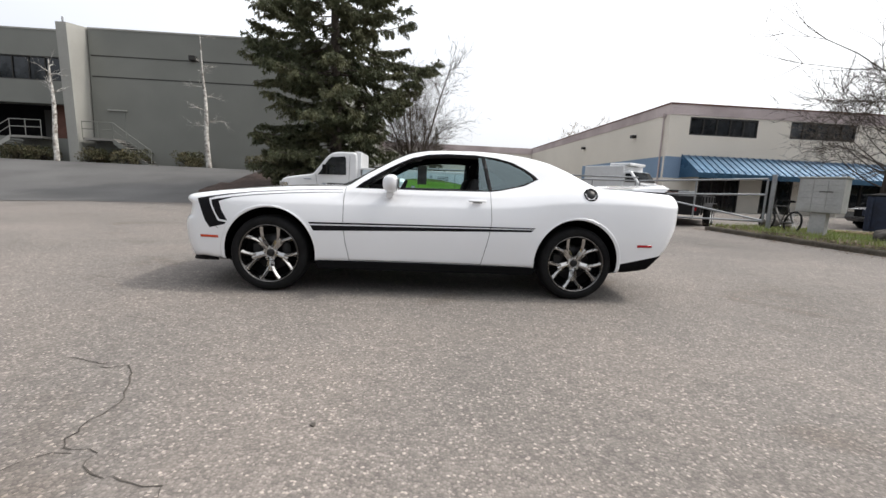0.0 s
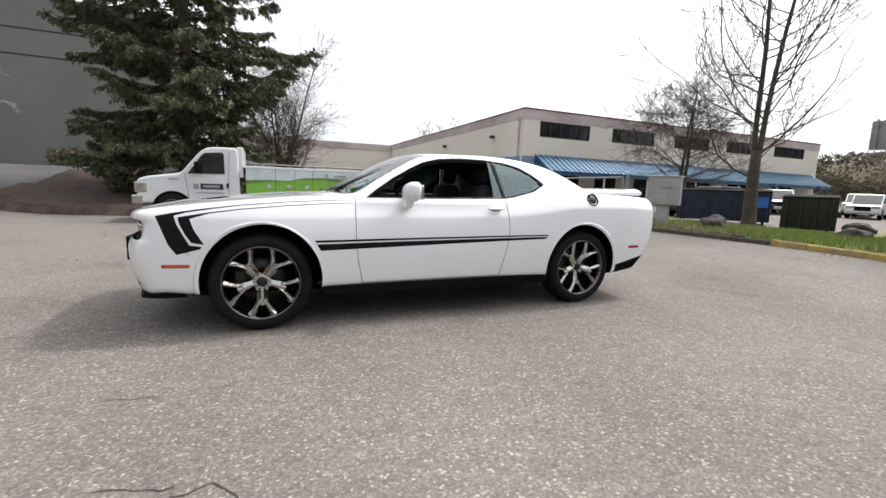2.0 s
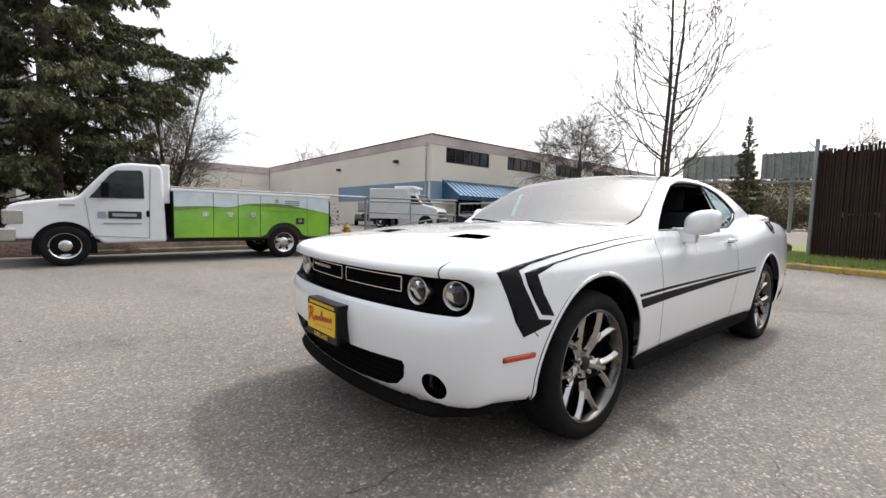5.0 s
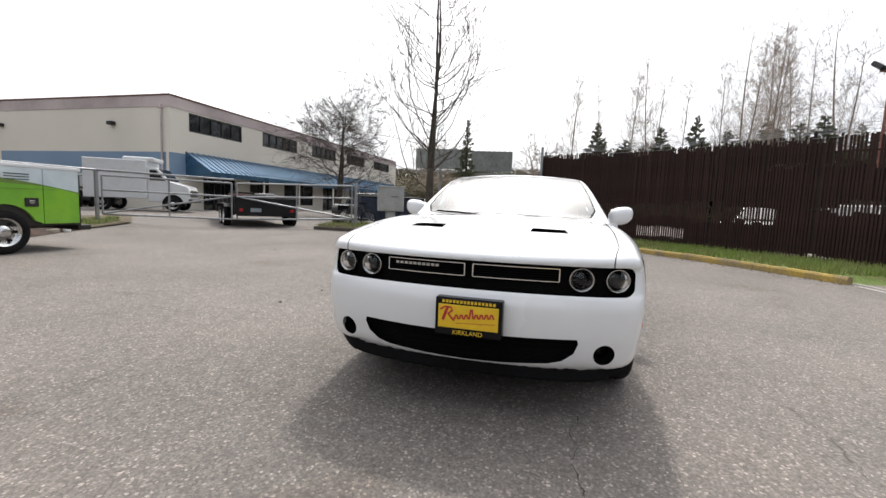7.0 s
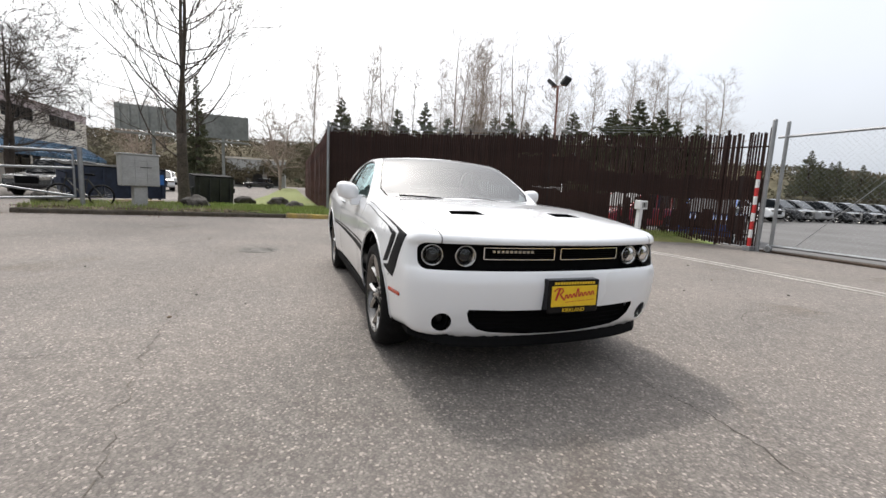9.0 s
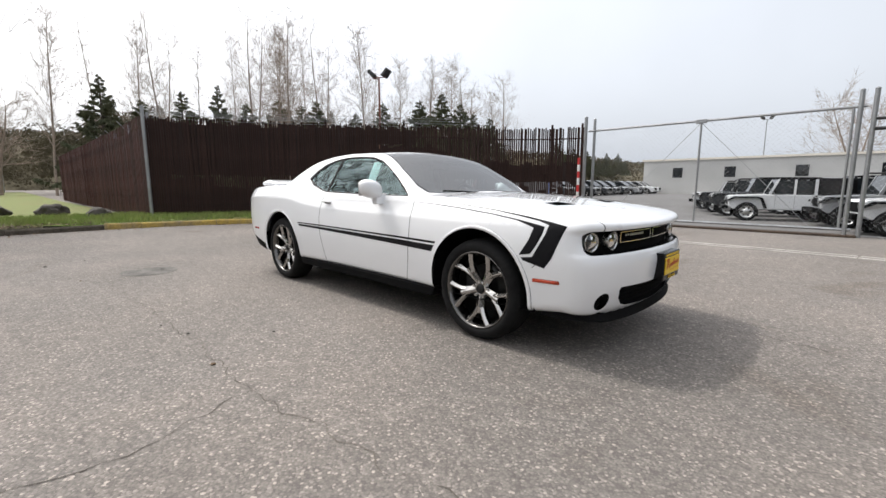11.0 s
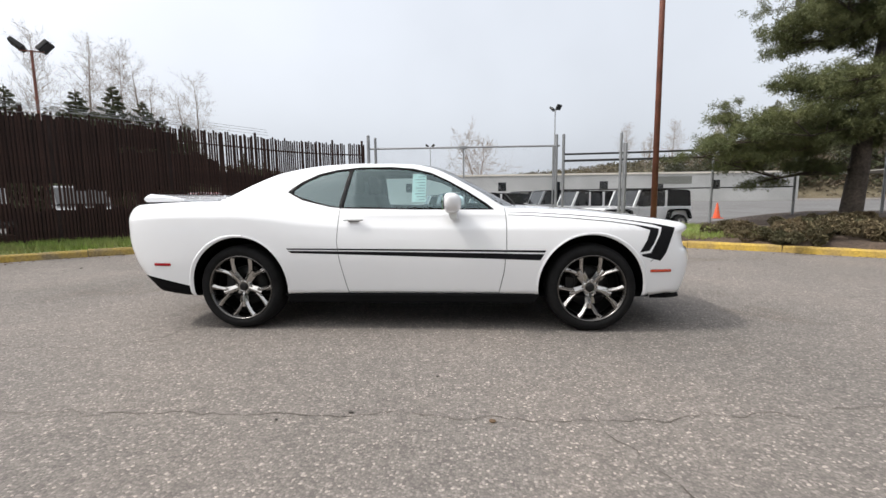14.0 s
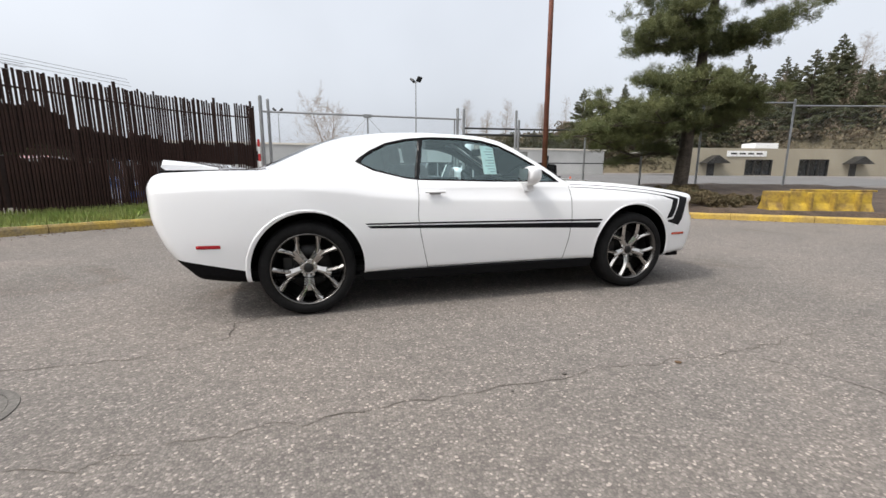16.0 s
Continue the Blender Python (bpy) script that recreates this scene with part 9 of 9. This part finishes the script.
jb = thing("jersey_barrier", "weathered yellow concrete barrier block behind the kerb", "barrier", pose(-9.85, -2.85, gz(-9.85, -2.85) + .04, 0, 0, -24))
part("block", prism(bmesh.new(), [(-.30, 0), (-.30, .12), (-.15, .35), (-.12, .62), (.12, .62), (.15, .35), (.30, .12), (.30, 0)], "x", -1.1, 1.1, .02), "barrier_yellow", jb)
for x in (-.75, -.25, .25, .75):
    part("groove", new_box((x - .03, .135, .05), (x + .03, .30, .60), .01), "barrier_yellow", jb)
for x in (-.8, .1):
    part("cap_block", new_box((x - .4, -.11, .62), (x + .4, .11, .66), .012), "barrier_yellow", jb)
copy_thing(jb, pose(-13.2, -1.75, gz(-13.2, -1.75) + .13, 0, 0, -27))
cone = thing("traffic_cone", "orange traffic cone standing in the car lot", "cone", pose(-11.6, -15.6, gz(-11.6, -15.6)))
part("cone", lathe(bmesh.new(), [(.0005, .7), (.03, .7), (.15, .05), (.0005, .05)], "Z", 20), "orange", cone)
part("base", new_box((-.2, -.2, 0), (.2, .2, .05), .01), "orange", cone)


# ---- leafless trees on the far hillside, and litter ----
for i in range(26):
    a = radians(-158 + i * 1.9 + (i % 4) * .6)
    rr = 142 + (i * 17) % 44
    src, h0 = ((pd, 18.0), (pa, 18.6), (pb, 21.8))[i % 3]
    h = 11 + (i * 5) % 7
    copy_thing(src, pose(rr * math.cos(a), rr * math.sin(a), hill_top(a, rr) - 1.0, 0, 0, 41 * i) @ Matrix.Diagonal((h / h0 * 1.5, h / h0 * 1.5, h / h0, 1)))


def litter(name, centre, count, mat, label, size, seed, lift=.006):
    """Dead leaves and grit lying about a line."""
    rng = np.random.default_rng(seed)
    path = np.array([(p.x, p.y) for p in resample(rounded(centre), 0.1)])
    p = path[rng.integers(0, len(path), count)] + rng.normal(0, 1, (count, 2)) * 0.22
    a = rng.uniform(0, 6.28, count)
    L = size * rng.uniform(.5, 1.5, count)
    W = L * rng.uniform(.35, .8, count)
    d = np.stack([np.cos(a), np.sin(a)], 1)
    n = np.stack([-d[:, 1], d[:, 0]], 1)
    z = np.array([gz(x, y) for x, y in p]) + lift
    V = np.zeros((count, 4, 3))
    for k, (u, v) in enumerate(((-1, 0), (0, -1), (1, 0), (0, 1))):
        V[:, k, :2] = p + d * (L * u)[:, None] + n * (W * v)[:, None]
        V[:, k, 2] = z + rng.uniform(0, .02, count)
    F = np.arange(count * 4).reshape(count, 4)
    return tagged(raw(name, V.reshape(-1, 3), F.tolist(), mat), label, "litter", kind="stuff")


litter("leaf_litter", [(x + .45, y) for x, y in KERB_EAST[7:]], 1500, "dead_leaf", "dead brown leaves lying in the grass behind the bare kerb", .03, 15, lift=.15)
litter("leaf_litter", [(x - .12, y) for x, y in KERB_EAST], 900, "dead_leaf", "dead brown leaves blown against the kerb", .022, 5)
litter("leaf_litter", [(x, y + .12) for x, y in KERB_WEST], 500, "dead_leaf", "dead brown leaves along the yellow kerb", .022, 6)
LR = random.Random(9)
for i in range(34):
    x, y = LR.uniform(-6.5, 7.5), LR.choice((LR.uniform(-6, -1.4), LR.uniform(1.4, 6.5)))
    bm = bmesh.new()
    bmesh.ops.create_icosphere(bm, subdivisions=1, radius=LR.uniform(.008, .022))
    for v in bm.verts:
        v.co = Vector((v.co.x * LR.uniform(.8, 1.6), v.co.y * LR.uniform(.7, 1.2), v.co.z * .5))
    o = part("pebble", bm, LR.choice(("rock", "dead_leaf", "rock")))
    o.matrix_world = pose(x, y, gz(x, y) + .004, 0, 0, LR.uniform(0, 360))
    tagged(o, "loose dark pebble lying on the asphalt", "pebble", group="loose grit on the asphalt")
